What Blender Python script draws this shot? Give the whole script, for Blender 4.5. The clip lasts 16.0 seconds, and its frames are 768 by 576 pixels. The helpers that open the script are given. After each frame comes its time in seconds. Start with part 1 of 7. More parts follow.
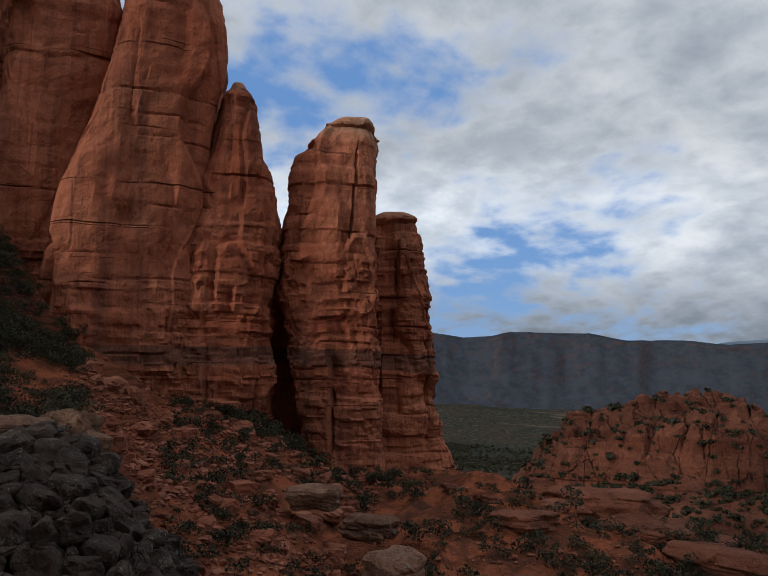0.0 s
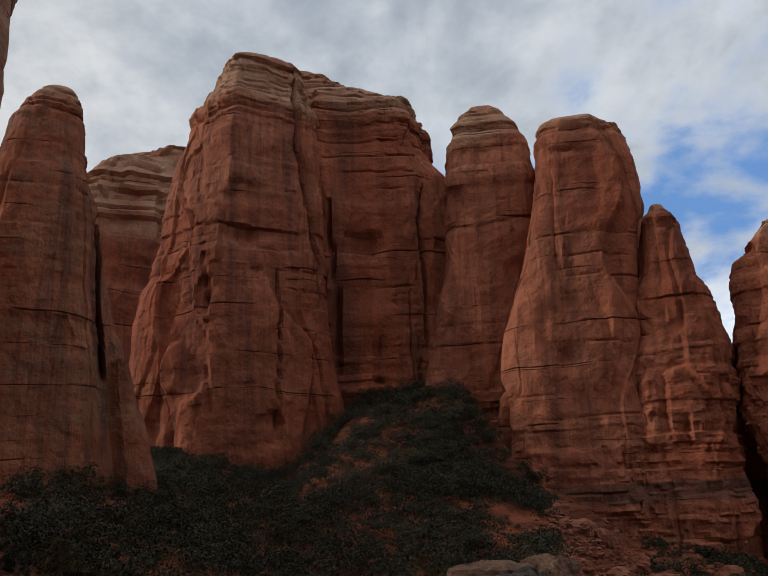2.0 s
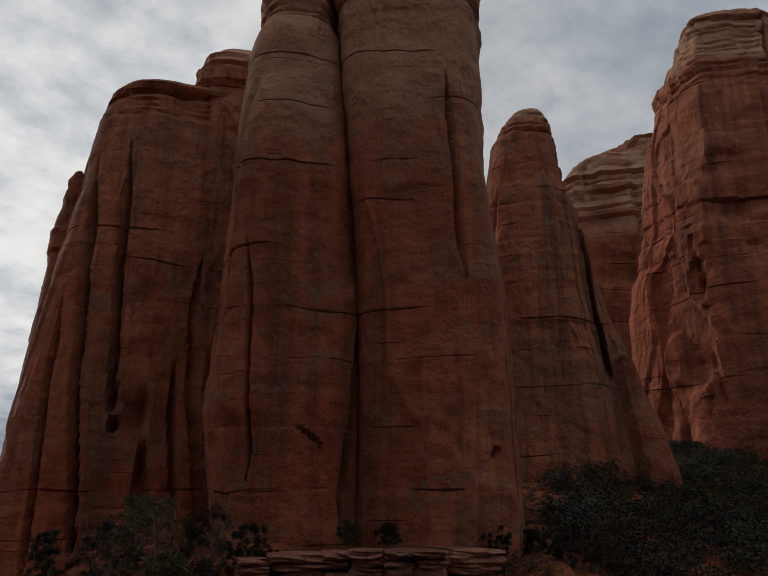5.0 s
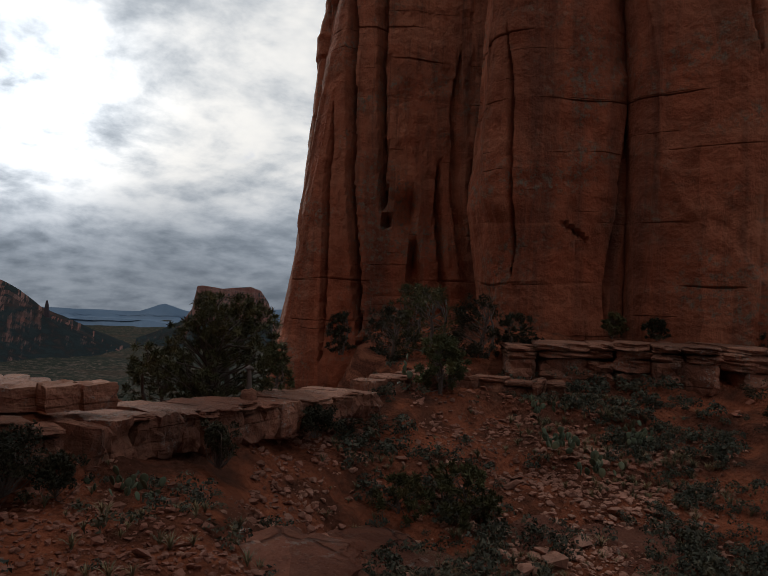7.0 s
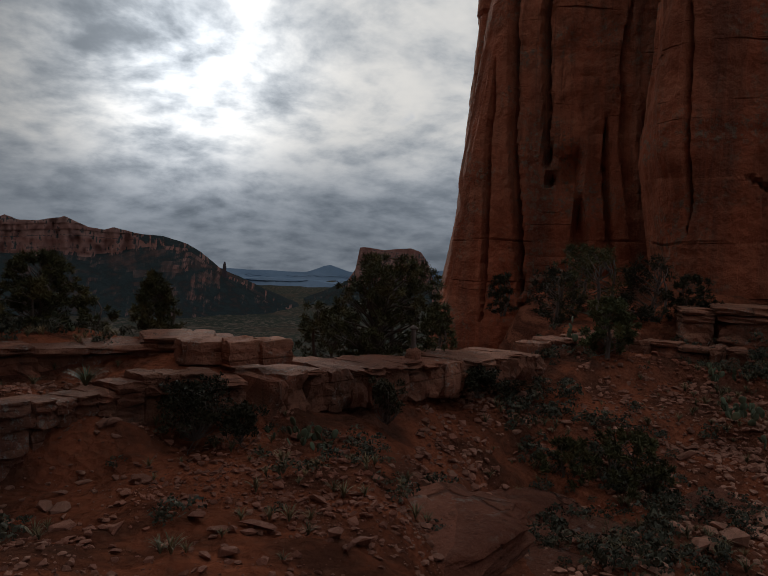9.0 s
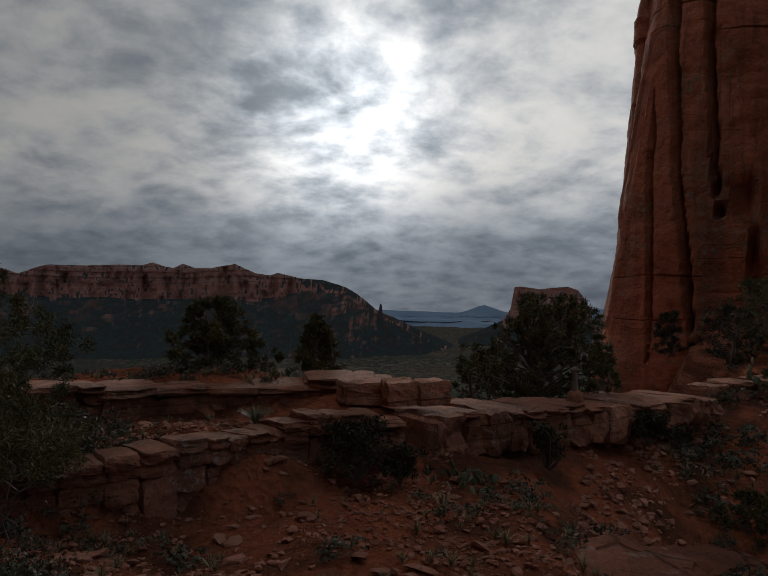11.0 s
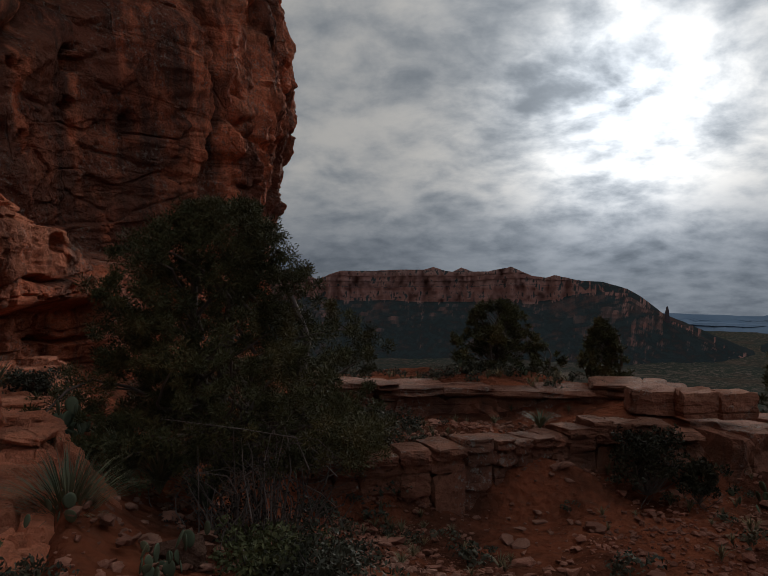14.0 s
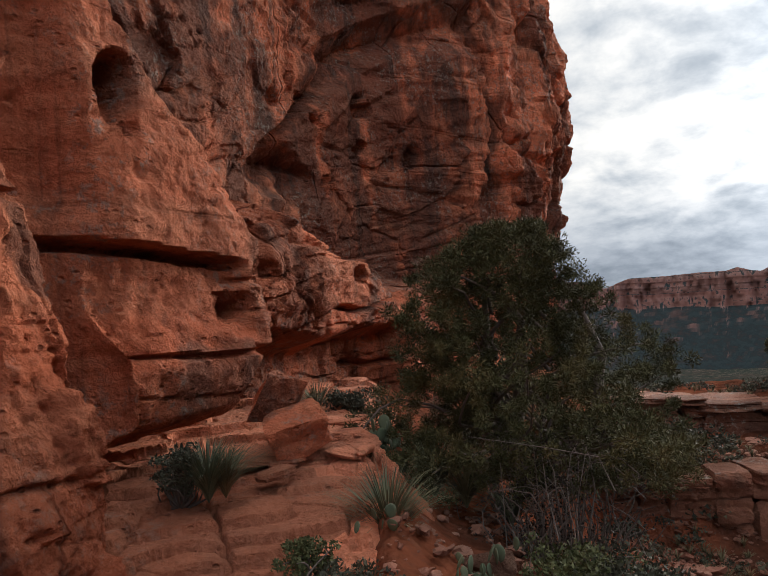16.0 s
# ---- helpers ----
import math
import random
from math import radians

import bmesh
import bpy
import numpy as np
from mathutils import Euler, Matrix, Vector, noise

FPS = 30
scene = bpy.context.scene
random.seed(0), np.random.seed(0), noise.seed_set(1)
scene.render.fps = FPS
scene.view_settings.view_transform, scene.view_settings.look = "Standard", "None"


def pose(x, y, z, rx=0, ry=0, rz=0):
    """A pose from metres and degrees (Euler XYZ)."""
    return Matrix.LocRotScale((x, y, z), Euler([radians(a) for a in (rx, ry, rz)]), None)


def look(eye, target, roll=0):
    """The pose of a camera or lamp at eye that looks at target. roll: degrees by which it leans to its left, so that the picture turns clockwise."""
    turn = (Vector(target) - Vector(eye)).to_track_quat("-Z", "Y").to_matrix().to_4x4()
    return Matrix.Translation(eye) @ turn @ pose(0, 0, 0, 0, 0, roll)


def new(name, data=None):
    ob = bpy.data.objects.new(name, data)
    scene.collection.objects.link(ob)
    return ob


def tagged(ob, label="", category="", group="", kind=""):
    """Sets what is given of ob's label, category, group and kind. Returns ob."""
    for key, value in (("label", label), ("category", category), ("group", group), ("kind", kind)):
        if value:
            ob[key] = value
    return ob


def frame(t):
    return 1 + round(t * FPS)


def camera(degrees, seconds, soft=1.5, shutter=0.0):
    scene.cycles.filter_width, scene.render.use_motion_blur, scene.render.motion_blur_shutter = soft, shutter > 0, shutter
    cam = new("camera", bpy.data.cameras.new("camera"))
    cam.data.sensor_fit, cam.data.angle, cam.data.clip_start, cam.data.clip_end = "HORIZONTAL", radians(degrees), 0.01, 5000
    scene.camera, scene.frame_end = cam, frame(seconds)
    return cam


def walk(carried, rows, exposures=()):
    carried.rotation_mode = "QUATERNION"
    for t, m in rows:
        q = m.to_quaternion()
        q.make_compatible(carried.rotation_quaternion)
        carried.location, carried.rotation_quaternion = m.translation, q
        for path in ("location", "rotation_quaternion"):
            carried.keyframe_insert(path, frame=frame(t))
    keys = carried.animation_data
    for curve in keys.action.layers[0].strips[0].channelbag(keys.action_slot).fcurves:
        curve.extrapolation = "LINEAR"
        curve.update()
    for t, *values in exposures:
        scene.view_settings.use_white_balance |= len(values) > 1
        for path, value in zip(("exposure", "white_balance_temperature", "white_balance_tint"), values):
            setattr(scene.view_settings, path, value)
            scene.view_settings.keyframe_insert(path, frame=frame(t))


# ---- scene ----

# ------------------------------------------------------------------ camera and its walk
EYE = 1.6          # the lens is this high above the ledge under it
cam = camera(55.6, 16.0, soft=0.55, shutter=0.0)
# seconds, x, y, z, heading (degrees, anticlockwise from +x), tilt, lean
ROWS = (
    (0.0, 0.366, -0.321, 1.652, -40.11, 5.69, 1.11),
    (0.5, 0.403, -0.294, 1.690, -34.26, 9.51, 0.10),
    (1.0, 0.449, -0.214, 1.713, -26.28, 12.37, -0.56),
    (1.5, 0.471, -0.124, 1.721, -15.81, 14.59, -1.18),
    (2.0, 0.478, -0.037, 1.717, -6.33, 16.39, -1.87),
    (2.5, 0.474, 0.002, 1.693, 1.42, 17.68, -2.21),
    (3.0, 0.471, 0.060, 1.712, 8.39, 19.84, -2.20),
    (3.2, 0.473, 0.071, 1.719, 10.87, 20.37, -2.43),
    (5.3, 0.339, 0.313, 1.702, 35.53, 14.00, 0.02),
    (5.5, 0.333, 0.332, 1.686, 37.44, 11.52, 0.05),
    (6.0, 0.314, 0.333, 1.621, 42.10, 5.50, 0.60),
    (6.5, 0.284, 0.328, 1.603, 46.77, 2.27, 1.28),
    (7.0, 0.230, 0.355, 1.590, 52.33, 0.56, 1.87),
    (7.5, 0.176, 0.390, 1.590, 57.60, -1.30, 1.89),
    (8.0, 0.153, 0.420, 1.587, 61.36, -2.64, 1.87),
    (8.2, 0.151, 0.418, 1.584, 62.43, -3.05, 2.02),
    (10.3, 0.099, 0.471, 1.587, 70.33, -0.90, 0.40),
    (10.5, 0.101, 0.474, 1.594, 72.22, -0.35, 0.38),
    (11.0, 0.083, 0.479, 1.594, 76.86, 0.09, 0.45),
    (11.5, 0.073, 0.473, 1.596, 80.64, -0.05, 0.24),
    (12.0, 0.027, 0.465, 1.604, 83.39, -0.31, 0.29),
    (12.5, -0.029, 0.426, 1.609, 85.18, -0.32, 0.02),
    (13.0, -0.071, 0.445, 1.619, 88.16, -0.63, -0.17),
    (13.5, -0.070, 0.429, 1.616, 93.46, -0.36, 0.11),
    (14.0, -0.076, 0.436, 1.614, 98.35, 0.21, 0.01),
    (14.5, -0.077, 0.423, 1.614, 101.98, 0.49, -0.75),
    (15.0, -0.092, 0.417, 1.613, 106.93, 0.86, -2.26),
    (15.5, -0.076, 0.375, 1.627, 114.04, 1.69, -3.26),
    (16.0, -0.086, 0.299, 1.662, 120.40, 2.02, -3.31),
)


def aim(x, y, z, heading, tilt, lean):
    a, b = radians(heading), radians(tilt)
    eye = Vector((x, y, z))
    return look(eye, eye + Vector((math.cos(a) * math.cos(b), math.sin(a) * math.cos(b), math.sin(b))), lean)


EXPOSURES = ((0.0, -0.08), (2.0, 0.0), (2.5, -0.06), (3.2, -0.25), (5.5, -0.5), (6.5, -0.32), (8.0, -0.68), (11.0, -0.85), (12.5, -0.82), (14.0, -0.62), (14.6, -0.3), (15.4, 0.2), (16.0, 0.88))
walk(cam, [(t, aim(*row)) for t, *row in ROWS], EXPOSURES)
# ------------------------------------------------------------------ world and sun
SUN_AZ, SUN_EL = 80.0, 14.0
SUN_DIR = Vector((math.cos(radians(SUN_AZ)) * math.cos(radians(SUN_EL)),
                  math.sin(radians(SUN_AZ)) * math.cos(radians(SUN_EL)), math.sin(radians(SUN_EL))))


class Nodes:
    """Short hand for wiring a node tree."""

    def __init__(self, tree):
        self.tree = tree
        tree.nodes.clear()

    def add(self, kind):
        return self.tree.nodes.new(kind)

    def link(self, a, b):
        self.tree.links.new(a, b)

    def put(self, socket, value):
        if isinstance(value, bpy.types.NodeSocket):
            self.link(value, socket)
        else:
            socket.default_value = value

    def math(self, op, a, b=0.0, c=0.0, clamp=False):
        node = self.add("ShaderNodeMath")
        node.operation, node.use_clamp = op, clamp
        for socket, value in zip(node.inputs, (a, b, c)):
            self.put(socket, value)
        return node.outputs[0]

    def vmath(self, op, a, b=(0, 0, 0), scale=None):
        node = self.add("ShaderNodeVectorMath")
        node.operation = op
        self.put(node.inputs[0], a)
        self.put(node.inputs[1], b)
        if scale is not None:
            self.put(node.inputs["Scale"], scale)
        return node.outputs["Value"] if op in ("DOT_PRODUCT", "LENGTH") else node.outputs[0]

    def noise(self, vector, scale, detail=4.0, rough=0.55, distortion=0.0):
        node = self.add("ShaderNodeTexNoise")
        self.put(node.inputs["Vector"], vector)
        self.put(node.inputs["Scale"], scale)
        node.inputs["Detail"].default_value, node.inputs["Roughness"].default_value = detail, rough
        node.inputs["Distortion"].default_value = distortion
        return node.outputs["Fac"]

    def voronoi(self, vector, scale, feature="F1", out="Distance"):
        node = self.add("ShaderNodeTexVoronoi")
        node.feature = feature
        self.put(node.inputs["Vector"], vector)
        self.put(node.inputs["Scale"], scale)
        return node.outputs[out]

    def span(self, value, lo, hi, a=0.0, b=1.0):
        node = self.add("ShaderNodeMapRange")
        node.clamp, node.interpolation_type = True, "SMOOTHSTEP"
        for socket, v in zip(node.inputs, (value, lo, hi, a, b)):
            self.put(socket, v)
        return node.outputs[0]

    def mix(self, fac, a, b, blend="MIX"):
        node = self.add("ShaderNodeMix")
        node.data_type, node.blend_type = "RGBA", blend
        self.put(node.inputs[0], fac)
        for socket, value in zip((node.inputs[6], node.inputs[7]), (a, b)):
            self.put(socket, (*value, 1.0) if isinstance(value, tuple) and len(value) == 3 else value)
        return node.outputs[2]

    def add_warp(self, vector, scale):
        node = self.add("ShaderNodeTexNoise")
        self.put(node.inputs["Vector"], vector)
        node.inputs["Scale"].default_value, node.inputs["Detail"].default_value = scale, 3.0
        return self.vmath("SUBTRACT", node.outputs["Color"], (0.5, 0.5, 0.5))

    def scaled(self, vector, sx, sy, sz):
        return self.vmath("MULTIPLY", vector, (sx, sy, sz))


world = bpy.data.worlds.new("cloudy_sky")
scene.world = world
world.use_nodes = True
n = Nodes(world.node_tree)
way = n.add("ShaderNodeTexCoord").outputs["Generated"]
sky = n.add("ShaderNodeTexSky")
sky.sky_type, sky.sun_disc = "NISHITA", False
sky.sun_elevation, sky.sun_rotation = radians(SUN_EL), radians(90.0 - SUN_AZ)
sky.altitude, sky.dust_density, sky.ozone_density = 1400.0, 0.6, 1.5
sep = n.add("ShaderNodeSeparateXYZ")
n.link(way, sep.inputs[0])
lift = n.math("ADD", n.math("MAXIMUM", sep.outputs[2], -0.06), 0.36)
flat = n.add("ShaderNodeCombineXYZ")
n.put(flat.inputs[0], n.math("DIVIDE", sep.outputs[0], lift))
n.put(flat.inputs[1], n.math("DIVIDE", sep.outputs[1], lift))
deck = flat.outputs[0]
deck = n.vmath("ADD", deck, (3.7, 1.9, 0.0))
stir = n.vmath("SCALE", n.add_warp(deck, 1.6), scale=0.16)
deck = n.vmath("ADD", deck, stir)
big = n.noise(deck, 1.9, 4.0, 0.55)
mid = n.noise(deck, 6.0, 5.0, 0.6)
fine = n.noise(deck, 20.0, 5.0, 0.6)
puff = n.voronoi(deck, 13.0, "SMOOTH_F1")
thick = n.math("ADD", n.math("MULTIPLY", big, 0.42), n.math("ADD", n.math("MULTIPLY", mid, 0.42), n.math("MULTIPLY_ADD", fine, 0.12, 0.04)))
thick = n.math("SUBTRACT", thick, n.math("MULTIPLY_ADD", puff, 0.12, -0.05))
toward = n.vmath("DOT_PRODUCT", way, tuple(SUN_DIR))
away = n.vmath("DOT_PRODUCT", way, (math.cos(radians(-32)) * 0.95, math.sin(radians(-32)) * 0.95, 0.31))
glow = n.math("POWER", n.math("MAXIMUM", toward, 0.0), 130.0)
halo = n.math("POWER", n.math("MAXIMUM", toward, 0.0), 11.0)
clear = n.vmath("DOT_PRODUCT", way, (math.cos(radians(-44)) * 0.96, math.sin(radians(-44)) * 0.96, 0.28))
open_sky = n.math("ADD", n.span(away, 0.45, 0.95, -0.12, 0.034), n.span(clear, 0.95, 0.997, 0.0, 0.045))
gaps = n.math("MULTIPLY_ADD", n.math("SUBTRACT", big, mid), 0.28, thick)
cover = n.span(n.math("SUBTRACT", gaps, open_sky), 0.37, 0.50)
# thin cloud lets more of the light through than thick cloud
thin = n.span(thick, 0.38, 0.70, 1.0, 0.0)
light = n.math("ADD", n.math("MULTIPLY_ADD", thin, 0.33, 0.45), n.math("MULTIPLY", halo, n.math("MULTIPLY_ADD", thin, 0.27, 0.02)))
light = n.math("ADD", light, n.math("MULTIPLY", glow, n.math("MULTIPLY_ADD", thin, 2.2, 0.25)))
low = n.span(sep.outputs[2], 0.0, 0.17, 0.46, 1.0)
high = n.span(sep.outputs[2], 0.58, 0.95, 1.0, 1.8)      # an overcast sky is brightest overhead
light = n.math("MULTIPLY", light, n.math("MULTIPLY", low, high))
beside = n.vmath("DOT_PRODUCT", way, (math.cos(radians(54)) * 0.92, math.sin(radians(54)) * 0.92, 0.39))
light = n.math("MULTIPLY_ADD", n.span(beside, 0.90, 0.99), n.math("MULTIPLY_ADD", thin, 0.24, 0.04), light)      # thinner cloud beside the sun
north = n.vmath("DOT_PRODUCT", way, (math.cos(radians(112)) * 0.97, math.sin(radians(112)) * 0.97, 0.22))
light = n.math("MULTIPLY", light, n.span(north, 0.86, 0.99, 1.0, 0.66))      # heavier cloud north of the sun
bank = n.math("MULTIPLY", n.span(away, 0.70, 0.97), n.math("MULTIPLY", n.span(sep.outputs[2], 0.07, 0.15), n.span(sep.outputs[2], 0.20, 0.30, 1.0, 0.0)))
light = n.math("MULTIPLY", light, n.math("MULTIPLY_ADD", bank, 0.45, 1.0))      # sunlit cloud low in the south-east
cool = n.mix(thin, (0.75, 0.86, 1.01), (0.93, 0.965, 1.01))
warm = n.mix(thin, (0.78, 0.88, 1.0), (1.0, 0.985, 0.955))
tone = n.mix(n.span(toward, 0.2, 0.9), cool, warm)
tone = n.mix(n.span(sep.outputs[2], 0.02, 0.17, 0.6, 0.0), tone, (0.66, 0.82, 1.05))
cloud = n.mix(1.0, tone, light, "MULTIPLY")
blue = n.mix(1.0, sky.outputs[0], (0.12, 0.12, 0.12), "MULTIPLY")
blue = n.mix(0.82, blue, (0.15, 0.32, 0.68))
back = n.add("ShaderNodeBackground")
n.link(n.mix(cover, blue, cloud), back.inputs[0])
back.inputs[1].default_value = 1.0
n.link(back.outputs[0], n.add("ShaderNodeOutputWorld").inputs[0])

sun = new("sun", bpy.data.lights.new("sun", "SUN"))
sun.data.energy, sun.data.angle, sun.data.color = 1.7, radians(12), (1.0, 0.95, 0.88)
sun.matrix_world = look(SUN_DIR * 100, (0, 0, 0))
# ------------------------------------------------------------------ arithmetic of shapes


def hash3(ix, iy, iz, seed):
    h = (ix.astype(np.int64) * 374761393 + iy.astype(np.int64) * 668265263 + iz.astype(np.int64) * 2147483647 + seed * 1274126177) & 0xFFFFFFFF
    h = ((h ^ (h >> 13)) * 1274126177) & 0xFFFFFFFF
    h = ((h ^ (h >> 16)) * 2246822519) & 0xFFFFFFFF
    return ((h ^ (h >> 15)) & 0xFFFFFF) / float(0xFFFFFF)


def vnoise(x, y, z, seed=0):
    """Smooth noise from -1 to 1 for arrays."""
    x, y, z = np.broadcast_arrays(np.asarray(x, float), y, z)
    ix, iy, iz = np.floor(x), np.floor(y), np.floor(z)
    fx, fy, fz = x - ix, y - iy, z - iz
    ux, uy, uz = fx * fx * (3 - 2 * fx), fy * fy * (3 - 2 * fy), fz * fz * (3 - 2 * fz)
    total = 0.0
    for dx in (0, 1):
        for dy in (0, 1):
            for dz in (0, 1):
                w = (ux if dx else 1 - ux) * (uy if dy else 1 - uy) * (uz if dz else 1 - uz)
                total = total + w * hash3(ix + dx, iy + dy, iz + dz, seed)
    return total * 2 - 1


def fbm(x, y, z, octaves=4, gain=0.5, seed=0):
    out, amp, freq = 0.0, 1.0, 1.0
    for k in range(octaves):
        out = out + amp * vnoise(np.asarray(x) * freq, np.asarray(y) * freq, np.asarray(z) * freq, seed + k)
        amp, freq = amp * gain, freq * 2.03
    return out


def cells(x, y, z, seed=0):
    """Distance to the nearest point, to the second nearest, and a random value for each cell."""
    x, y, z = np.broadcast_arrays(np.asarray(x, float), y, z)
    x, y, z = (a.astype(np.float32) for a in (x, y, z))
    ix, iy, iz = (np.floor(a).astype(np.int64) for a in (x, y, z))
    fx, fy, fz = x - ix.astype(np.float32), y - iy.astype(np.float32), z - iz.astype(np.float32)
    d1, d2 = np.full(x.shape, 9.0, np.float32), np.full(x.shape, 9.0, np.float32)
    code = np.zeros(x.shape, np.int64)
    unit = np.float32(1 / 1023.0)
    for dx in (-1, 0, 1):
        for dy in (-1, 0, 1):
            for dz in (-1, 0, 1):
                h = ((ix + dx) * 374761393 + (iy + dy) * 668265263 + (iz + dz) * 2147483629 + seed * 1274126177) & 0xFFFFFFFF
                h = ((h ^ (h >> 13)) * 1274126177) & 0xFFFFFFFF
                h = ((h ^ (h >> 16)) * 2246822519) & 0xFFFFFFFF
                h = h ^ (h >> 15)
                d = (((h & 1023) * unit + np.float32(dx)) - fx) ** 2 + ((((h >> 10) & 1023) * unit + np.float32(dy)) - fy) ** 2 + ((((h >> 20) & 1023) * unit + np.float32(dz)) - fz) ** 2
                d = d.astype(np.float32)
                nearer = d < d1
                d2 = np.where(nearer, d1, np.minimum(d2, d))
                code = np.where(nearer, h, code)
                d1 = np.where(nearer, d, d1)
    tone = ((code * 2654435761 >> 7) & 1023) / 1023.0
    return np.sqrt(d1), np.sqrt(d2), tone


def step(x, lo, hi):
    t = np.clip((x - lo) / (hi - lo), 0, 1)
    return t * t * (3 - 2 * t)


def polar(az, dist, h=0.0):
    """A place at a heading and a level distance from the camera's stand, h above the eye."""
    return Vector((dist * math.cos(radians(az)), dist * math.sin(radians(az)), EYE + h))


def mesh_of(name, verts, faces, material=None, smooth=True, sharp=None):
    """A mesh from arrays of corners and of faces that all have the same number of corners."""
    verts, faces = np.asarray(verts, np.float32), np.asarray(faces, np.int32)
    me = bpy.data.meshes.new(name)
    k = faces.shape[1]
    me.vertices.add(len(verts))
    me.vertices.foreach_set("co", verts.ravel())
    me.loops.add(faces.size)
    me.loops.foreach_set("vertex_index", faces.ravel())
    me.polygons.add(len(faces))
    me.polygons.foreach_set("loop_start", np.arange(0, faces.size, k, dtype=np.int32))
    me.polygons.foreach_set("use_smooth", np.full(len(faces), smooth))
    me.update(calc_edges=True)
    if material:
        me.materials.append(material)
    return me


def grid_faces(rows, cols, wrap=False):
    i = np.arange(rows - 1)[:, None]
    j = np.arange(cols if wrap else cols - 1)[None, :]
    a = i * cols + j
    b = i * cols + (j + 1) % cols
    return np.stack([a, b, b + cols, a + cols], -1).reshape(-1, 4)


def crisp(me, degrees=32):
    """Edges sharper than this stay sharp in the light."""
    me.set_sharp_from_angle(angle=radians(degrees))
    return me


def part(name, me, parent=None, label="", at=None):
    ob = new(name, me)
    if at is not None:
        ob.matrix_world = at
    if parent is not None:
        ob.parent = parent
        ob.matrix_parent_inverse = parent.matrix_basis.inverted()
    if label:
        ob["label"] = label
    return ob


def empty(name, place):
    ob = new(name)
    ob.empty_display_size = 0.5
    ob.matrix_basis = Matrix.Translation(place)
    return ob
# ------------------------------------------------------------------ materials


def material(name):
    m = bpy.data.materials.new(name)
    m.use_nodes = True
    g = Nodes(m.node_tree)
    out = g.add("ShaderNodeOutputMaterial")
    b = g.add("ShaderNodeBsdfPrincipled")
    g.link(b.outputs[0], out.inputs[0])
    where = g.add("ShaderNodeNewGeometry").outputs["Position"]
    return m, g, b, where


def bump(g, b, height, strength, distance):
    node = g.add("ShaderNodeBump")
    node.inputs["Strength"].default_value, node.inputs["Distance"].default_value = strength, distance
    g.put(node.inputs["Height"], height)
    g.link(node.outputs[0], b.inputs["Normal"])


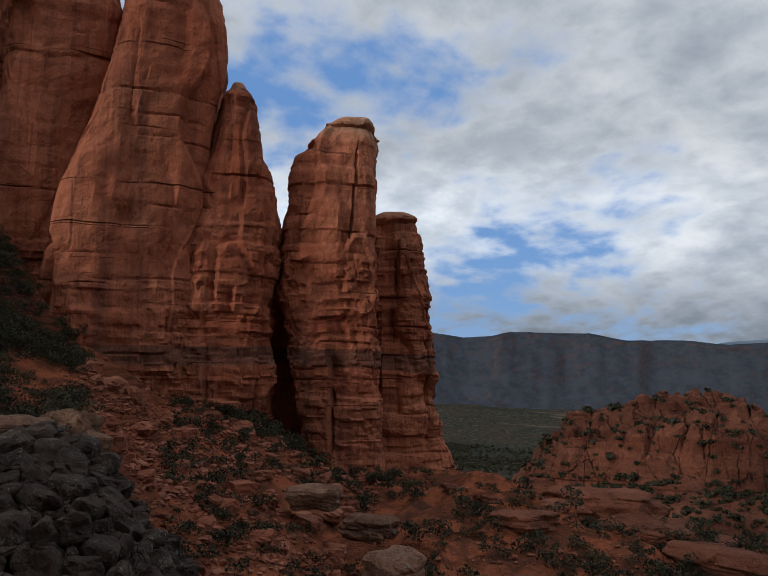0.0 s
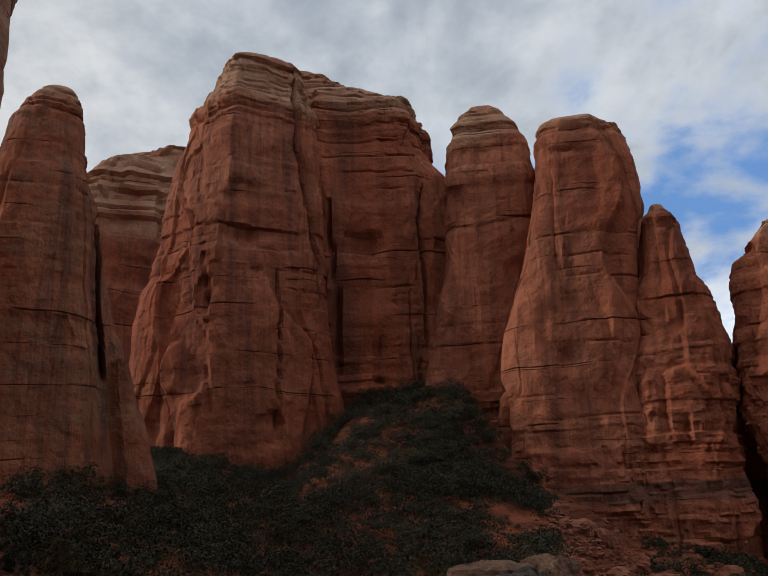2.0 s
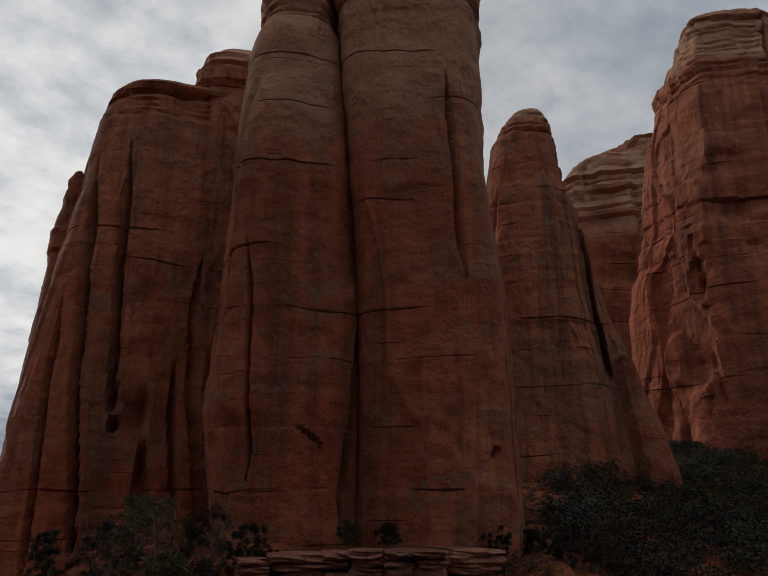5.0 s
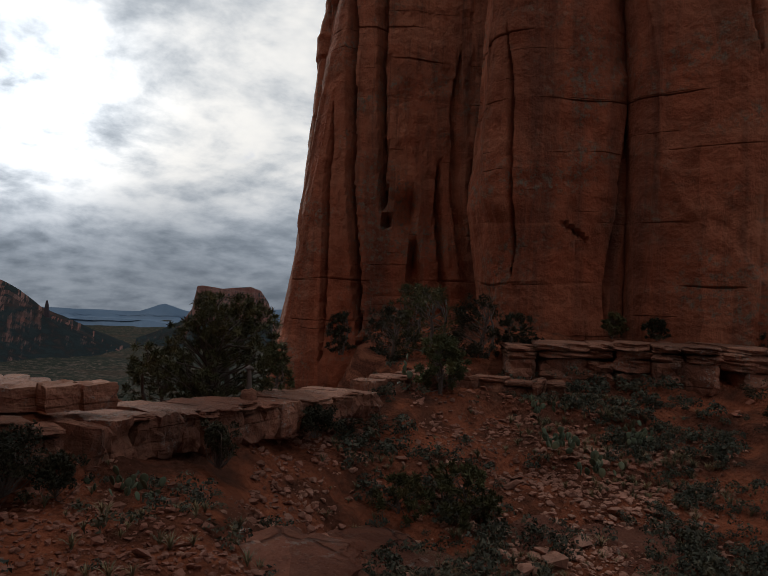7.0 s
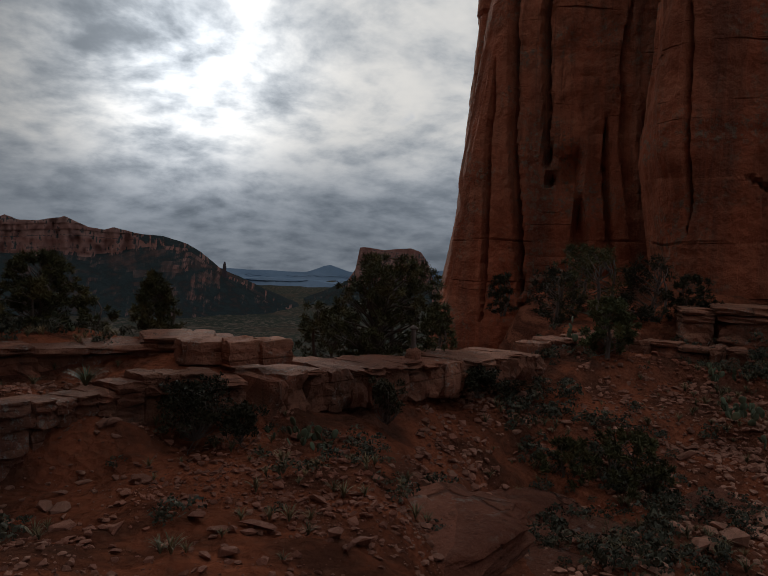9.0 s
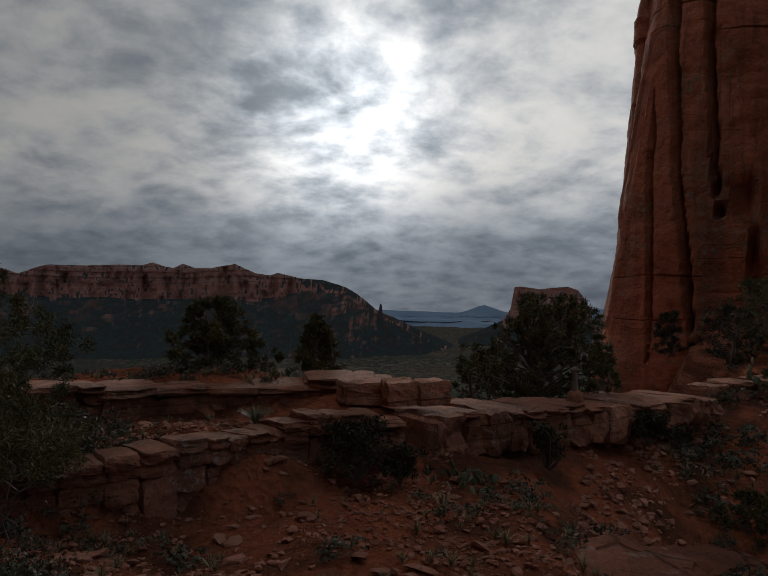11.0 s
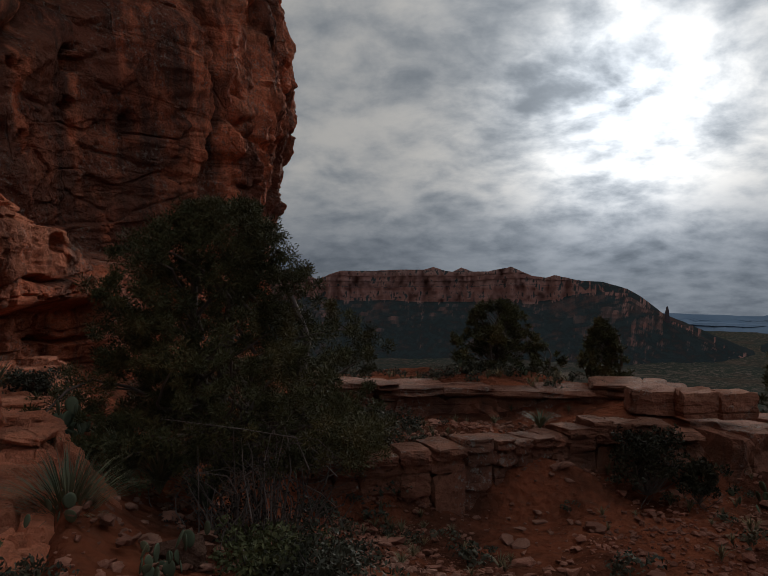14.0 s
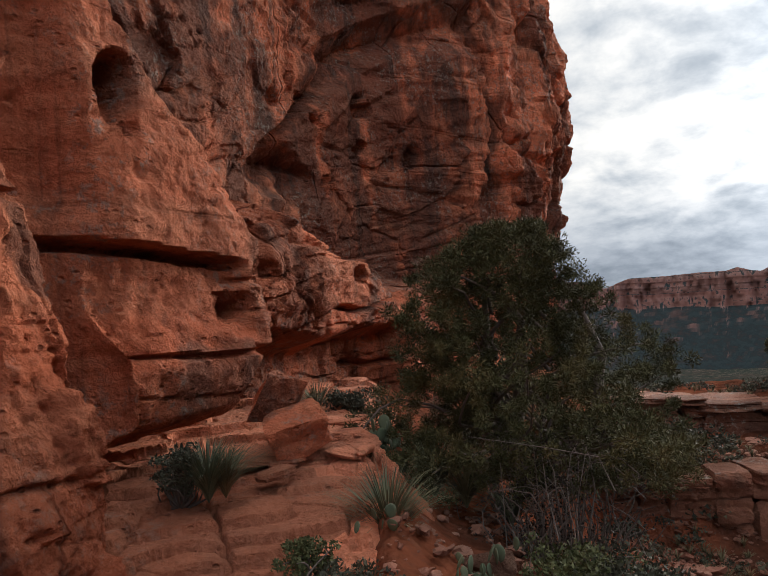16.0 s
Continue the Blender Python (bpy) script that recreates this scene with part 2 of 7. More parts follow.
def rock_material(name, red, pale, dark, scale=1.0, varnish=0.5, relief=0.25, layers=0.35, lichen=0.0, waist=None, speck=0.34, spall=1.0, lines=0.8, coated=False):
    """Layered sandstone: bands by height, streaks of varnish that run down, patches of lichen and a rough grain."""
    m, g, b, p = material(name)
    warp = g.noise(p, 0.06 * scale, 3.0)
    sp = g.add("ShaderNodeSeparateXYZ")
    g.link(p, sp.inputs[0])
    level = g.math("MULTIPLY_ADD", warp, 1.4 / scale, sp.outputs[2])
    comb = g.add("ShaderNodeCombineXYZ")
    g.put(comb.inputs[2], level)
    bands = g.noise(comb.outputs[0], layers * scale, 5.0, 0.65)
    color = g.mix(g.span(bands, 0.35, 0.68), red, pale)
    blotch = g.noise(p, 0.22 * scale, 5.0, 0.6)
    color = g.mix(g.span(blotch, 0.45, 0.66, 0.0, 0.35), color, (red[0] * 0.66, red[1] * 0.55, red[2] * 0.5))
    streak = g.noise(g.scaled(p, 0.55 * scale, 0.55 * scale, 0.045 * scale), 1.0, 5.0, 0.62, 0.5)
    color = g.mix(g.span(streak, 0.50, 0.64, 0.0, varnish), color, dark)
    pale_streak = g.noise(g.scaled(g.vmath("ADD", p, (31.0, 7.0, 3.0)), 0.4 * scale, 0.4 * scale, 0.03 * scale), 1.0, 4.0, 0.6)
    color = g.mix(g.span(pale_streak, 0.60, 0.72, 0.0, 0.35), color, pale)
    micro = g.noise(p, 3.6 * scale, 9.0, 0.78)
    color = g.mix(g.span(micro, 0.50, 0.62, 0.0, speck), color, tuple(c * 0.34 for c in red))
    grain = g.noise(g.vmath("ADD", p, (9.0, 4.0, 2.0)), 8.0 * scale, 7.0, 0.75)
    color = g.mix(g.span(grain, 0.53, 0.64, 0.0, speck), color, tuple(min(1.0, c * 1.2) for c in pale))
    pits = g.span(g.voronoi(g.scaled(p, 1.0, 1.0, 1.6), 3.0 * scale), 0.10, 0.24, 1.0, 0.0)
    pits = g.math("MULTIPLY", pits, g.span(g.noise(p, 0.7 * scale, 2.0), 0.48, 0.60))
    color = g.mix(g.math("MULTIPLY", pits, 0.4), color, tuple(c * 0.22 for c in red))
    joints = g.voronoi(g.scaled(g.vmath("ADD", p, g.vmath("SCALE", g.add_warp(p, 0.5 * scale), scale=0.8 / scale)), 0.30 * scale, 0.30 * scale, 0.13 * scale), 1.0, "DISTANCE_TO_EDGE")
    joint = g.span(joints, 0.0, 0.028, 1.0, 0.0)
    joint = g.math("MULTIPLY", joint, g.span(g.noise(p, 0.13 * scale, 3.0), 0.50, 0.64))
    color = g.mix(g.math("MULTIPLY", joint, 0.7), color, tuple(c * 0.30 for c in red))
    # faces where slabs have come away, each with its own tone
    bent = g.vmath("ADD", p, g.vmath("SCALE", g.add_warp(p, 0.22 * scale), scale=2.2 / scale))
    face = g.voronoi(g.scaled(bent, 0.17 * scale * spall, 0.17 * scale * spall, 0.055 * scale * spall), 1.0, "F1", "Color")
    chip = g.voronoi(g.scaled(bent, 0.62 * scale, 0.62 * scale, 0.34 * scale), 1.0, "F1", "Color")
    face, chip = g.vmath("DOT_PRODUCT", face, (1, 0, 0)), g.vmath("DOT_PRODUCT", chip, (0, 1, 0))
    tint = g.math("MULTIPLY", g.math("MULTIPLY_ADD", face, 0.60, 0.70), g.math("MULTIPLY_ADD", chip, 0.24, 0.89))
    color = g.mix(1.0, color, tint, "MULTIPLY")
    thin_beds = g.noise(comb.outputs[0], 3.1 * scale, 3.0, 0.6)
    bed_line = g.math("MULTIPLY", g.span(thin_beds, 0.36, 0.27), g.span(g.noise(p, 0.09 * scale, 3.0), 0.38, 0.52))
    color = g.mix(g.math("MULTIPLY", bed_line, 0.75), color, tuple(c * 0.40 for c in red))
    # partings between the beds
    for often, part_of, deep in ((0.34, 0.45, 0.65 * lines), (0.93, 0.54, 0.5 * lines)):
        turn = g.math("FRACT", g.math("MULTIPLY_ADD", g.noise(comb.outputs[0], often * 0.4 * scale, 2.0), 1.3, g.math("MULTIPLY", level, often * scale)))
        line = g.math("MULTIPLY", g.span(turn, 0.0, 0.05, 1.0, 0.0), g.span(g.noise(g.scaled(p, 0.10 * scale, 0.10 * scale, 0.9 * scale), 1.0, 3.0), part_of, part_of + 0.12))
        color = g.mix(g.math("MULTIPLY", line, deep), color, tuple(c * 0.28 for c in red))
        sill = g.math("MULTIPLY", g.span(turn, 0.86, 0.97), g.span(g.noise(g.scaled(p, 0.13 * scale, 0.13 * scale, 0.9 * scale), 1.0, 3.0), part_of, part_of + 0.15))
        color = g.mix(g.math("MULTIPLY", sill, 0.35), color, pale)
        bed_line = g.math("MULTIPLY_ADD", line, lines, bed_line)
    if waist:
        calm = g.math("MULTIPLY_ADD", g.noise(p, 0.05, 2.0), 1.6, g.math("ADD", sp.outputs[2], -0.8))
        inside = g.math("MULTIPLY", g.span(calm, waist[0], waist[0] + 0.4), g.span(calm, waist[1] - 0.4, waist[1], 1.0, 0.0))
        color = g.mix(g.math("MULTIPLY", inside, g.span(thin_beds, 0.30, 0.62, 0.95, 0.45)), color, (0.065, 0.042, 0.034))
    if lichen:
        spots = g.math("MULTIPLY", g.span(g.noise(p, 3.2 * scale, 6.0, 0.72), 0.52, 0.62), g.span(g.noise(p, 0.35 * scale, 3.0), 0.50, 0.62))
        color = g.mix(g.math("MULTIPLY", spots, lichen), color, (0.30, 0.29, 0.25))
    if coated:
        coat = g.add("ShaderNodeAttribute")
        coat.attribute_name = "varnish"
        patch = g.noise(g.scaled(p, 0.55, 0.55, 0.22), 1.0, 6.0, 0.66, 0.4)
        color = g.mix(g.math("MULTIPLY", coat.outputs["Fac"], g.span(patch, 0.42, 0.56, 0.0, 0.86)), color, (0.055, 0.036, 0.029))
        crust = g.math("MULTIPLY", g.span(g.noise(p, 9.0, 7.0, 0.75), 0.52, 0.62), g.span(g.noise(p, 0.6, 4.0), 0.48, 0.60))
        color = g.mix(g.math("MULTIPLY", crust, g.math("MULTIPLY_ADD", coat.outputs["Fac"], 0.55, 0.2)), color, (0.36, 0.31, 0.25))
    attribute = g.add("ShaderNodeAttribute")
    attribute.attribute_name = "cap"
    cap = attribute.outputs["Fac"]
    color = g.mix(g.math("MULTIPLY", cap, g.span(blotch, 0.25, 0.6, 0.5, 0.95)), color, (0.47, 0.28, 0.175))
    g.link(color, b.inputs["Base Color"])
    b.inputs["Roughness"].default_value = 0.9
    b.inputs["Specular IOR Level"].default_value = 0.12
    chips = g.voronoi(g.vmath("ADD", p, g.vmath("SCALE", p, scale=0.0)), 0.9 * scale, "F1")
    height = g.math("MULTIPLY_ADD", g.noise(p, 1.8 * scale, 9.0, 0.70), 0.8, g.math("MULTIPLY", chips, 0.2))
    height = g.math("SUBTRACT", height, g.math("MULTIPLY", pits, 0.30))
    height = g.math("ADD", height, g.math("ADD", g.math("MULTIPLY", bands, 0.6), g.math("ADD", g.math("MULTIPLY", face, 0.35), g.math("MULTIPLY", chip, 0.28))))
    height = g.math("SUBTRACT", height, g.math("ADD", g.math("MULTIPLY", joint, 0.5), g.math("MULTIPLY", bed_line, 0.35)))
    bump(g, b, height, 1.0, 2.2 * relief / scale)
    return m


def cliff_material(name, red, pale, dark, size=1.0, waist=None, grey=0.0):
    """Massive sandstone: smooth faces, long water streaks, soft bands and few partings. size: 1 for faces a hundred metres off, smaller for nearer ones."""
    m, g, b, p = material(name)
    k = 1.0 / size
    sp = g.add("ShaderNodeSeparateXYZ")
    g.link(p, sp.inputs[0])
    level = g.math("MULTIPLY_ADD", g.noise(p, 0.03 * k, 3.0), 5.0 * size, sp.outputs[2])
    comb = g.add("ShaderNodeCombineXYZ")
    g.put(comb.inputs[2], level)
    bands = g.noise(comb.outputs[0], 0.16 * k, 4.0, 0.6)
    broad = g.noise(g.scaled(p, 0.045 * k, 0.045 * k, 0.022 * k), 1.0, 4.0, 0.55)
    color = g.mix(g.span(g.math("MULTIPLY_ADD", bands, 0.45, g.math("MULTIPLY", broad, 0.55)), 0.38, 0.62), red, pale)
    # faces of different freshness, with long upright edges
    bent = g.vmath("ADD", p, g.vmath("SCALE", g.add_warp(p, 0.10 * k), scale=3.0 * size))
    panel = g.vmath("DOT_PRODUCT", g.voronoi(g.scaled(bent, 0.16 * k, 0.16 * k, 0.045 * k), 1.0, "F1", "Color"), (1, 0, 0))
    flake = g.vmath("DOT_PRODUCT", g.voronoi(g.scaled(bent, 0.55 * k, 0.55 * k, 0.22 * k), 1.0, "F1", "Color"), (0, 1, 0))
    color = g.mix(1.0, color, g.math("MULTIPLY", g.math("MULTIPLY_ADD", panel, 0.40, 0.80), g.math("MULTIPLY_ADD", flake, 0.16, 0.92)), "MULTIPLY")
    fresh = g.math("MULTIPLY", g.span(panel, 0.86, 0.90), g.span(broad, 0.45, 0.55, 0.0, 0.55))
    color = g.mix(fresh, color, tuple(min(1.0, c * 1.25) for c in pale))
    # water streaks, dark and pale
    wide_streak = g.noise(g.scaled(p, 0.24 * k, 0.24 * k, 0.016 * k), 1.0, 5.0, 0.6, 0.3)
    fine_streak = g.noise(g.scaled(p, 1.1 * k, 1.1 * k, 0.05 * k), 1.0, 5.0, 0.65, 0.3)
    color = g.mix(g.span(wide_streak, 0.48, 0.68, 0.0, 0.62), color, dark)
    color = g.mix(g.math("MULTIPLY", g.span(fine_streak, 0.50, 0.66, 0.0, 0.50), g.span(broad, 0.35, 0.6)), color, dark)
    pale_streak = g.noise(g.scaled(g.vmath("ADD", p, (31.0, 7.0, 3.0)), 0.35 * k, 0.35 * k, 0.02 * k), 1.0, 5.0, 0.6)
    color = g.mix(g.span(pale_streak, 0.56, 0.70, 0.0, 0.28), color, pale)
    # hairline partings, short and broken
    lines = 0.0
    for often, seen in ((0.16 * k, 0.52), (0.55 * k, 0.58)):
        turn = g.math("FRACT", g.math("MULTIPLY_ADD", g.noise(comb.outputs[0], often * 0.5, 2.0), 1.7, g.math("MULTIPLY", level, often)))
        line = g.math("MULTIPLY", g.span(turn, 0.0, 0.045, 1.0, 0.0), g.span(g.noise(g.scaled(p, 0.06 * k, 0.06 * k, 0.5 * k), 1.0, 3.0), seen, seen + 0.1))
        color = g.mix(g.math("MULTIPLY", line, 0.55), color, tuple(c * 0.3 for c in red))
        sill = g.math("MULTIPLY", g.span(turn, 0.93, 1.0), g.span(g.noise(g.scaled(p, 0.07 * k, 0.07 * k, 0.5 * k), 1.0, 3.0), seen, seen + 0.12))
        color = g.mix(g.math("MULTIPLY", sill, 0.5), color, tuple(min(1.0, c * 1.1) for c in pale))
        lines = g.math("ADD", line, lines)
    mottle = g.noise(g.scaled(p, 0.6 * k, 0.6 * k, 0.4 * k), 1.0, 6.0, 0.62)
    color = g.mix(g.span(mottle, 0.48, 0.66, 0.0, 0.34), color, tuple(c * 0.42 for c in red))
    grain = g.noise(g.vmath("ADD", p, (9.0, 4.0, 2.0)), 3.2 * k, 7.0, 0.75)
    color = g.mix(g.span(grain, 0.54, 0.68, 0.0, 0.30), color, pale)
    if grey:
        crust = g.math("MULTIPLY", g.span(g.noise(p, 1.5 * k, 7.0, 0.72), 0.48, 0.62), g.span(g.noise(g.scaled(p, 0.12 * k, 0.12 * k, 0.16 * k), 1.0, 4.0), 0.46, 0.62))
        color = g.mix(g.math("MULTIPLY", crust, grey), color, (0.135, 0.115, 0.085))
    if waist:
        thin_beds = g.noise(comb.outputs[0], 1.1, 3.0, 0.6)
        calm = g.math("MULTIPLY_ADD", g.noise(p, 0.05, 2.0), 1.6, g.math("ADD", sp.outputs[2], -0.8))
        inside = g.math("MULTIPLY", g.span(calm, waist[0], waist[0] + 0.4), g.span(calm, waist[1] - 0.4, waist[1], 1.0, 0.0))
        color = g.mix(g.math("MULTIPLY", inside, g.span(thin_beds, 0.30, 0.62, 0.95, 0.45)), color, (0.065, 0.042, 0.034))
    attribute = g.add("ShaderNodeAttribute")
    attribute.attribute_name = "cap"
    color = g.mix(g.math("MULTIPLY", attribute.outputs["Fac"], g.span(g.noise(p, 0.12 * k, 5.0, 0.6), 0.30, 0.62, 0.35, 0.85)), color, (0.40, 0.235, 0.150))
    g.link(color, b.inputs["Base Color"])
    b.inputs["Roughness"].default_value = 0.92
    b.inputs["Specular IOR Level"].default_value = 0.1
    height = g.math("MULTIPLY_ADD", g.noise(p, 0.35 * k, 7.0, 0.58), 0.9, g.math("ADD", g.math("MULTIPLY", panel, 0.30), g.math("MULTIPLY", flake, 0.26)))
    height = g.math("ADD", height, g.math("MULTIPLY", wide_streak, 0.5))
    height = g.math("SUBTRACT", height, g.math("MULTIPLY", lines, 0.30))
    bump(g, b, height, 1.0, 1.3 * size)
    return m


M_CLIFF = cliff_material("red_sandstone_cliff", (0.250, 0.066, 0.033), (0.35, 0.128, 0.072), (0.080, 0.033, 0.024), 1.0, (0.3, 3.1))
M_TOWER = cliff_material("red_sandstone_tower", (0.235, 0.066, 0.032), (0.295, 0.115, 0.064), (0.062, 0.032, 0.023), 0.55, None, 0.85)
M_WALL = rock_material("red_sandstone_near", (0.62, 0.155, 0.068), (0.66, 0.25, 0.135), (0.060, 0.036, 0.028), 2.2, 0.7, 0.42, lichen=0.5, speck=0.45, spall=0.7, lines=0.3, coated=True)
M_SLAB = rock_material("slickrock", (0.60, 0.19, 0.095), (0.66, 0.285, 0.17), (0.15, 0.066, 0.042), 2.5, 0.25, 0.28, lichen=0.25)
M_BLOCK = rock_material("rim_stone", (0.22, 0.080, 0.047), (0.31, 0.145, 0.09), (0.10, 0.058, 0.042), 2.5, 0.55, 0.22, lichen=0.6)
M_GREY = rock_material("grey_stone", (0.040, 0.029, 0.024), (0.085, 0.066, 0.055), (0.028, 0.021, 0.018), 2.2, 0.5, 0.3, lichen=0.5)
M_BOULDER = rock_material("boulder_stone", (0.17, 0.080, 0.050), (0.26, 0.155, 0.105), (0.09, 0.055, 0.042), 1.0, 0.45, 0.25, lichen=0.5)
M_CHUTE = rock_material("chute_stone", (0.15, 0.045, 0.025), (0.29, 0.122, 0.077), (0.10, 0.042, 0.029), 2.0, 0.2, 0.08)
M_RIDGE = rock_material("ridge_stone", (0.15, 0.048, 0.026), (0.25, 0.10, 0.062), (0.07, 0.034, 0.025), 0.8, 0.5, 0.35)
M_FLAT = rock_material("bare_slickrock", (0.165, 0.054, 0.030), (0.235, 0.102, 0.064), (0.12, 0.052, 0.036), 1.2, 0.3, 0.2, lichen=0.4)
M_RUBBLE = rock_material("broken_stone", (0.23, 0.090, 0.057), (0.36, 0.190, 0.130), (0.17, 0.08, 0.055), 3.0, 0.15, 0.06)


def ground_material():
    m, g, b, p = material("red_earth")
    dist = g.vmath("LENGTH", g.scaled(p, 1, 1, 0))
    soil = g.mix(g.span(g.noise(p, 0.45, 6.0, 0.62), 0.38, 0.62), (0.085, 0.033, 0.020), (0.265, 0.082, 0.041))
    soil = g.mix(g.span(g.noise(p, 5.0, 6.0, 0.7), 0.48, 0.70, 0.0, 0.5), soil, (0.16, 0.072, 0.045))
    soil = g.mix(g.span(g.noise(p, 0.17, 4.0, 0.6), 0.52, 0.66, 0.0, 0.6), soil, (0.055, 0.032, 0.024))
    normal = g.add("ShaderNodeNewGeometry").outputs["Normal"]
    slope = g.vmath("DOT_PRODUCT", normal, (0.0, 0.0, 1.0))
    wood = g.span(g.noise(p, 0.075, 6.0, 0.75), 0.38, 0.52)
    valley = g.mix(wood, (0.095, 0.070, 0.056), (0.026, 0.030, 0.023))
    valley = g.mix(g.span(g.noise(p, 0.0075, 7.0, 0.72), 0.47, 0.60, 0.0, 0.5), valley, (0.055, 0.035, 0.026))
    valley = g.mix(g.span(g.noise(p, 0.0022, 5.0, 0.65), 0.50, 0.60, 0.0, 0.6), valley, (0.024, 0.029, 0.024))
    valley = g.mix(g.span(g.noise(g.scaled(p, 0.0016, 0.0045, 0.0), 1.0, 4.0), 0.60, 0.66, 0.0, 0.6), valley, (0.13, 0.095, 0.072))
    valley = g.mix(g.span(g.noise(p, 0.0031, 3.0), 0.70, 0.74, 0.0, 0.6), valley, (0.04, 0.065, 0.03))
    cliffy = g.mix(g.span(g.noise(g.scaled(p, 0.03, 0.03, 0.35), 1.0, 6.0, 0.7), 0.4, 0.6), (0.27, 0.095, 0.055), (0.13, 0.055, 0.038))
    near_red = g.math("MULTIPLY", g.span(dist, 330.0, 480.0, 1.0, 0.0), g.span(g.noise(p, 0.035, 6.0, 0.65), 0.44, 0.58))
    valley = g.mix(g.math("MULTIPLY", near_red, 0.8), valley, (0.20, 0.08, 0.048))
    valley = g.mix(g.span(slope, 0.80, 0.93, 1.0, 0.0), valley, cliffy)
    shelf = g.mix(g.span(g.noise(g.scaled(p, 0.12, 0.12, 1.6), 1.0, 6.0, 0.7), 0.38, 0.6), (0.075, 0.027, 0.017), (0.19, 0.070, 0.040))
    soil = g.mix(g.math("MULTIPLY", g.span(slope, 0.72, 0.93, 1.0, 0.0), g.span(dist, 20.0, 40.0)), soil, shelf)
    far = g.span(dist, 120.0, 300.0)
    g.link(g.mix(far, soil, valley), b.inputs["Base Color"])
    b.inputs["Roughness"].default_value = 0.95
    b.inputs["Specular IOR Level"].default_value = 0.0
    rough = g.math("ADD", g.noise(p, 1.3, 8.0, 0.75), g.math("MULTIPLY", g.voronoi(p, 5.0), 0.5))
    bump(g, b, rough, 1.0, 0.28)
    return m


M_GROUND = ground_material()


def leaf_material(name, dark, bright, scale=1.5):
    m, g, b, p = material(name)
    rnd = g.add("ShaderNodeNewGeometry").outputs["Random Per Island"]
    color = g.mix(rnd, dark, bright)
    color = g.mix(g.span(g.noise(p, scale, 3.0), 0.42, 0.62, 0.0, 0.6), color, tuple(c * 0.5 for c in dark))
    color = g.mix(g.span(g.noise(g.vmath("ADD", p, (5.0, 9.0, 1.0)), scale * 0.8, 2.0), 0.52, 0.66, 0.0, 0.6), color, (bright[0] * 1.25, bright[1] * 1.02, bright[2] * 0.9))
    g.link(color, b.inputs["Base Color"])
    b.inputs["Roughness"].default_value = 0.7
    b.inputs["Specular IOR Level"].default_value = 0.2
    return m


M_JUNIPER = leaf_material("juniper_sprays", (0.042, 0.041, 0.014), (0.096, 0.087, 0.032))
M_SCRUB = leaf_material("scrub_leaves", (0.014, 0.0135, 0.006), (0.045, 0.041, 0.019), 0.35)
M_SAGE = leaf_material("grey_green_leaves", (0.040, 0.041, 0.027), (0.090, 0.088, 0.056))
M_GREEN = leaf_material("fresh_leaves", (0.050, 0.058, 0.020), (0.115, 0.115, 0.045))
M_DRY = leaf_material("dry_blades", (0.10, 0.085, 0.045), (0.24, 0.20, 0.11))
M_TWIG = leaf_material("dead_twigs", (0.020, 0.015, 0.012), (0.048, 0.035, 0.028))
M_YUCCA = leaf_material("yucca_blades", (0.07, 0.085, 0.05), (0.16, 0.17, 0.10))
M_CACTUS = leaf_material("cactus_pads", (0.085, 0.105, 0.06), (0.14, 0.16, 0.095))


def bark_material():
    m, g, b, p = material("bark")
    fibres = g.noise(g.scaled(p, 18, 18, 2.5), 1.0, 5.0, 0.65)
    g.link(g.mix(fibres, (0.05, 0.035, 0.028), (0.17, 0.13, 0.105)), b.inputs["Base Color"])
    b.inputs["Roughness"].default_value = 0.95
    bump(g, b, fibres, 0.8, 0.02)
    return m


M_BARK = bark_material()
# ------------------------------------------------------------------ the ground, one sheet to the horizon
# heading: (level distance, height above the eye) outward along that heading
EAST = {
    -75: ((8, -14), (40, -22), (75, -21), (90, -24), (150, -56), (300, -78)),
    -65: ((8, -14), (40, -21.5), (80, -18.6), (92, -20.5), (145, -50), (300, -76)),
    -58: ((8, -14), (40, -20), (86, -15.6), (98, -17.5), (140, -44), (300, -75)),
    -47: ((8, -13), (40, -19), (90, -13.6), (104, -14.5), (150, -40), (300, -72)),
    -38: ((8, -12), (30, -18), (60, -16.5), (95, -14.5), (125, -14), (300, -60)),
    -31: ((8, -12), (30, -17), (60, -13.5), (100, -8.5), (130, -8), (300, -60)),
    -24: ((8, -11), (30, -16), (60, -10.5), (95, -5.6), (130, -4), (300, -60)),
}
BRUSH = {
    -17: ((8, -11), (30, -14), (60, -4.5), (82, -1.0), (95, 1.8), (120, 4)),
    -11: ((8, -10), (25, -13), (55, -5.5), (78, 1.5), (100, 14), (118, 18)),
    -6: ((8, -9), (25, -12), (55, -6), (80, 4), (106, 15), (118, 18)),
    1: ((8, -8), (25, -12), (50, -7.5), (80, -1.5), (100, 3.8), (118, 5)),
    10: ((8, -7.5), (25, -10.5), (50, -5), (75, 0), (104, 6.2), (118, 8)),
    20: ((6, -5), (20, -9), (32, -5.2), (48, -1.0), (75, 3), (110, 5)),
}
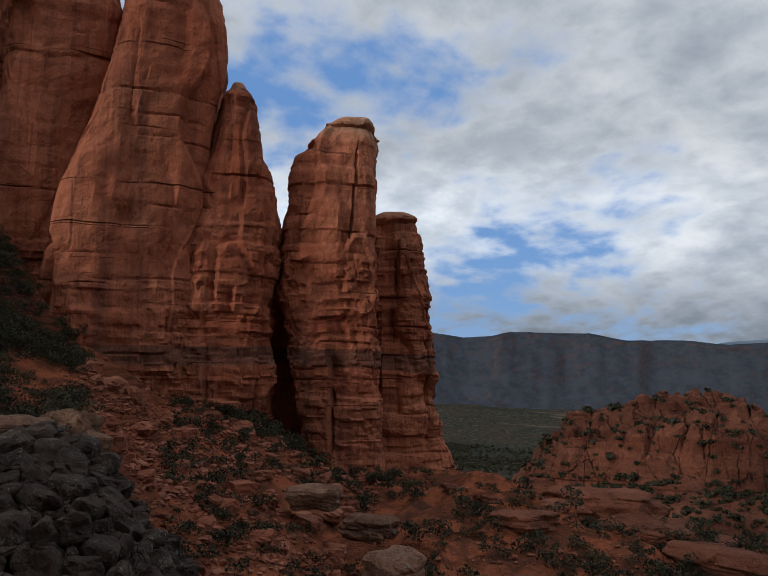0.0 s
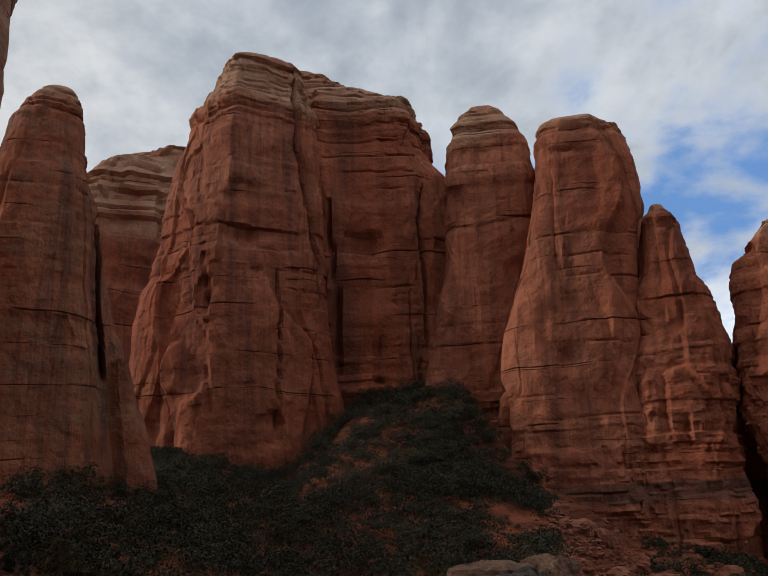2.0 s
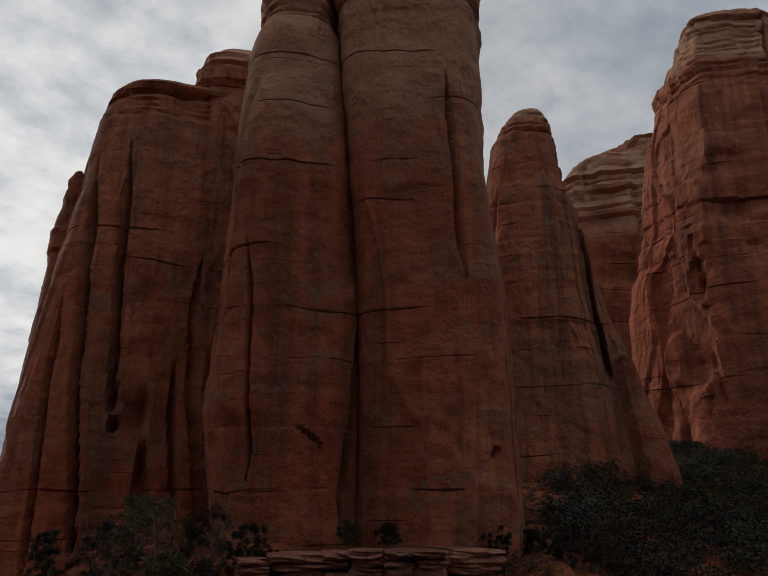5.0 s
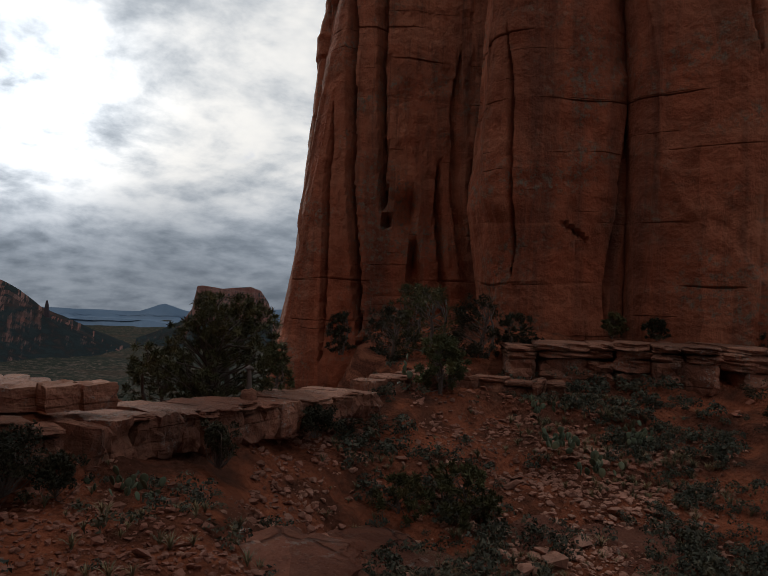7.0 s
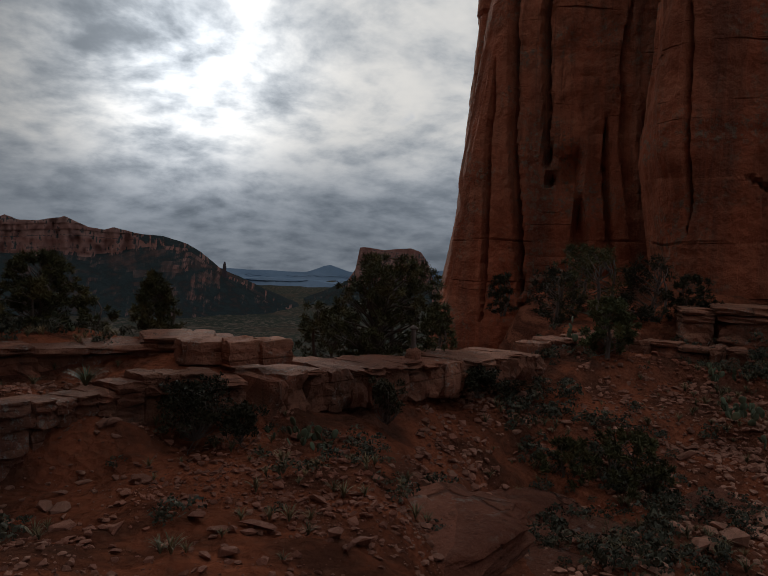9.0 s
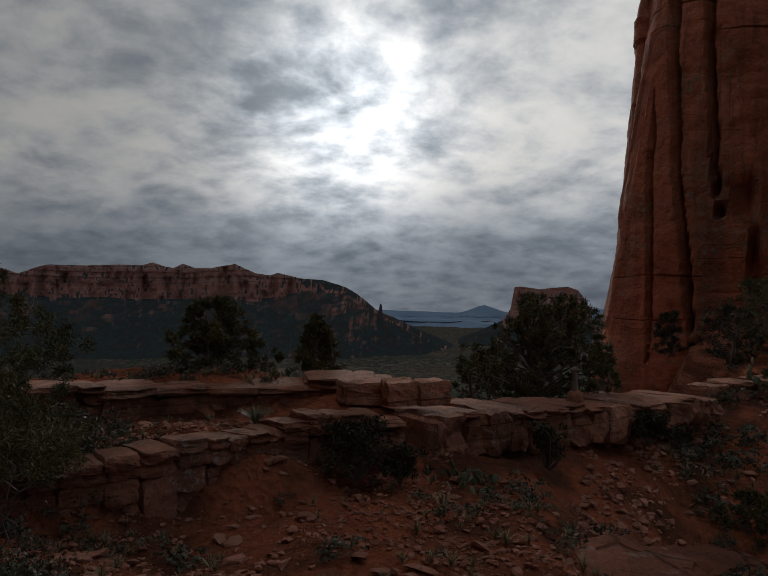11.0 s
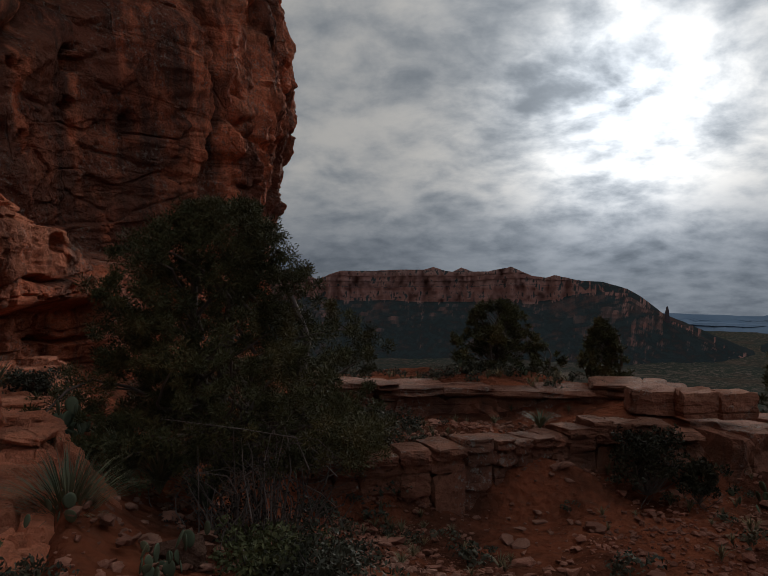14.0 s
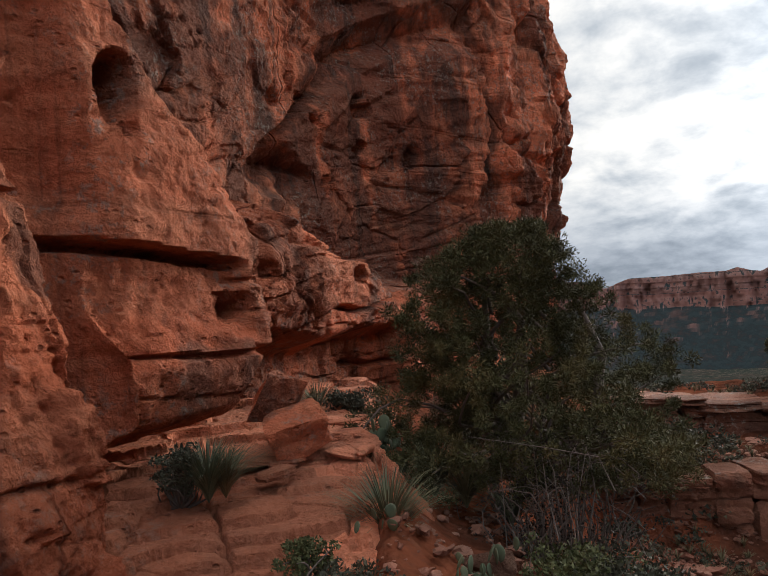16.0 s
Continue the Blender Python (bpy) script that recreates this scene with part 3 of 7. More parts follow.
SADDLE = {
    30: ((5, -4), (14, -8.5), (25, -7.6), (30, -6.2), (38, -3.8), (46, -1.0), (80, 1)),
    43: ((4, -3), (12, -7), (24.5, -7.3), (30, -6), (37, -4), (44, -1.3), (80, 0)),
    52: ((3, -2.4), (10, -6.3), (21.5, -7.1), (28, -5.2), (34, -3.8), (50, -2.8), (90, -3)),
    65: ((3, -2.2), (9, -4.3), (14, -4.1), (20.3, -4.4), (22.0, -3.6), (24.0, -3.9), (27.5, -4.4), (36, -12)),
    78: ((3, -2.0), (8, -4.0), (14, -4.2), (17.5, -4.5), (18.5, -3.1), (20.6, -2.85), (22.5, -3.0), (25, -3.6), (34, -12)),
}
LEDGE = {
    90: ((3, -1.9), (8, -3.7), (15.3, -4.55), (16.2, -3.1), (17.6, -3.2), (19.4, -3.5), (21, -2.6), (25, -2.6), (34, -12)),
    101: ((3, -1.8), (7, -2.6), (14.3, -4.3), (15.1, -3.12), (16.5, -3.15), (18.6, -3.25), (20.2, -2.5), (25, -2.5), (34, -12)),
    113: ((2, -1.65), (5, -1.9), (8, -2.2), (14, -2.6), (20, -2.3), (25, -2.2), (34, -9)),
    122: ((2, -1.6), (5.8, -1.58), (8, -1.45), (14, -1.3), (20, -1.2), (30, -1), (60, -1)),
    150: ((2, -1.6), (6, -1.5), (10, -1.35), (14, -1.3), (20, -1.2), (30, -1), (60, -1)),
    215: ((3, -2.2), (10, -5), (30, -18), (80, -40), (300, -75)),
}
FLOOR = -190.0     # the valley floor under the eye


def ground_height(x, y):
    x, y = np.asarray(x, float), np.asarray(y, float)
    az, r = np.degrees(np.arctan2(y, x)), np.maximum(np.hypot(x, y), 0.5)
    az = np.where(az < -110, az + 360, az)
    az = az + 1.6 * vnoise(r * 0.16, az * 0.06, 0.0, 5)
    table = {**EAST, **BRUSH, **SADDLE, **LEDGE}
    keys = sorted(table)
    levels = []
    for k in keys:
        rr, hh = zip(*table[k])
        rr, hh = list(rr), list(hh)
        if k > 55 and k < 120:
            rr, hh = rr + [90, 320], hh + [-45, -88]
        rr, hh = [0.5] + rr + [700.0, 1500.0], [-1.6] + hh + [-110.0, FLOOR]
        levels.append(np.interp(np.log(r), np.log(rr), hh))
    levels = np.array(levels + [levels[0]])
    keys = np.array(keys + [285.0])
    i = np.clip(np.searchsorted(keys, az) - 1, 0, len(keys) - 2)
    t = np.clip((az - keys[i]) / (keys[i + 1] - keys[i]), 0, 1)
    t = t * t * (3 - 2 * t) * 0.6 + t * 0.4
    flat = levels.reshape(len(keys), -1)
    j = np.arange(flat.shape[1])
    h = (flat[i.ravel(), j] * (1 - t.ravel()) + flat[i.ravel() + 1, j] * t.ravel()).reshape(x.shape)
    # roughness that grows with distance
    size = np.clip(r / 30.0, 0.15, 6.0)
    calm = step(r, 1.5, 9.0)
    h = h + calm * (0.30 * size * fbm(x / (3.0 * size + 2), y / (3.0 * size + 2), 0.0, 4, 0.5, 11))
    h = h + calm * 0.10 * fbm(x * 1.1, y * 1.1, 0.0, 3, 0.55, 21) * step(r, 160, 60)
    # shelves of bedrock that break the slopes
    shelf = vnoise(x * 0.05, y * 0.05, 0.0, 33)
    lift = h * 0.9 + 0.6 * fbm(x * 0.12, y * 0.12, 0, 3, 0.5, 35)
    stepped = np.floor(lift) + step(lift - np.floor(lift), 0.62, 0.95)
    mask = step(shelf, -0.1, 0.35) * step(r, 9, 16) * step(r, 200, 120) * np.where((az > 56) & (az < 125), 0.0, 1.0) * (1 - step(az, -48, -42) * step(az, -12, -18))
    h = h + mask * 0.55 * (stepped - lift) / 0.9
    # broken bedrock along the lower ridge
    rocky = step(az, -34, -42) * step(r, 44, 60) * step(r, 125, 105)
    c1, c2, tone = cells(x * 0.11 + 0.2 * shelf, y * 0.11, 0.0, 36)
    k1, k2, tone2 = cells(x * 0.34, y * 0.34 + 0.2 * shelf, 0.0, 37)
    h = h + rocky * (2.4 * (tone - 0.85) * step(c2 - c1, 0.0, 0.22) + 0.8 * (tone2 - 0.5) * step(k2 - k1, 0.0, 0.25))
    # rolling valley
    h = h + step(r, 300, 1200) * 10 * fbm(x * 0.002, y * 0.002, 0, 4, 0.5, 51)
    # room for the slickrock shelf
    h = h - 0.45 * step(az, 119, 123) * step(az, 215, 205) * step(r, 15, 13)
    return EYE + h


def ground_at(x, y):
    return float(ground_height(np.array([x]), np.array([y]))[0])


def build_ground():
    az = np.concatenate([np.arange(-74, 152, 0.45), np.arange(152, 286, 2.0)])
    r = np.concatenate([np.geomspace(0.02, 8, 34)[:-1], np.geomspace(8, 130, 190)[:-1], np.geomspace(130, 4900, 90)])
    a, rr = np.meshgrid(np.radians(az), r)
    x, y = rr * np.cos(a), rr * np.sin(a)
    z = ground_height(x, y)
    verts = np.stack([x, y, z], -1).reshape(-1, 3)
    faces = grid_faces(len(r), len(az), wrap=True)
    me = mesh_of("ground", verts, faces, M_GROUND)
    tagged(new("ground", me), "red earth and slickrock falling away to a wooded valley", "ground", kind="structure")


build_ground()
# ------------------------------------------------------------------ cliffs and towers


def column(name, stations, front, depth, parent=None, mat=None, square=3.0, seed=1, nu=260, nv=240, layers=0.5,
           flutes=1.0, rough=1.0, cracks=(), cap=None, label="", massive=0.08, thick=2.2, arris=None, broken=None, pale=None):
    """A body of rock. stations: elevation, left heading and right heading as they stand from the camera's place;
    front: distance of its face; depth: half of its thickness front to back."""
    st = np.array(stations, float)
    nu, nv = int(nu * 0.64), int(nv * 0.64)
    az0 = (st[:, 1].mean() + st[:, 2].mean()) / 2
    mid = front + depth
    ref, side = front + 0.65 * depth, front + 0.85 * depth
    el = st[:, 0]
    z_st = ref * np.tan(np.radians(el))
    left = side * np.tan(np.radians(st[:, 1] - az0))
    right = side * np.tan(np.radians(st[:, 2] - az0))
    z = np.linspace(z_st[0], z_st[-1], nv)
    sl, sr = np.interp(z, z_st, left), np.interp(z, z_st, right)
    # rounded shoulders towards the top
    c, w = (sl + sr) / 2, (sl - sr) / 2
    top = np.clip((z_st[-1] - z) / max(w.max() * 0.07, 0.8), 0, 1)
    round_off = 0.72 + 0.28 * np.sqrt(np.clip(1 - (1 - top) ** 2, 0, 1))
    w = w * np.maximum(round_off, 0.06)
    dd = depth * (0.55 + 0.45 * np.clip(w / w.max(), 0, 1)) * np.maximum(round_off, 0.1)
    # angles, most of them on the side that faces the camera
    k = np.linspace(0, 1, nu, endpoint=False)
    phi = np.where(k < 0.86, -math.pi * 0.58 + k / 0.86 * math.pi * 1.16, math.pi * 0.58 + (k - 0.86) / 0.14 * math.pi * 0.84)
    cs, sn = np.cos(phi), np.sin(phi)
    e = 2.0 / (square + 1.2)
    ex, ey = np.sign(sn) * np.abs(sn) ** e, np.sign(cs) * np.abs(cs) ** e
    lat = c[:, None] + w[:, None] * ex[None, :]            # to the left
    near = dd[:, None] * ey[None, :]                       # towards the camera
    a0 = radians(az0)
    ux, uy = math.cos(a0), math.sin(a0)
    X = ux * (mid - near) - uy * lat
    Y = uy * (mid - near) + ux * lat
    Z = np.broadcast_to(z[:, None], X.shape).copy()
    # out of the rock
    ox, oy = ex / np.maximum(w.max(), 1), ey / max(depth, 1)
    ol = np.hypot(ox, oy) + 1e-9
    ox, oy = ox / ol, oy / ol
    nx, ny = -ux * oy - uy * ox, -uy * oy + ux * ox
    # out-leaning arris: the face falls back on either side of it
    if arris is not None:
        at_el, at_top, slope_l, slope_r = arris
        lat0 = side * np.tan(np.radians(np.interp(z, (z_st[0], z_st[-1]), (at_el, at_top)) - az0))[:, None]
        fall = (slope_l * np.maximum(lat - lat0, 0) + slope_r * np.maximum(lat0 - lat, 0)) * np.clip(ey, 0, 1)[None, :]
        X, Y = X + ux * fall, Y + uy * fall
    # broad pilasters, then tall panels with upright edges, then flakes
    s = seed * 13.7
    warp = 2.5 * fbm(X * 0.03 + s, Y * 0.03, Z * 0.03, 3, 0.5, seed)
    near_in = min(1.0, front / 90.0) ** 0.5
    d = flutes * 1.0 * fbm(X * 0.075 / near_in + s, Y * 0.075 / near_in, Z * 0.007, 3, 0.45, seed + 2)
    for k, (freq, deep, seen) in enumerate(((0.10, 1.3, 0.25), (0.21, 0.7, 0.22))):
        ridge = np.abs(vnoise(X * freq / near_in + s, Y * freq / near_in, Z * freq * 0.05 + warp * 0.10, seed + 30 + k))
        wide = 0.05 + 0.05 * (vnoise(X * 0.1, Y * 0.1, Z * 0.12, seed + 40 + k) + 1) / 2
        d = d - flutes * deep * np.clip(1 - ridge / wide, 0, 1) * step(vnoise(X * 0.07, Y * 0.07, Z * 0.04, seed + 50 + k), seen - 0.1, seen + 0.35)
    capped = 0.0 if cap is None else step(Z, ref * math.tan(radians(cap)) - 1.5, ref * math.tan(radians(cap)) + 0.5)
    # a few beds stand back along part of their length; the cap is a stack of bulging beds
    hard = massive + (1 - massive) * step(vnoise(Z * 0.05, 0, 0, seed + 6) + 0.5 * vnoise(X * 0.06, Y * 0.06, Z * 0.05, seed + 8), 0.15, 0.55)
    for k, (th, amp) in enumerate(((thick, 1.0), (thick * 0.31, 0.38))):
        lev = (Z + warp * 0.35 * thick / 2.2 + 0.15 * vnoise(X * 0.4, Y * 0.4, Z * 0.2, seed + 60 + k)) / th
        bed = np.floor(lev)
        inside = lev - bed
        back = hash3(bed, bed * 0, bed * 0, seed + 5 + k) - 0.5
        back2 = hash3(bed + 1, bed * 0, bed * 0, seed + 5 + k) - 0.5
        blend = step(inside, 0.90, 1.0)
        local = 0.4 + 0.6 * step(vnoise(X * 0.09, Y * 0.09, bed * 1.7, seed + 62 + k), -0.3, 0.4)
        d = d + layers * amp * np.maximum(hard, 1.2 * capped) * local * (back * (1 - blend) + back2 * blend) * 1.3
        pillow = np.sqrt(np.clip(1 - (2 * inside - 1) ** 2, 0, 1)) - 0.7
        d = d + amp * capped * min(1.0, depth / 7.0) * (0.9 * (back * (1 - blend) + back2 * blend) + 0.7 * pillow)
        notch = np.clip(1 - np.abs(inside - 0.95) / 0.07, 0, 1) * step(vnoise(X * 0.08, Y * 0.08, bed * 3.1, seed + 64 + k) + 0.7 * capped, 0.25, 0.5)
        d = d - 0.7 * layers * amp * notch
    wx, wy, wz = (0.22 * vnoise(X * 0.2, Y * 0.2, Z * 0.1, seed + 70 + k) for k in range(3))
    for k, (fx, fz, amp) in enumerate(((0.075, 0.012, 2.0), (0.20, 0.045, 0.75), (0.60, 0.22, 0.20))):
        fx, fz = fx / near_in, fz / near_in
        c1, c2, tone = cells(X * fx + s + wx, Y * fx + wy, Z * fz + wz, seed + 10 + k)
        d = d + rough * amp * near_in * (tone - 0.5) * step(c2 - c1, 0.0, 0.05)
    # broken ground low on the towers
    if broken is not None:
        low = step(Z, ref * math.tan(radians(broken)) + 4.0, ref * math.tan(radians(broken)) - 4.0)
        for k, (fx, th, amp) in enumerate(((0.22, 2.6, 0.55), (0.55, 1.1, 0.42), (1.2, 0.5, 0.24))):
            bed = np.floor((Z + 0.4 * warp + 0.2 * vnoise(X * 0.3, Y * 0.3, Z * 0.1, seed + 115 + k)) / th)
            c1, c2, tone = cells(X * fx + s + wx, Y * fx + wy, bed * 3.7, seed + 110 + k)
            d = d + low * amp * ((tone - 0.5) * step(c2 - c1, 0.0, 0.05) + 0.7 * (hash3(bed, bed * 0, bed * 0, seed + 118 + k) - 0.5))
    d = d + rough * 0.14 * fbm(X * 0.5, Y * 0.5, Z * 0.4, 5, 0.6, seed + 14)
    # the great cracks
    azp = np.degrees(np.arctan2(Y, X))
    elp = np.degrees(np.arctan2(Z, np.hypot(X, Y)))
    rp = np.hypot(X, Y)
    for ab, eb, at_, et, width, deep in cracks:
        t = (elp - eb) / (et - eb)
        off = np.radians(azp - (ab + (at_ - ab) * t)) * rp + 0.5 * width * vnoise(Z * 0.25, 0, 0, seed + 15) + 0.8 * width * vnoise(Z * 0.07, 0, 0, seed + 16)
        on = step(t, -0.03, 0.03) * step(t, 1.05, 0.95)
        taper = np.clip(np.minimum(t, 1 - t) * 6, 0, 1) * (0.8 + 0.2 * vnoise(Z * 0.12, 0, 0, seed + 18))
        d = d - 1.7 * deep * on * np.clip(1.3 - 1.3 * np.abs(off) / (width * np.maximum(taper, 0.15)), 0, 1) * (ny * -uy + nx * -ux > 0.0)
    fade = np.clip((z_st[-1] - z) / (0.02 * (z_st[-1] - z_st[0]) + 0.5), 0.15, 1)[:, None]
    lim = np.minimum(w, 6.0)[:, None] * 0.55
    d = np.clip(d, -np.maximum(lim, 0.4) - 1.2, lim) * fade
    X, Y = X + nx * d, Y + ny * d
    Z = Z + 0.25 * rough * fbm(X * 0.3, Y * 0.3, Z * 0.1, 2, 0.5, seed + 17) * fade
    verts = np.stack([X, Y, Z + EYE], -1).reshape(-1, 3)
    faces = grid_faces(nv, nu, wrap=True)
    faces = faces[:, ::-1]
    # close the top
    tip = len(verts)
    crown = verts[(nv - 1) * nu:].mean(0) + [0, 0, 0.3]
    verts = np.vstack([verts, crown])
    ring = np.arange(nu) + (nv - 1) * nu
    me = mesh_of(name, verts, faces, mat or M_CLIFF)
    # a fan of triangles over the top
    bm = bmesh.new()
    bm.from_mesh(me)
    bm.verts.ensure_lookup_table()
    for i in range(nu):
        try:
            bm.faces.new((bm.verts[int(ring[i])], bm.verts[tip], bm.verts[int(ring[(i + 1) % nu])])).smooth = True
        except ValueError:
            pass
    bmesh.ops.recalc_face_normals(bm, faces=bm.faces)
    bm.to_mesh(me)
    bm.free()
    crisp(me)
    if cap is not None:
        zz = verts[:, 2] - EYE
        el_v = np.degrees(np.arctan2(zz, mid))
        start, soft = (cap, 0.8) if pale is None else (pale, 5.0)
        val = step(el_v + 1.5 * soft * vnoise(verts[:, 0] * 0.05, verts[:, 1] * 0.05, zz * 0.15, seed + 20), start - soft, start + soft)
        attr = me.attributes.new("cap", "FLOAT", "POINT")
        attr.data.foreach_set("value", val.astype(np.float32))
    return part(name, me, parent, label)


def butte(name, place, label, category="rock tower", kind=""):
    ob = empty(name, place)
    tagged(ob, label, category, kind=kind)
    return ob


# the tower that stands nearest, beyond the bowl
near_tower = butte("rock_tower", polar(36, 48, -3), "massive red sandstone tower split by a black crack", "rock tower")
column("buttress", ((-4, 34.9, 22.3), (0.4, 34.8, 22.4), (12.8, 34.8, 22.8), (18, 34.9, 23.2), (26, 35.6, 24.2), (30, 36.1, 24.0), (37.5, 36.6, 24.4),
                    (40, 35.4, 26.0), (41.8, 34.2, 27.5)), 41.5, 7.5, near_tower, M_TOWER, 2.9, 3, 340, 320, 0.10, 0.5, 0.42,
       cracks=((25.6, 17.5, 27.0, 33, 0.3, 0.5), (24.3, 3.4, 24.0, 4.4, 0.35, 0.5)), cap=35.5, pale=24.5)
column("buttress", ((-4, 45.0, 33.8), (-1, 44.8, 33.9), (7, 45.9, 33.9), (14, 45.3, 34.0), (27.7, 44.6, 35.2), (33, 43.8, 35.9), (36, 42.8, 36.2), (38, 41.6, 36.4),
                    (39.9, 40.0, 37.6)), 42.0, 7.0, near_tower, M_TOWER, 2.7, 5, 320, 300, 0.10, 0.6, 0.45,
       cracks=((34.8, -2, 34.2, 19, 0.4, 0.5), (39.4, 15, 40.2, 29, 0.25, 0.4), (36.6, 4.4, 38.6, 5.8, 0.3, 0.4), (42.8, 2, 43.6, 20, 0.3, 0.5)), cap=35.0, pale=24.5)
column("buttress", ((-14, 62.0, 43.5), (-5, 60.2, 43.5), (-3, 59.6, 43.5), (2, 58.9, 43.5), (9, 57.9, 43.5), (16, 56.9, 43.5), (20, 56.4, 43.5), (23.5, 55.8, 43.5), (27.5, 55.2, 43.5),
                    (29.6, 53.8, 43.5)), 55.0, 10.0, near_tower, M_TOWER, 2.6, 8, 340, 280, 0.18, 1.2, 0.35,
       cracks=((45.8, -5, 46.4, 18, 0.9, 0.9), (47.6, -5, 47.9, 10, 0.6, 0.7), (49.8, -5, 50.2, 16, 0.7, 0.8), (54.4, -5, 55.4, 24, 0.5, 1.1), (52.2, 4, 53.4, 26, 0.45, 0.9), (57.2, -5, 56.4, 14, 0.4, 0.8)), cap=27.5)
column("buttress", ((-5, 49.5, 43), (28, 48.6, 43), (31.2, 48.2, 43), (32.8, 46.5, 43.2)), 57.0, 8.0, near_tower, M_TOWER, 2.6, 9, 160, 180, 0.5, 1.0, 1.0, cap=30)
column("pinnacle", ((-14, 62.4, 56.4), (-5, 60.6, 56.4), (2, 59.4, 56.2), (9, 58.8, 56.0), (19.6, 58.1, 56.0), (22.5, 57.5, 56.2), (23.6, 57.0, 56.4)), 61.0, 3.5, near_tower, M_TOWER, 2.4, 11, 120, 200, 0.3, 0.6, 0.6)

# the leaning spire beside it
spire = butte("rock_spire", polar(18, 82, 3), "slender leaning red sandstone spire with side fins", "rock spire")
column("pinnacle", ((-1, 24.0, 14.5), (4.3, 23.4, 15), (12, 23.2, 16), (17, 23.1, 16.8), (22, 23.0, 17.4), (24.5, 22.9, 17.9), (27, 22.4, 18.2), (28.7, 21.5, 18.5),
                    (29.5, 20.6, 19.0)), 73, 6.0, spire, M_TOWER, 2.5, 14, 220, 260, 0.30, 0.9, 0.7, cap=27.6)
column("fin", ((-1, 17.4, 9.8), (1, 17.2, 10.1), (7.4, 17.6, 12.0), (11.4, 18, 13.0), (14.6, 18.3, 14.4), (19.6, 18.5, 15.6), (23.5, 18.4, 16.9), (25.2, 18.2, 17.3)), 75, 4.5, spire, M_TOWER, 2.4, 15, 200, 220, 0.3, 1.2, 0.8,
       cracks=((14.6, 6, 16.2, 22, 0.4, 1.6),))

# the broad mesa wall
mesa = butte("rock_mesa", polar(1, 120, 5), "broad sheer red sandstone butte with a pale capped rim", "rock butte")
column("buttress", ((0, 12.2, -3.2), (4, 12.3, -3.0), (12.8, 12.7, -1.6), (20, 11.6, -1.2), (24, 11.1, -1.0), (26.6, 10.5, -1.0), (29.4, 9.4, -0.4), (32.1, 7.3, 0.2),
                    (33.1, 5.8, 2.0)), 104, 14, mesa, M_CLIFF, 3.8, 21, 420, 360, 0.6, 0.8, 1.0, arris=(8.0, 5.4, 0.75, 0.12),
       cracks=((-0.8, 16, 1.0, 33, 0.9, 2.2), (4.2, 9, 4.8, 27, 0.3, 0.6), (7.2, 6, 8.2, 20, 0.3, 0.5), (2.2, 5, 2.4, 19, 0.3, 0.6)), cap=28.2, thick=3.2)
column("buttress", ((2, 3, -10.4), (8.5, 3, -11.2), (12.8, 3, -11.4), (18.3, 3, -11.8), (23.6, 3, -11.8), (25.0, 3, -10.6), (26.4, 3, -9.6), (29.2, 3, -8.4),
                    (30.0, 3, -6.0), (31.0, 3, -3.2), (32.2, 3, -0.5)), 113, 15, mesa, M_CLIFF, 3.8, 24, 420, 340, 0.7, 1.2, 1.2,
       cracks=((-2.8, 6, -2.0, 24, 0.5, 1.5), (-6.0, 8, -5.6, 22, 0.5, 1.2), (-9.6, 10, -9.8, 24, 0.8, 2.0)), cap=26.4, thick=3.0)
back = butte("rock_cliff", polar(14, 175, 10), "pale banded sandstone cliff in the gap behind the spire", "rock cliff")
column("buttress", ((4, 19, 9), (18, 18, 9), (23.8, 16.6, 9), (24.6, 15.4, 9), (25.6, 13.0, 9), (26.4, 11.8, 9)), 165, 18, back, M_CLIFF, 3.0, 27, 160, 140, 1.0, 1.0, 1.4, cap=19.0)

# twin towers and their pinnacle
twins = butte("rock_towers", polar(-19, 108, 0), "twin red sandstone towers joined at the foot", "rock tower")
column("tower", ((4, -8.8, -17.0), (10, -9.8, -17.2), (14, -10.4, -17.8), (18, -11.5, -18.6), (23.5, -11.7, -19.2), (26, -12.0, -18.8), (27.6, -12.7, -18.0), (28.8, -13.4, -17.0),
                 (29.5, -14.4, -16.0)), 101, 7.5, twins, M_CLIFF, 3.6, 31, 260, 280, 0.42, 0.7, 0.6, broken=8.5, cap=26.6, thick=3.0)
column("tower", ((-3, -14.6, -26.0), (0, -14.8, -26.1), (5, -15.2, -26.1), (12, -16.2, -26.4), (16.6, -17.9, -26.8), (19.2, -18.5, -27.2), (22, -19.2, -27.5), (24, -19.4, -27.3),
                 (25.6, -19.6, -26.8), (26.9, -19.9, -25.8), (27.7, -20.8, -24.4)), 94, 8.5, twins, M_CLIFF, 3.8, 34, 340, 320, 0.42, 0.6, 0.6, broken=4.5,
       cracks=((-15.6, -1, -15.6, 9, 0.6, 1.4), (-20.4, 5, -20.0, 12, 0.4, 0.5)), cap=26.2, thick=3.0)
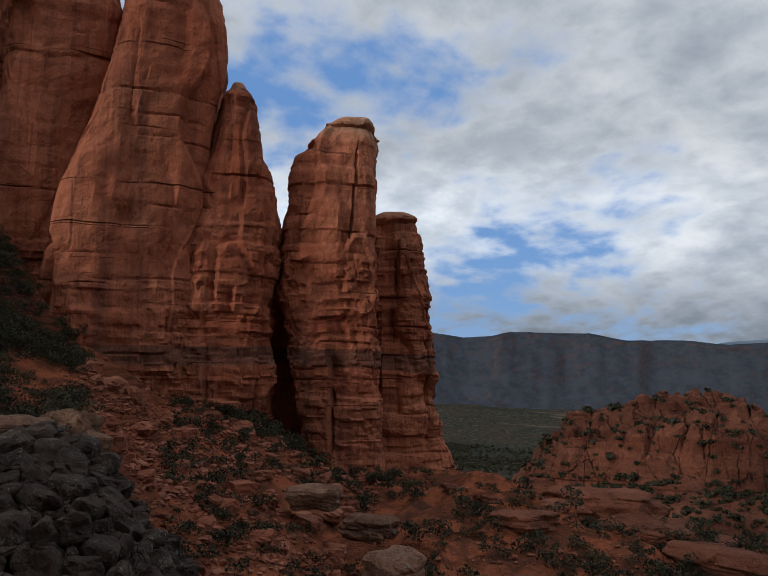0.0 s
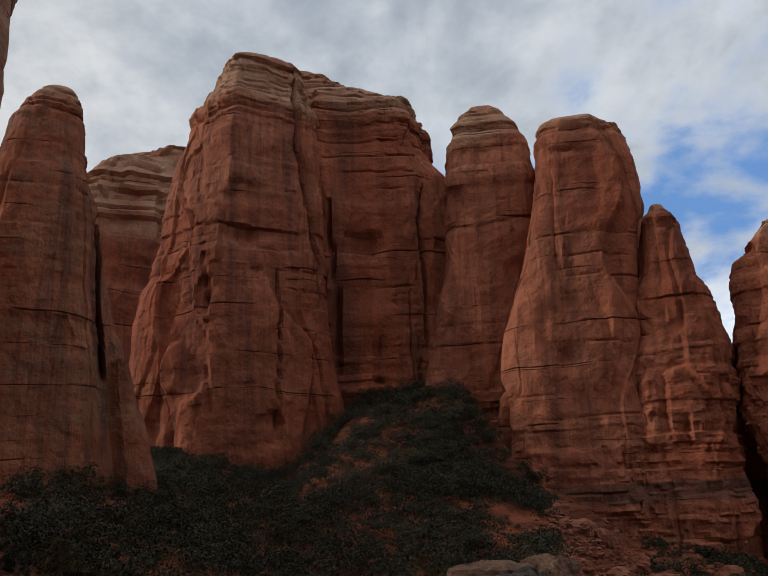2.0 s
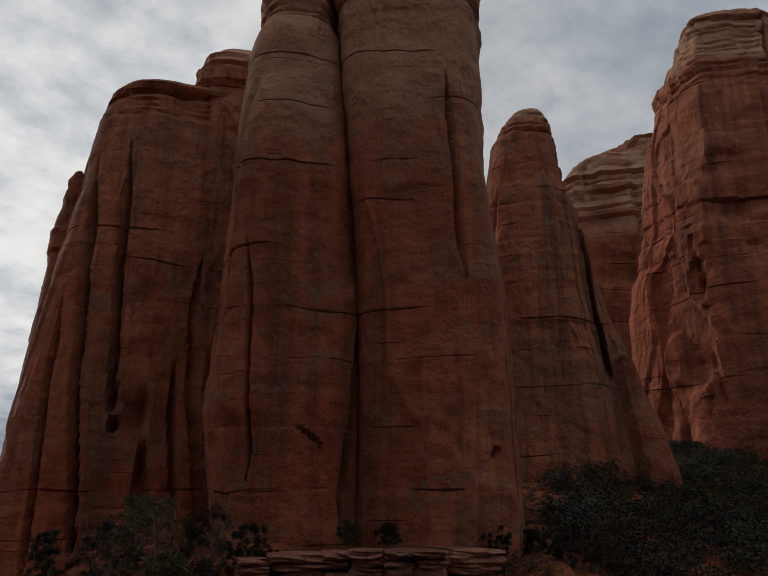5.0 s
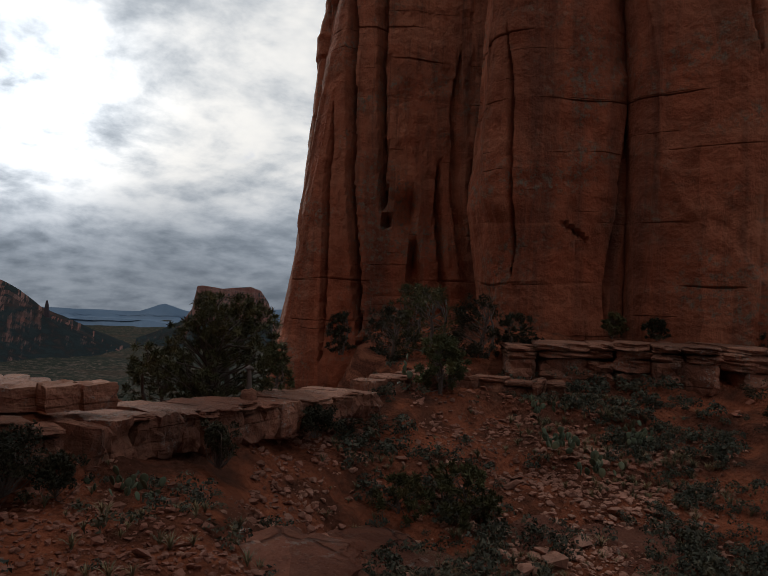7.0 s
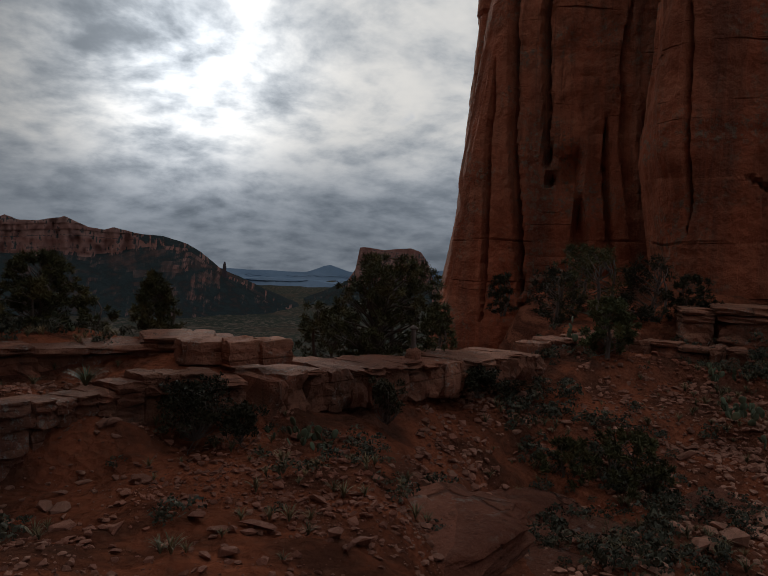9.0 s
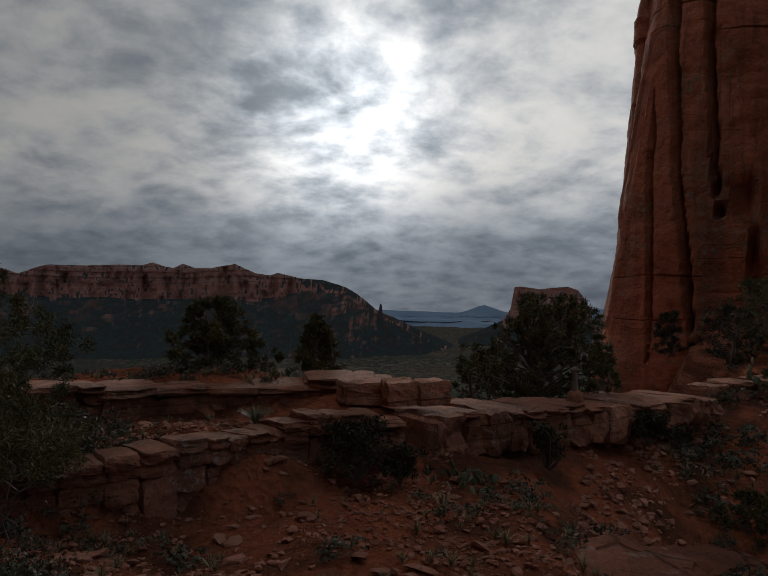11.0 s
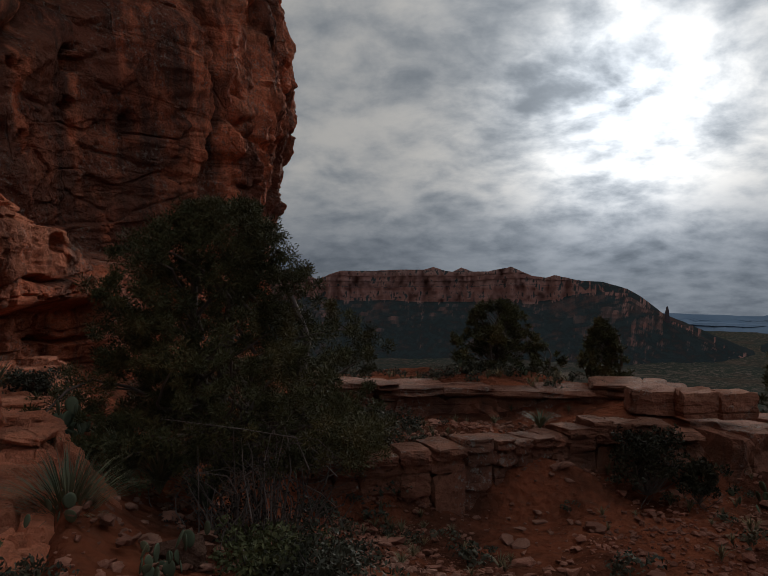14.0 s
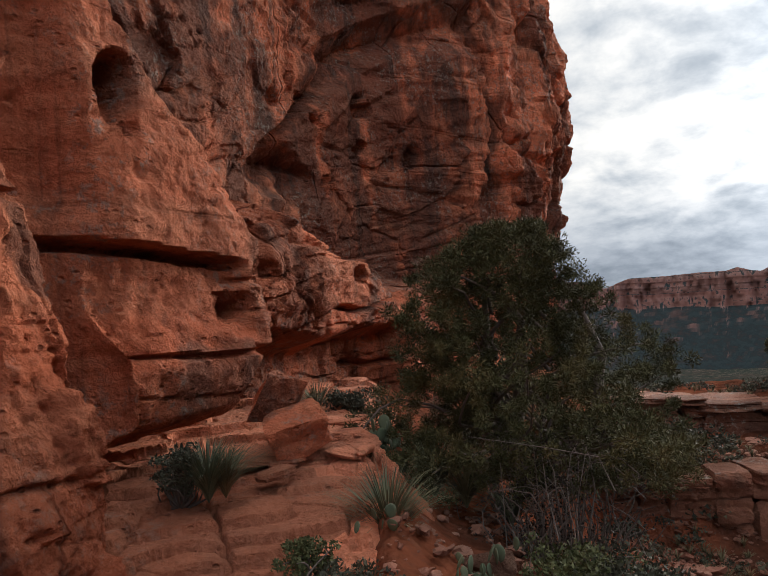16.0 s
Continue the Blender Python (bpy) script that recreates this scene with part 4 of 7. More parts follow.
column("pinnacle", ((-6, -24.6, -31.6), (4.6, -24.8, -31.2), (9.8, -25.2, -31.7), (12.5, -25.6, -31.2), (14.4, -26.2, -30.6), (15.5, -26.8, -29.8), (19.1, -27.3, -29.3), (20.7, -27.8, -28.6)),
       95, 5.0, twins, M_CLIFF, 2.6, 36, 220, 280, 0.5, 0.8, 0.9, broken=9.0, cracks=((-27.6, -4, -28.2, 6, 0.4, 0.8),), cap=19.6, thick=2.4)
# the two outer towers over the canyon
column("wall_between", ((-12, -27.0, -38.0), (-4, -27.4, -36.5), (4, -28.0, -35.0), (8.6, -28.6, -34.2)), 108, 6.0, twins, M_CLIFF, 3.0, 38, 140, 160, 0.3, 1.0, 0.8)
outer = butte("rock_towers", polar(-38, 108, -14), "paired red sandstone towers with a dark banded waist", "rock tower")
column("tower", ((-12, -36.0, -41.0), (-7.9, -35.2, -40.6), (-5.8, -34.4, -40.4), (-2.2, -33.7, -40.2), (1.6, -32.9, -40.0), (4.3, -32.1, -39.8), (6.4, -31.7, -39.6), (9.3, -31.8, -39.5), (11.0, -32.0, -39.5),
                 (12.8, -32.4, -39.5), (14.2, -32.5, -39.3), (15.5, -32.9, -39.2), (16.1, -33.9, -39.2), (17.4, -34.6, -39.3), (18.0, -35.3, -39.2), (18.6, -36.4, -38.8)), 98, 7.0, outer, M_CLIFF, 3.6, 41, 300, 320, 0.6, 0.9, 0.9, broken=8.5,
       cracks=((-36.4, -8, -36.2, 8, 0.4, 0.9), (-37.4, 9, -38.0, 17, 0.3, 0.6)), cap=17.6, thick=2.2)
column("tower", ((-10, -36.8, -46.8), (-7.5, -37, -46.0), (-5.6, -37, -45.0), (1.3, -37.2, -43.9), (5.6, -37.6, -43.4), (9.1, -38, -43.1), (10.8, -39.0, -42.4), (11.6, -39.8, -41.8)),
       104, 6.5, outer, M_CLIFF, 3.2, 44, 260, 280, 0.7, 1.0, 1.1, broken=10.0, cracks=((-40.6, -6, -41.0, 9, 0.4, 1.0),), cap=10.8, thick=2.2)
# ------------------------------------------------------------------ the wall beside the ledge


def smooth_path(points, spacing):
    p = np.array(points, float)
    seg = np.concatenate([[0], np.cumsum(np.hypot(*np.diff(p, axis=0).T))])
    s = np.arange(0, seg[-1], 0.05)
    q = np.stack([np.interp(s, seg, p[:, i]) for i in (0, 1)], -1)
    ker = np.hanning(25) / np.hanning(25).sum()
    pad = np.vstack([np.repeat(q[:1], 12, 0), q, np.repeat(q[-1:], 12, 0)])
    q = np.stack([np.convolve(pad[:, i], ker, "valid") for i in (0, 1)], -1)
    fine = spacing(np.hypot(q[:, 0], q[:, 1])) * np.where(q[:, 1] < 1.0, 12.0, 1.0)
    gap = np.concatenate([[0], np.cumsum(0.05 / fine)])[:len(q)]
    want = np.arange(0, gap[-1], 1.0)
    return np.stack([np.interp(want, gap, q[:, i]) for i in (0, 1)], -1)


def build_near_wall():
    foot = ((-7.0, -40), (-4.6, -14), (-4.0, -4), (-4.2, 1.5), (-4.5, 3.0), (-5.0, 3.7), (-6.0, 4.1), (-6.15, 4.9), (-6.4, 6.1), (-6.6, 7.1), (-7.0, 8.3), (-7.3, 10.1), (-7.9, 13.9),
            (-8.5, 21.3), (-8.9, 28.3), (-10.2, 31.0), (-14, 34), (-30, 37))
    q = smooth_path(foot, lambda r: np.clip(r * 0.0032, 0.024, 0.6))
    tangent = np.gradient(q, axis=0)
    tangent /= np.linalg.norm(tangent, axis=1)[:, None]
    normal = np.stack([tangent[:, 1], -tangent[:, 0]], -1)     # out of the rock
    z = np.concatenate([np.arange(-1.0, 6.4, 0.031), np.arange(6.4, 15, 0.085), np.geomspace(15, 62, 26)])
    X = np.broadcast_to(q[:, 0], (len(z), len(q))).copy()
    Y = np.broadcast_to(q[:, 1], X.shape).copy()
    Z = np.broadcast_to(z[:, None], X.shape).copy()
    az = np.degrees(np.arctan2(Y, X))
    az = np.where(az < 0, az + 360, az)
    d = -0.045 * np.maximum(Z, 0)
    wob = 0.5 * vnoise(Y * 0.5, Z * 0.4, 0, 301) + 0.25 * vnoise(Y * 1.4, Z * 1.1, 0, 302)
    # the leaning buttress: a smooth nose that slants back as it rises, a slot under its lip, and an undercut toe
    edge = np.interp(Z, (0.0, 0.35, 0.5, 0.7, 1.28, 1.82, 2.57, 3.0, 3.45, 3.9, 4.8, 6.5, 9.0), (4.2, 4.7, 5.25, 6.05, 6.45, 6.8, 6.85, 6.55, 6.2, 5.7, 5.25, 5.0, 4.8)) + 0.10 * wob
    on_butt = step(edge - Y, -0.30, 0.30) * step(Y, 3.9, 4.2)
    face = -5.42 - 0.10 * (Y - 5.4) ** 2 - 0.16 * np.maximum(Z - 2.6, 0)
    d = d * (1 - on_butt) + on_butt * (face - X)
    lip = 2.42 + 0.10 * wob - 0.05 * (Y - 5.0)
    slot = step(Y, 6.35, 6.0) * on_butt
    d = d - slot * (0.18 * step(Z, lip + 0.02, lip - 0.04) * step(Z, 1.2, 1.9) + 0.30 * step(np.abs(Z - lip + 0.05), 0.07, 0.03))
    d = d + on_butt * 0.16 * step(np.abs(Z - 1.3), 0.8, 0.0)
    d = d - on_butt * 1.1 * step(Z, 0.85, 0.25)
    # the rounded bench that carries on beside it, and the dark wall set back above
    bench = step(Y, 15.0, 13.6) * (1 - on_butt) * step(Y, 3.9, 4.2)
    top = np.interp(Y, (6.0, 8.5, 9.5, 10.5, 12.75, 13.8), (3.2, 3.45, 3.65, 3.35, 2.45, 2.0)) + 0.25 * wob
    d = d + bench * (0.30 * step(np.abs(Z - 2.3), 1.2, 0.0) - 1.7 * step(Z, top - 0.5, top + 0.35))
    d = d - (1 - bench) * (1 - on_butt) * step(az, 112, 116) * step(az, 143, 141) * 1.7 * step(Z, top, top + 0.5)
    d = d - bench * 0.9 * step(Z, 1.5 + 0.3 * wob, 1.1 + 0.3 * wob)
    # outward belly of the far corner
    far = step(az, 116, 108)
    d = d + far * (0.35 + 1.35 * step(Z, 2.0, 8.0) * step(Z, 18, 9.5) - 0.2)
    # the near column
    col = step(az, 143.2, 144.6)
    d = d + col * (0.28 * step(np.abs(Z - 0.9), 1.8, 0.0) + 0.30 * step(Z, 1.3, 0.0))
    d = d - col * 0.5 * step(Z, 2.55, 2.9) * step(vnoise(Y * 0.9, Z * 0.3, 4.4, 305), -0.4, 0.1)
    # joints, beds, slabs and grain; finer near the camera
    r = np.hypot(X, Y)
    k = np.clip(10.0 / r, 0.45, 1.5)
    wa, wb = (0.3 * fbm(Y * 0.8 * k, Z * 0.8 * k, X * 0.8, 3, 0.5, 331 + i) for i in (0, 4))
    d = d + 0.16 / k * fbm(Y * 0.35 * k, Z * 0.12 * k, X * 0.3 * k, 3, 0.5, 311)
    upper = (0.35 + 0.65 * step(Z, 2.6, 3.6)) * (1 - 0.85 * on_butt)
    plain = 1 - 0.7 * on_butt
    for i, (freq, deep, seen) in enumerate(((0.45, 0.60, -0.15), (1.0, 0.36, -0.15), (2.3, 0.16, -0.05))):
        crack = np.abs(vnoise(Y * freq * k + wa * 0.9, Z * freq * 0.10 * k, X * 0.2 + 7.7 * i, 341 + i))
        d = d - upper * deep / k * np.clip(1 - crack / 0.085, 0, 1) * step(vnoise(Y * 0.35 * k, Z * 0.28 * k, 1.1 * i, 351 + i), seen, seen + 0.35)
    calm = (0.18 + 0.82 * step(Z, 3.4, 2.2)) * (1 - 0.75 * col) * (1 - on_butt * np.where(Z > 2.4, 0.9, 0.55))
    for i, (th, amp) in enumerate(((0.75, 0.20), (0.21, 0.08))):
        amp = amp * calm
        lev = (Z + 0.30 * wob + 0.25 * wb + 0.02 * Y) / th * np.clip(k, 0.5, 1)
        bed = np.floor(lev)
        ins = lev - bed
        here = 0.25 + 0.75 * step(vnoise(Y * 0.5, bed * 1.3, Z * 0.2, 361 + i), -0.2, 0.4)
        d = d + amp * here * (hash3(bed, bed * 0, bed * 0, 317 + i) - 0.5)
        d = d - amp * 1.7 * np.clip(1 - np.abs(ins - 0.94) / 0.07, 0, 1) * step(vnoise(Y * 0.6, bed * 2.3, 0, 366 + i), 0.0, 0.35)
    for i, (fy, fz, amp) in enumerate(((0.55, 0.20, 0.45), (1.35, 0.55, 0.20), (3.4, 1.8, 0.085), (8.0, 6.0, 0.03))):
        c1, c2, tone = cells(Y * fy * k + wa, Z * fz * k + wb, X * fy * k + wa, 371 + i)
        d = d + amp / k * ((tone - 0.5) * step(c2 - c1, 0.0, 0.05) - 0.35 * np.clip(1 - (c2 - c1) / 0.04, 0, 1)) * (1.0 if i > 1 else 0.45 + 0.55 * upper) * plain
    d = d + 0.06 / k * fbm(Y * 2.6 * k, Z * 2.6 * k, X * 2 * k, 5, 0.62, 325)
    # weathered pockets
    PX, PY = X + normal[None, :, 0] * d + 0.08, Y + normal[None, :, 1] * d - 0.3
    r = np.hypot(PX, PY)
    az, el = np.degrees(np.arctan2(PY, PX)), np.degrees(np.arctan2(Z - EYE - 0.06, r))
    for pa, pe, pr, deep in ((140.0, 18.4, 0.20, 0.8), (139.9, 16.7, 0.17, 0.6), (139.0, 14.6, 0.07, 0.2), (121.6, 13.0, 0.16, 0.45), (129.4, 4.0, 0.13, 0.5), (132.6, 1.0, 0.11, 0.4), (124.5, 10.6, 0.10, 0.4), (128.4, 17.0, 0.12, 0.4), (127.0, 18.3, 0.09, 0.3), (128.9, 3.9, 0.10, 0.45), (125.2, 15.4, 0.11, 0.35), (121.4, 16.0, 0.3, 0.5),
                             (126.4, 17.0, 0.07, 0.25), (122.2, 3.2, 0.12, 0.4), (131.2, 0.9, 0.13, 0.45), (117.5, 12.0, 0.25, 0.5)):
        rr = np.hypot(np.radians(az - pa) * r, np.radians(el - pe) * r * 0.72)
        d = d - deep * step(rr * (1 + 0.8 * wa), pr, pr * 0.55)
    X, Y = X + normal[None, :, 0] * d, Y + normal[None, :, 1] * d
    verts = np.stack([X, Y, Z], -1).reshape(-1, 3)
    me = mesh_of("rock_wall", verts, grid_faces(len(z), len(q))[:, ::-1], M_WALL)
    # desert varnish blackens the wall above the bench, and spares the freshly worn nose
    # the bench's undercut foot is darkened too, more weakly, below Z 1.9
    coat = np.clip(0.08 + 0.76 * (1 - on_butt) * step(Z, top - 0.2, top + 0.6) * step(Y, 3.4, 4.4) + 0.30 * bench * step(Z, 1.9, 1.2), 0, 1)
    me.attributes.new("varnish", "FLOAT", "POINT").data.foreach_set("value", coat.ravel().astype(np.float32))
    ob = new("rock_wall", crisp(me, 36))
    tagged(ob, "towering weathered red sandstone wall with pockets and overhangs", "rock wall", kind="structure")


build_near_wall()


def block_mesh(seed, mat=None, cuts=4, rough=1.0, lean=0.06):
    """A weathered joint block of one metre, chipped at the corners."""
    r = np.random.default_rng(seed)
    bm = bmesh.new()
    bmesh.ops.create_cube(bm, size=1.0)
    bmesh.ops.subdivide_edges(bm, edges=bm.edges[:], cuts=cuts, use_grid_fill=True)
    co = np.array([v.co for v in bm.verts])
    corner = (np.abs(co) > 0.45).sum(1)
    o = seed * 3.1
    c1, c2, tone = cells(co[:, 0] * 2.2 + o, co[:, 1] * 2.2, co[:, 2] * 3.4, seed)
    push = -0.06 * tone - 0.035 * (corner == 2) - 0.10 * (corner == 3)
    co = co * (1 + rough * push[:, None]) + rough * 0.05 * np.stack([fbm(co[:, 0] * 2 + o, co[:, 1] * 2, co[:, 2] * 2, 3, 0.6, seed + k) for k in range(3)], -1)
    skew = r.normal(0, lean, 4)
    co[:, 0] += skew[0] * co[:, 2] + skew[1] * co[:, 1]
    co[:, 2] += skew[2] * co[:, 0] + skew[3] * co[:, 1]
    for v, c in zip(bm.verts, co):
        v.co = c
    me = bpy.data.meshes.new("block")
    bm.to_mesh(me)
    bm.free()
    me.materials.append(mat or M_BLOCK)
    return me


def build_ledge():
    """The layered slickrock shelf under the camera and along the wall."""
    az = np.concatenate([np.arange(116.0, 150.0, 0.13), np.arange(150, 200, 0.5)])
    r = np.concatenate([np.geomspace(0.7, 3.8, 20)[:-1], np.geomspace(3.8, 13.5, 300)])
    A, R = np.meshgrid(az, r)
    X, Y = R * np.cos(np.radians(A)), R * np.sin(np.radians(A))
    wob = fbm(X * 0.7, Y * 0.7, 0, 3, 0.5, 401)
    edge = np.interp(R, (0.7, 3.5, 5.0, 6.0, 7.5, 9.5, 13.5), (150.0, 138.0, 127.5, 122.6, 121.6, 123.4, 121.0)) + 1.2 * wob * np.clip(6 / R, 0.5, 2)
    c1, c2, tone = cells(X * 1.1, Y * 1.1, 0, 403)
    inner = (A - edge) * np.radians(1) * R + 0.25 * (tone - 0.5)
    # beds a hand's breadth thick, each stepping back from the one below
    base = np.interp(R, (0.7, 4.0, 5.2, 6.5, 7.6, 10.0, 13.5), (-1.62, -1.80, -1.70, -1.42, -1.26, -1.16, -1.1))
    lev = base / 0.085 + 1.3 * wob + 0.5 * (tone - 0.5) + 0.35 * np.clip(inner, -1, 2)
    rise = lev - np.floor(lev)
    h = 0.085 * (np.floor(lev) + step(rise, 0.93, 0.98)) - 0.02 - 0.03 * np.clip(inner, -1, 2) + 0.012 * (rise - 0.5)
    h = h - 0.075 * np.clip(1 - np.abs(rise - 0.90) / 0.045, 0, 1) * step(vnoise(X * 0.9, Y * 0.9, 8, 413), -0.45, 0.0)
    h = h - 0.10 * np.clip(1 - (c2 - c1) / 0.05, 0, 1) * step(vnoise(X * 0.6, Y * 0.6, 2, 405), -0.1, 0.2) + 0.02 * (tone - 0.5)
    c1, c2, tone3 = cells(X * 3.1 + wob, Y * 3.1, 0, 409)
    h = h + 0.025 * (tone3 - 0.5) * step(c2 - c1, 0.0, 0.08) * step(vnoise(X * 0.8, Y * 0.8, 4, 411), -0.1, 0.3)
    h = h + 0.02 * fbm(X * 2.5, Y * 2.5, 0, 4, 0.55, 407)
    drop = np.clip(-inner / 0.9, 0, 1)
    fall = np.floor(drop * 3 + 0.3 * tone) / 3 * 0.6 + drop * 0.6
    h = h - fall * 1.0
    verts = np.stack([X, Y, EYE + h], -1).reshape(-1, 3)
    me = mesh_of("ledge", verts, grid_faces(len(r), len(az))[:, ::-1], M_SLAB)
    shelf = tagged(new("rock_ledge", crisp(me, 30)), "layered orange slickrock ledge worn into thin steps", "ledge", kind="structure")
    # loose-edged plates of the upper beds
    r2 = np.random.default_rng(41)
    plates = [block_mesh(760 + i, M_SLAB, 5, 1.1) for i in range(7)]
    for i in range(16):
        dist = 4.7 + 5.6 * r2.random() ** 1.2
        a = np.interp(dist, (4.7, 6.0, 7.5, 9.5, 10.5), (128.5, 123.4, 122.4, 124.2, 122.5)) + (r2.random() ** 2.6) * np.interp(dist, (4.7, 7, 10), (14, 15, 9))
        h = np.interp(dist, (0.7, 4.0, 5.2, 6.5, 7.6, 10.0, 13.5), (-1.62, -1.80, -1.70, -1.42, -1.26, -1.16, -1.1))
        w, t = r2.uniform(0.30, 0.75), r2.uniform(0.05, 0.09)
        p = polar(a, dist, h - 0.07 + r2.uniform(-0.04, 0.02))
        ob = part("slab", plates[i % 7], shelf)
        ob.matrix_basis = Matrix.LocRotScale(p, Euler((r2.normal(0, 0.03), r2.normal(0, 0.03), r2.uniform(0, 6.28))), (w, w * r2.uniform(0.5, 0.9), t))


build_ledge()
# ------------------------------------------------------------------ far mesas


def ridge(name, crest, dist, foot_el, wall_el, mat, seed, back=400.0, rough=1.0, na=320, label="", flute=1.0, parent=None):
    """A far mesa: a slope of scree up to the foot of the walls, the walls, and a top that falls back."""
    ca, ce = np.array(crest, float).T
    order = np.argsort(ca)
    a = np.linspace(ca.min(), ca.max(), na)
    e = np.interp(a, ca[order], ce[order])
    u = np.radians(a) * dist
    tops = dist * np.tan(np.radians(e)) + rough * dist * 0.0012 * fbm(u * 0.012, 0, seed, 4, 0.6, seed)
    foot = dist * math.tan(radians(foot_el)) * np.ones(na)
    wall = dist * np.tan(np.radians(np.minimum(wall_el + 0.45 * fbm(u * 0.004, 0, seed + 1.5, 3, 0.6, seed + 9), e - 0.25)))
    rows = []
    n1, n2, n3 = 36, 60, 12
    for i in range(n1):
        t = i / n1
        rows.append((foot + (wall - foot) * t ** 1.35, -dist * 0.20 * (1 - t)))
    for i in range(n2):
        t = i / (n2 - 1)
        rows.append((wall + (tops - wall) * t, dist * 0.030 * t + 0 * a))
    for i in range(1, n3):
        t = i / (n3 - 1)
        rows.append((tops * (1 - 0.15 * t) + foot * 0.15 * t - 0.0 * a, dist * 0.030 + back * t))
    H = np.array([np.broadcast_to(h, a.shape) for h, _ in rows])
    D = dist + np.array([np.broadcast_to(d, a.shape) for _, d in rows])
    cliff = np.zeros((len(rows), 1))
    cliff[n1:] = 1
    U = np.broadcast_to(u, H.shape)
    big = fbm(U * 0.006, H * 0.0015, seed, 3, 0.5, seed + 1)
    D = D + dist * 0.018 * big * np.clip(cliff + 0.6, 0, 1)
    D = D + flute * dist * 0.010 * np.abs(vnoise(U * 0.021, H * 0.002, 3, seed + 2)) * (0.04 + cliff)
    D = D + flute * dist * 0.004 * fbm(U * 0.06, H * 0.02, 5, 3, 0.6, seed + 3) * (0.1 + cliff)
    lev = H / (dist * 0.0075) + 0.4 * big
    D = D + cliff * dist * 0.0035 * (hash3(np.floor(lev), lev * 0, lev * 0, seed + 4) - 0.5)
    H = H + (1 - cliff) * dist * 0.0018 * fbm(U * 0.02, D * 0.02, 1, 4, 0.55, seed + 5)
    ra = np.radians(a)[None, :]
    verts = np.stack([D * np.cos(ra), D * np.sin(ra), EYE + H], -1).reshape(-1, 3)
    me = mesh_of(name, verts, grid_faces(len(rows), na)[:, ::-1], mat)
    ob = part(name, me, parent)
    if parent is None:
        tagged(ob, label, "mesa", kind="structure")
    return ob


def far_rock(name, rock, pale, wood, grain=0.05, low=0.45, bare_part=0.75):
    m, g, b, p = material(name)
    sp = g.add("ShaderNodeSeparateXYZ")
    g.link(p, sp.inputs[0])
    normal = g.add("ShaderNodeNewGeometry").outputs["True Normal"]
    up = g.vmath("DOT_PRODUCT", normal, (0, 0, 1))
    comb = g.add("ShaderNodeCombineXYZ")
    g.put(comb.inputs[2], g.math("MULTIPLY_ADD", g.noise(p, 0.004, 3.0), 60.0, sp.outputs[2]))
    bands = g.noise(comb.outputs[0], 0.035, 4.0, 0.6)
    stone = g.mix(g.span(bands, 0.4, 0.62), rock, pale)
    stone = g.mix(g.span(g.noise(g.scaled(p, 0.02, 0.02, 0.003), 1.0, 5.0, 0.6), 0.45, 0.7, 0.0, 0.22), stone, tuple(c * 0.6 for c in rock))
    trees = g.math("MULTIPLY", g.span(up, 0.60, 0.82), g.span(g.noise(p, 0.03, 7.0, 0.75), 0.34, 0.5, 0.5 + 0.5 * low, 1.0))
    bare = g.math("MULTIPLY", g.span(g.noise(p, 0.0045, 6.0, 0.68), 0.54, 0.66), bare_part)
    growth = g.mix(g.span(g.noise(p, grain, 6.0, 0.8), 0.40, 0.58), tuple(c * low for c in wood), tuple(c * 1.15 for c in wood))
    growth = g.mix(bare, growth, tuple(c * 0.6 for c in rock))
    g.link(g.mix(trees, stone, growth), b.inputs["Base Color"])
    b.inputs["Roughness"].default_value = 1.0
    b.inputs["Specular IOR Level"].default_value = 0.0
    bump(g, b, g.noise(p, 0.03, 8.0, 0.7), 0.8, 8.0)
    return m


M_FAR_RED = far_rock("far_red_rock", (0.165, 0.074, 0.058), (0.20, 0.110, 0.090), (0.021, 0.027, 0.027), 0.03, 0.75, 0.42)
# wood and rock are tinted blue-grey here, air haze put into their colour
M_FAR_DARK = far_rock("haze_tinted_wooded_rock", (0.066, 0.048, 0.050), (0.072, 0.056, 0.060), (0.040, 0.045, 0.056), 0.012, 0.85, 0.6)
ridge("mesa_north", ((64, -6.6), (69, -5.6), (72, -4.5), (74.2, -3.3), (75.8, -2.4), (77.4, -1.7), (78.9, -0.5), (79.9, 0.17), (81.6, 0.70), (83.2, 0.83), (85.2, 1.21), (85.8, 1.02), (86.9, 1.19), (88.5, 1.90), (90.2, 1.55), (91.4, 1.61), (92.3, 1.96), (93.0, 1.55), (93.6, 1.65), (94.5, 1.97), (95.2, 1.74), (98.5, 1.70), (101.8, 1.61), (103.6, 0.99), (105.6, 1.66), (107.0, 1.71), (110, 2.2), (118, 1.6)), 2300, -6.5, -0.8, M_FAR_RED, 501,
      label="long red mesa with cliffs over a wooded slope", na=520, flute=2.4, rough=0.5)
ridge("butte_north", ((60.2, -3.2), (60.8, -2.6), (61.3, -0.9), (61.9, 0.0), (62.7, 0.3), (64.0, 0.2), (64.8, 0.1), (66.3, 0.3), (66.7, 0.25), (67.0, -1.5), (67.6, -2.4), (69.5, -3.3), (71, -4)), 2600, -5.5, -2.3, M_FAR_RED, 521,
      label="flat topped red butte across the valley", na=200, back=120, rough=0.3)
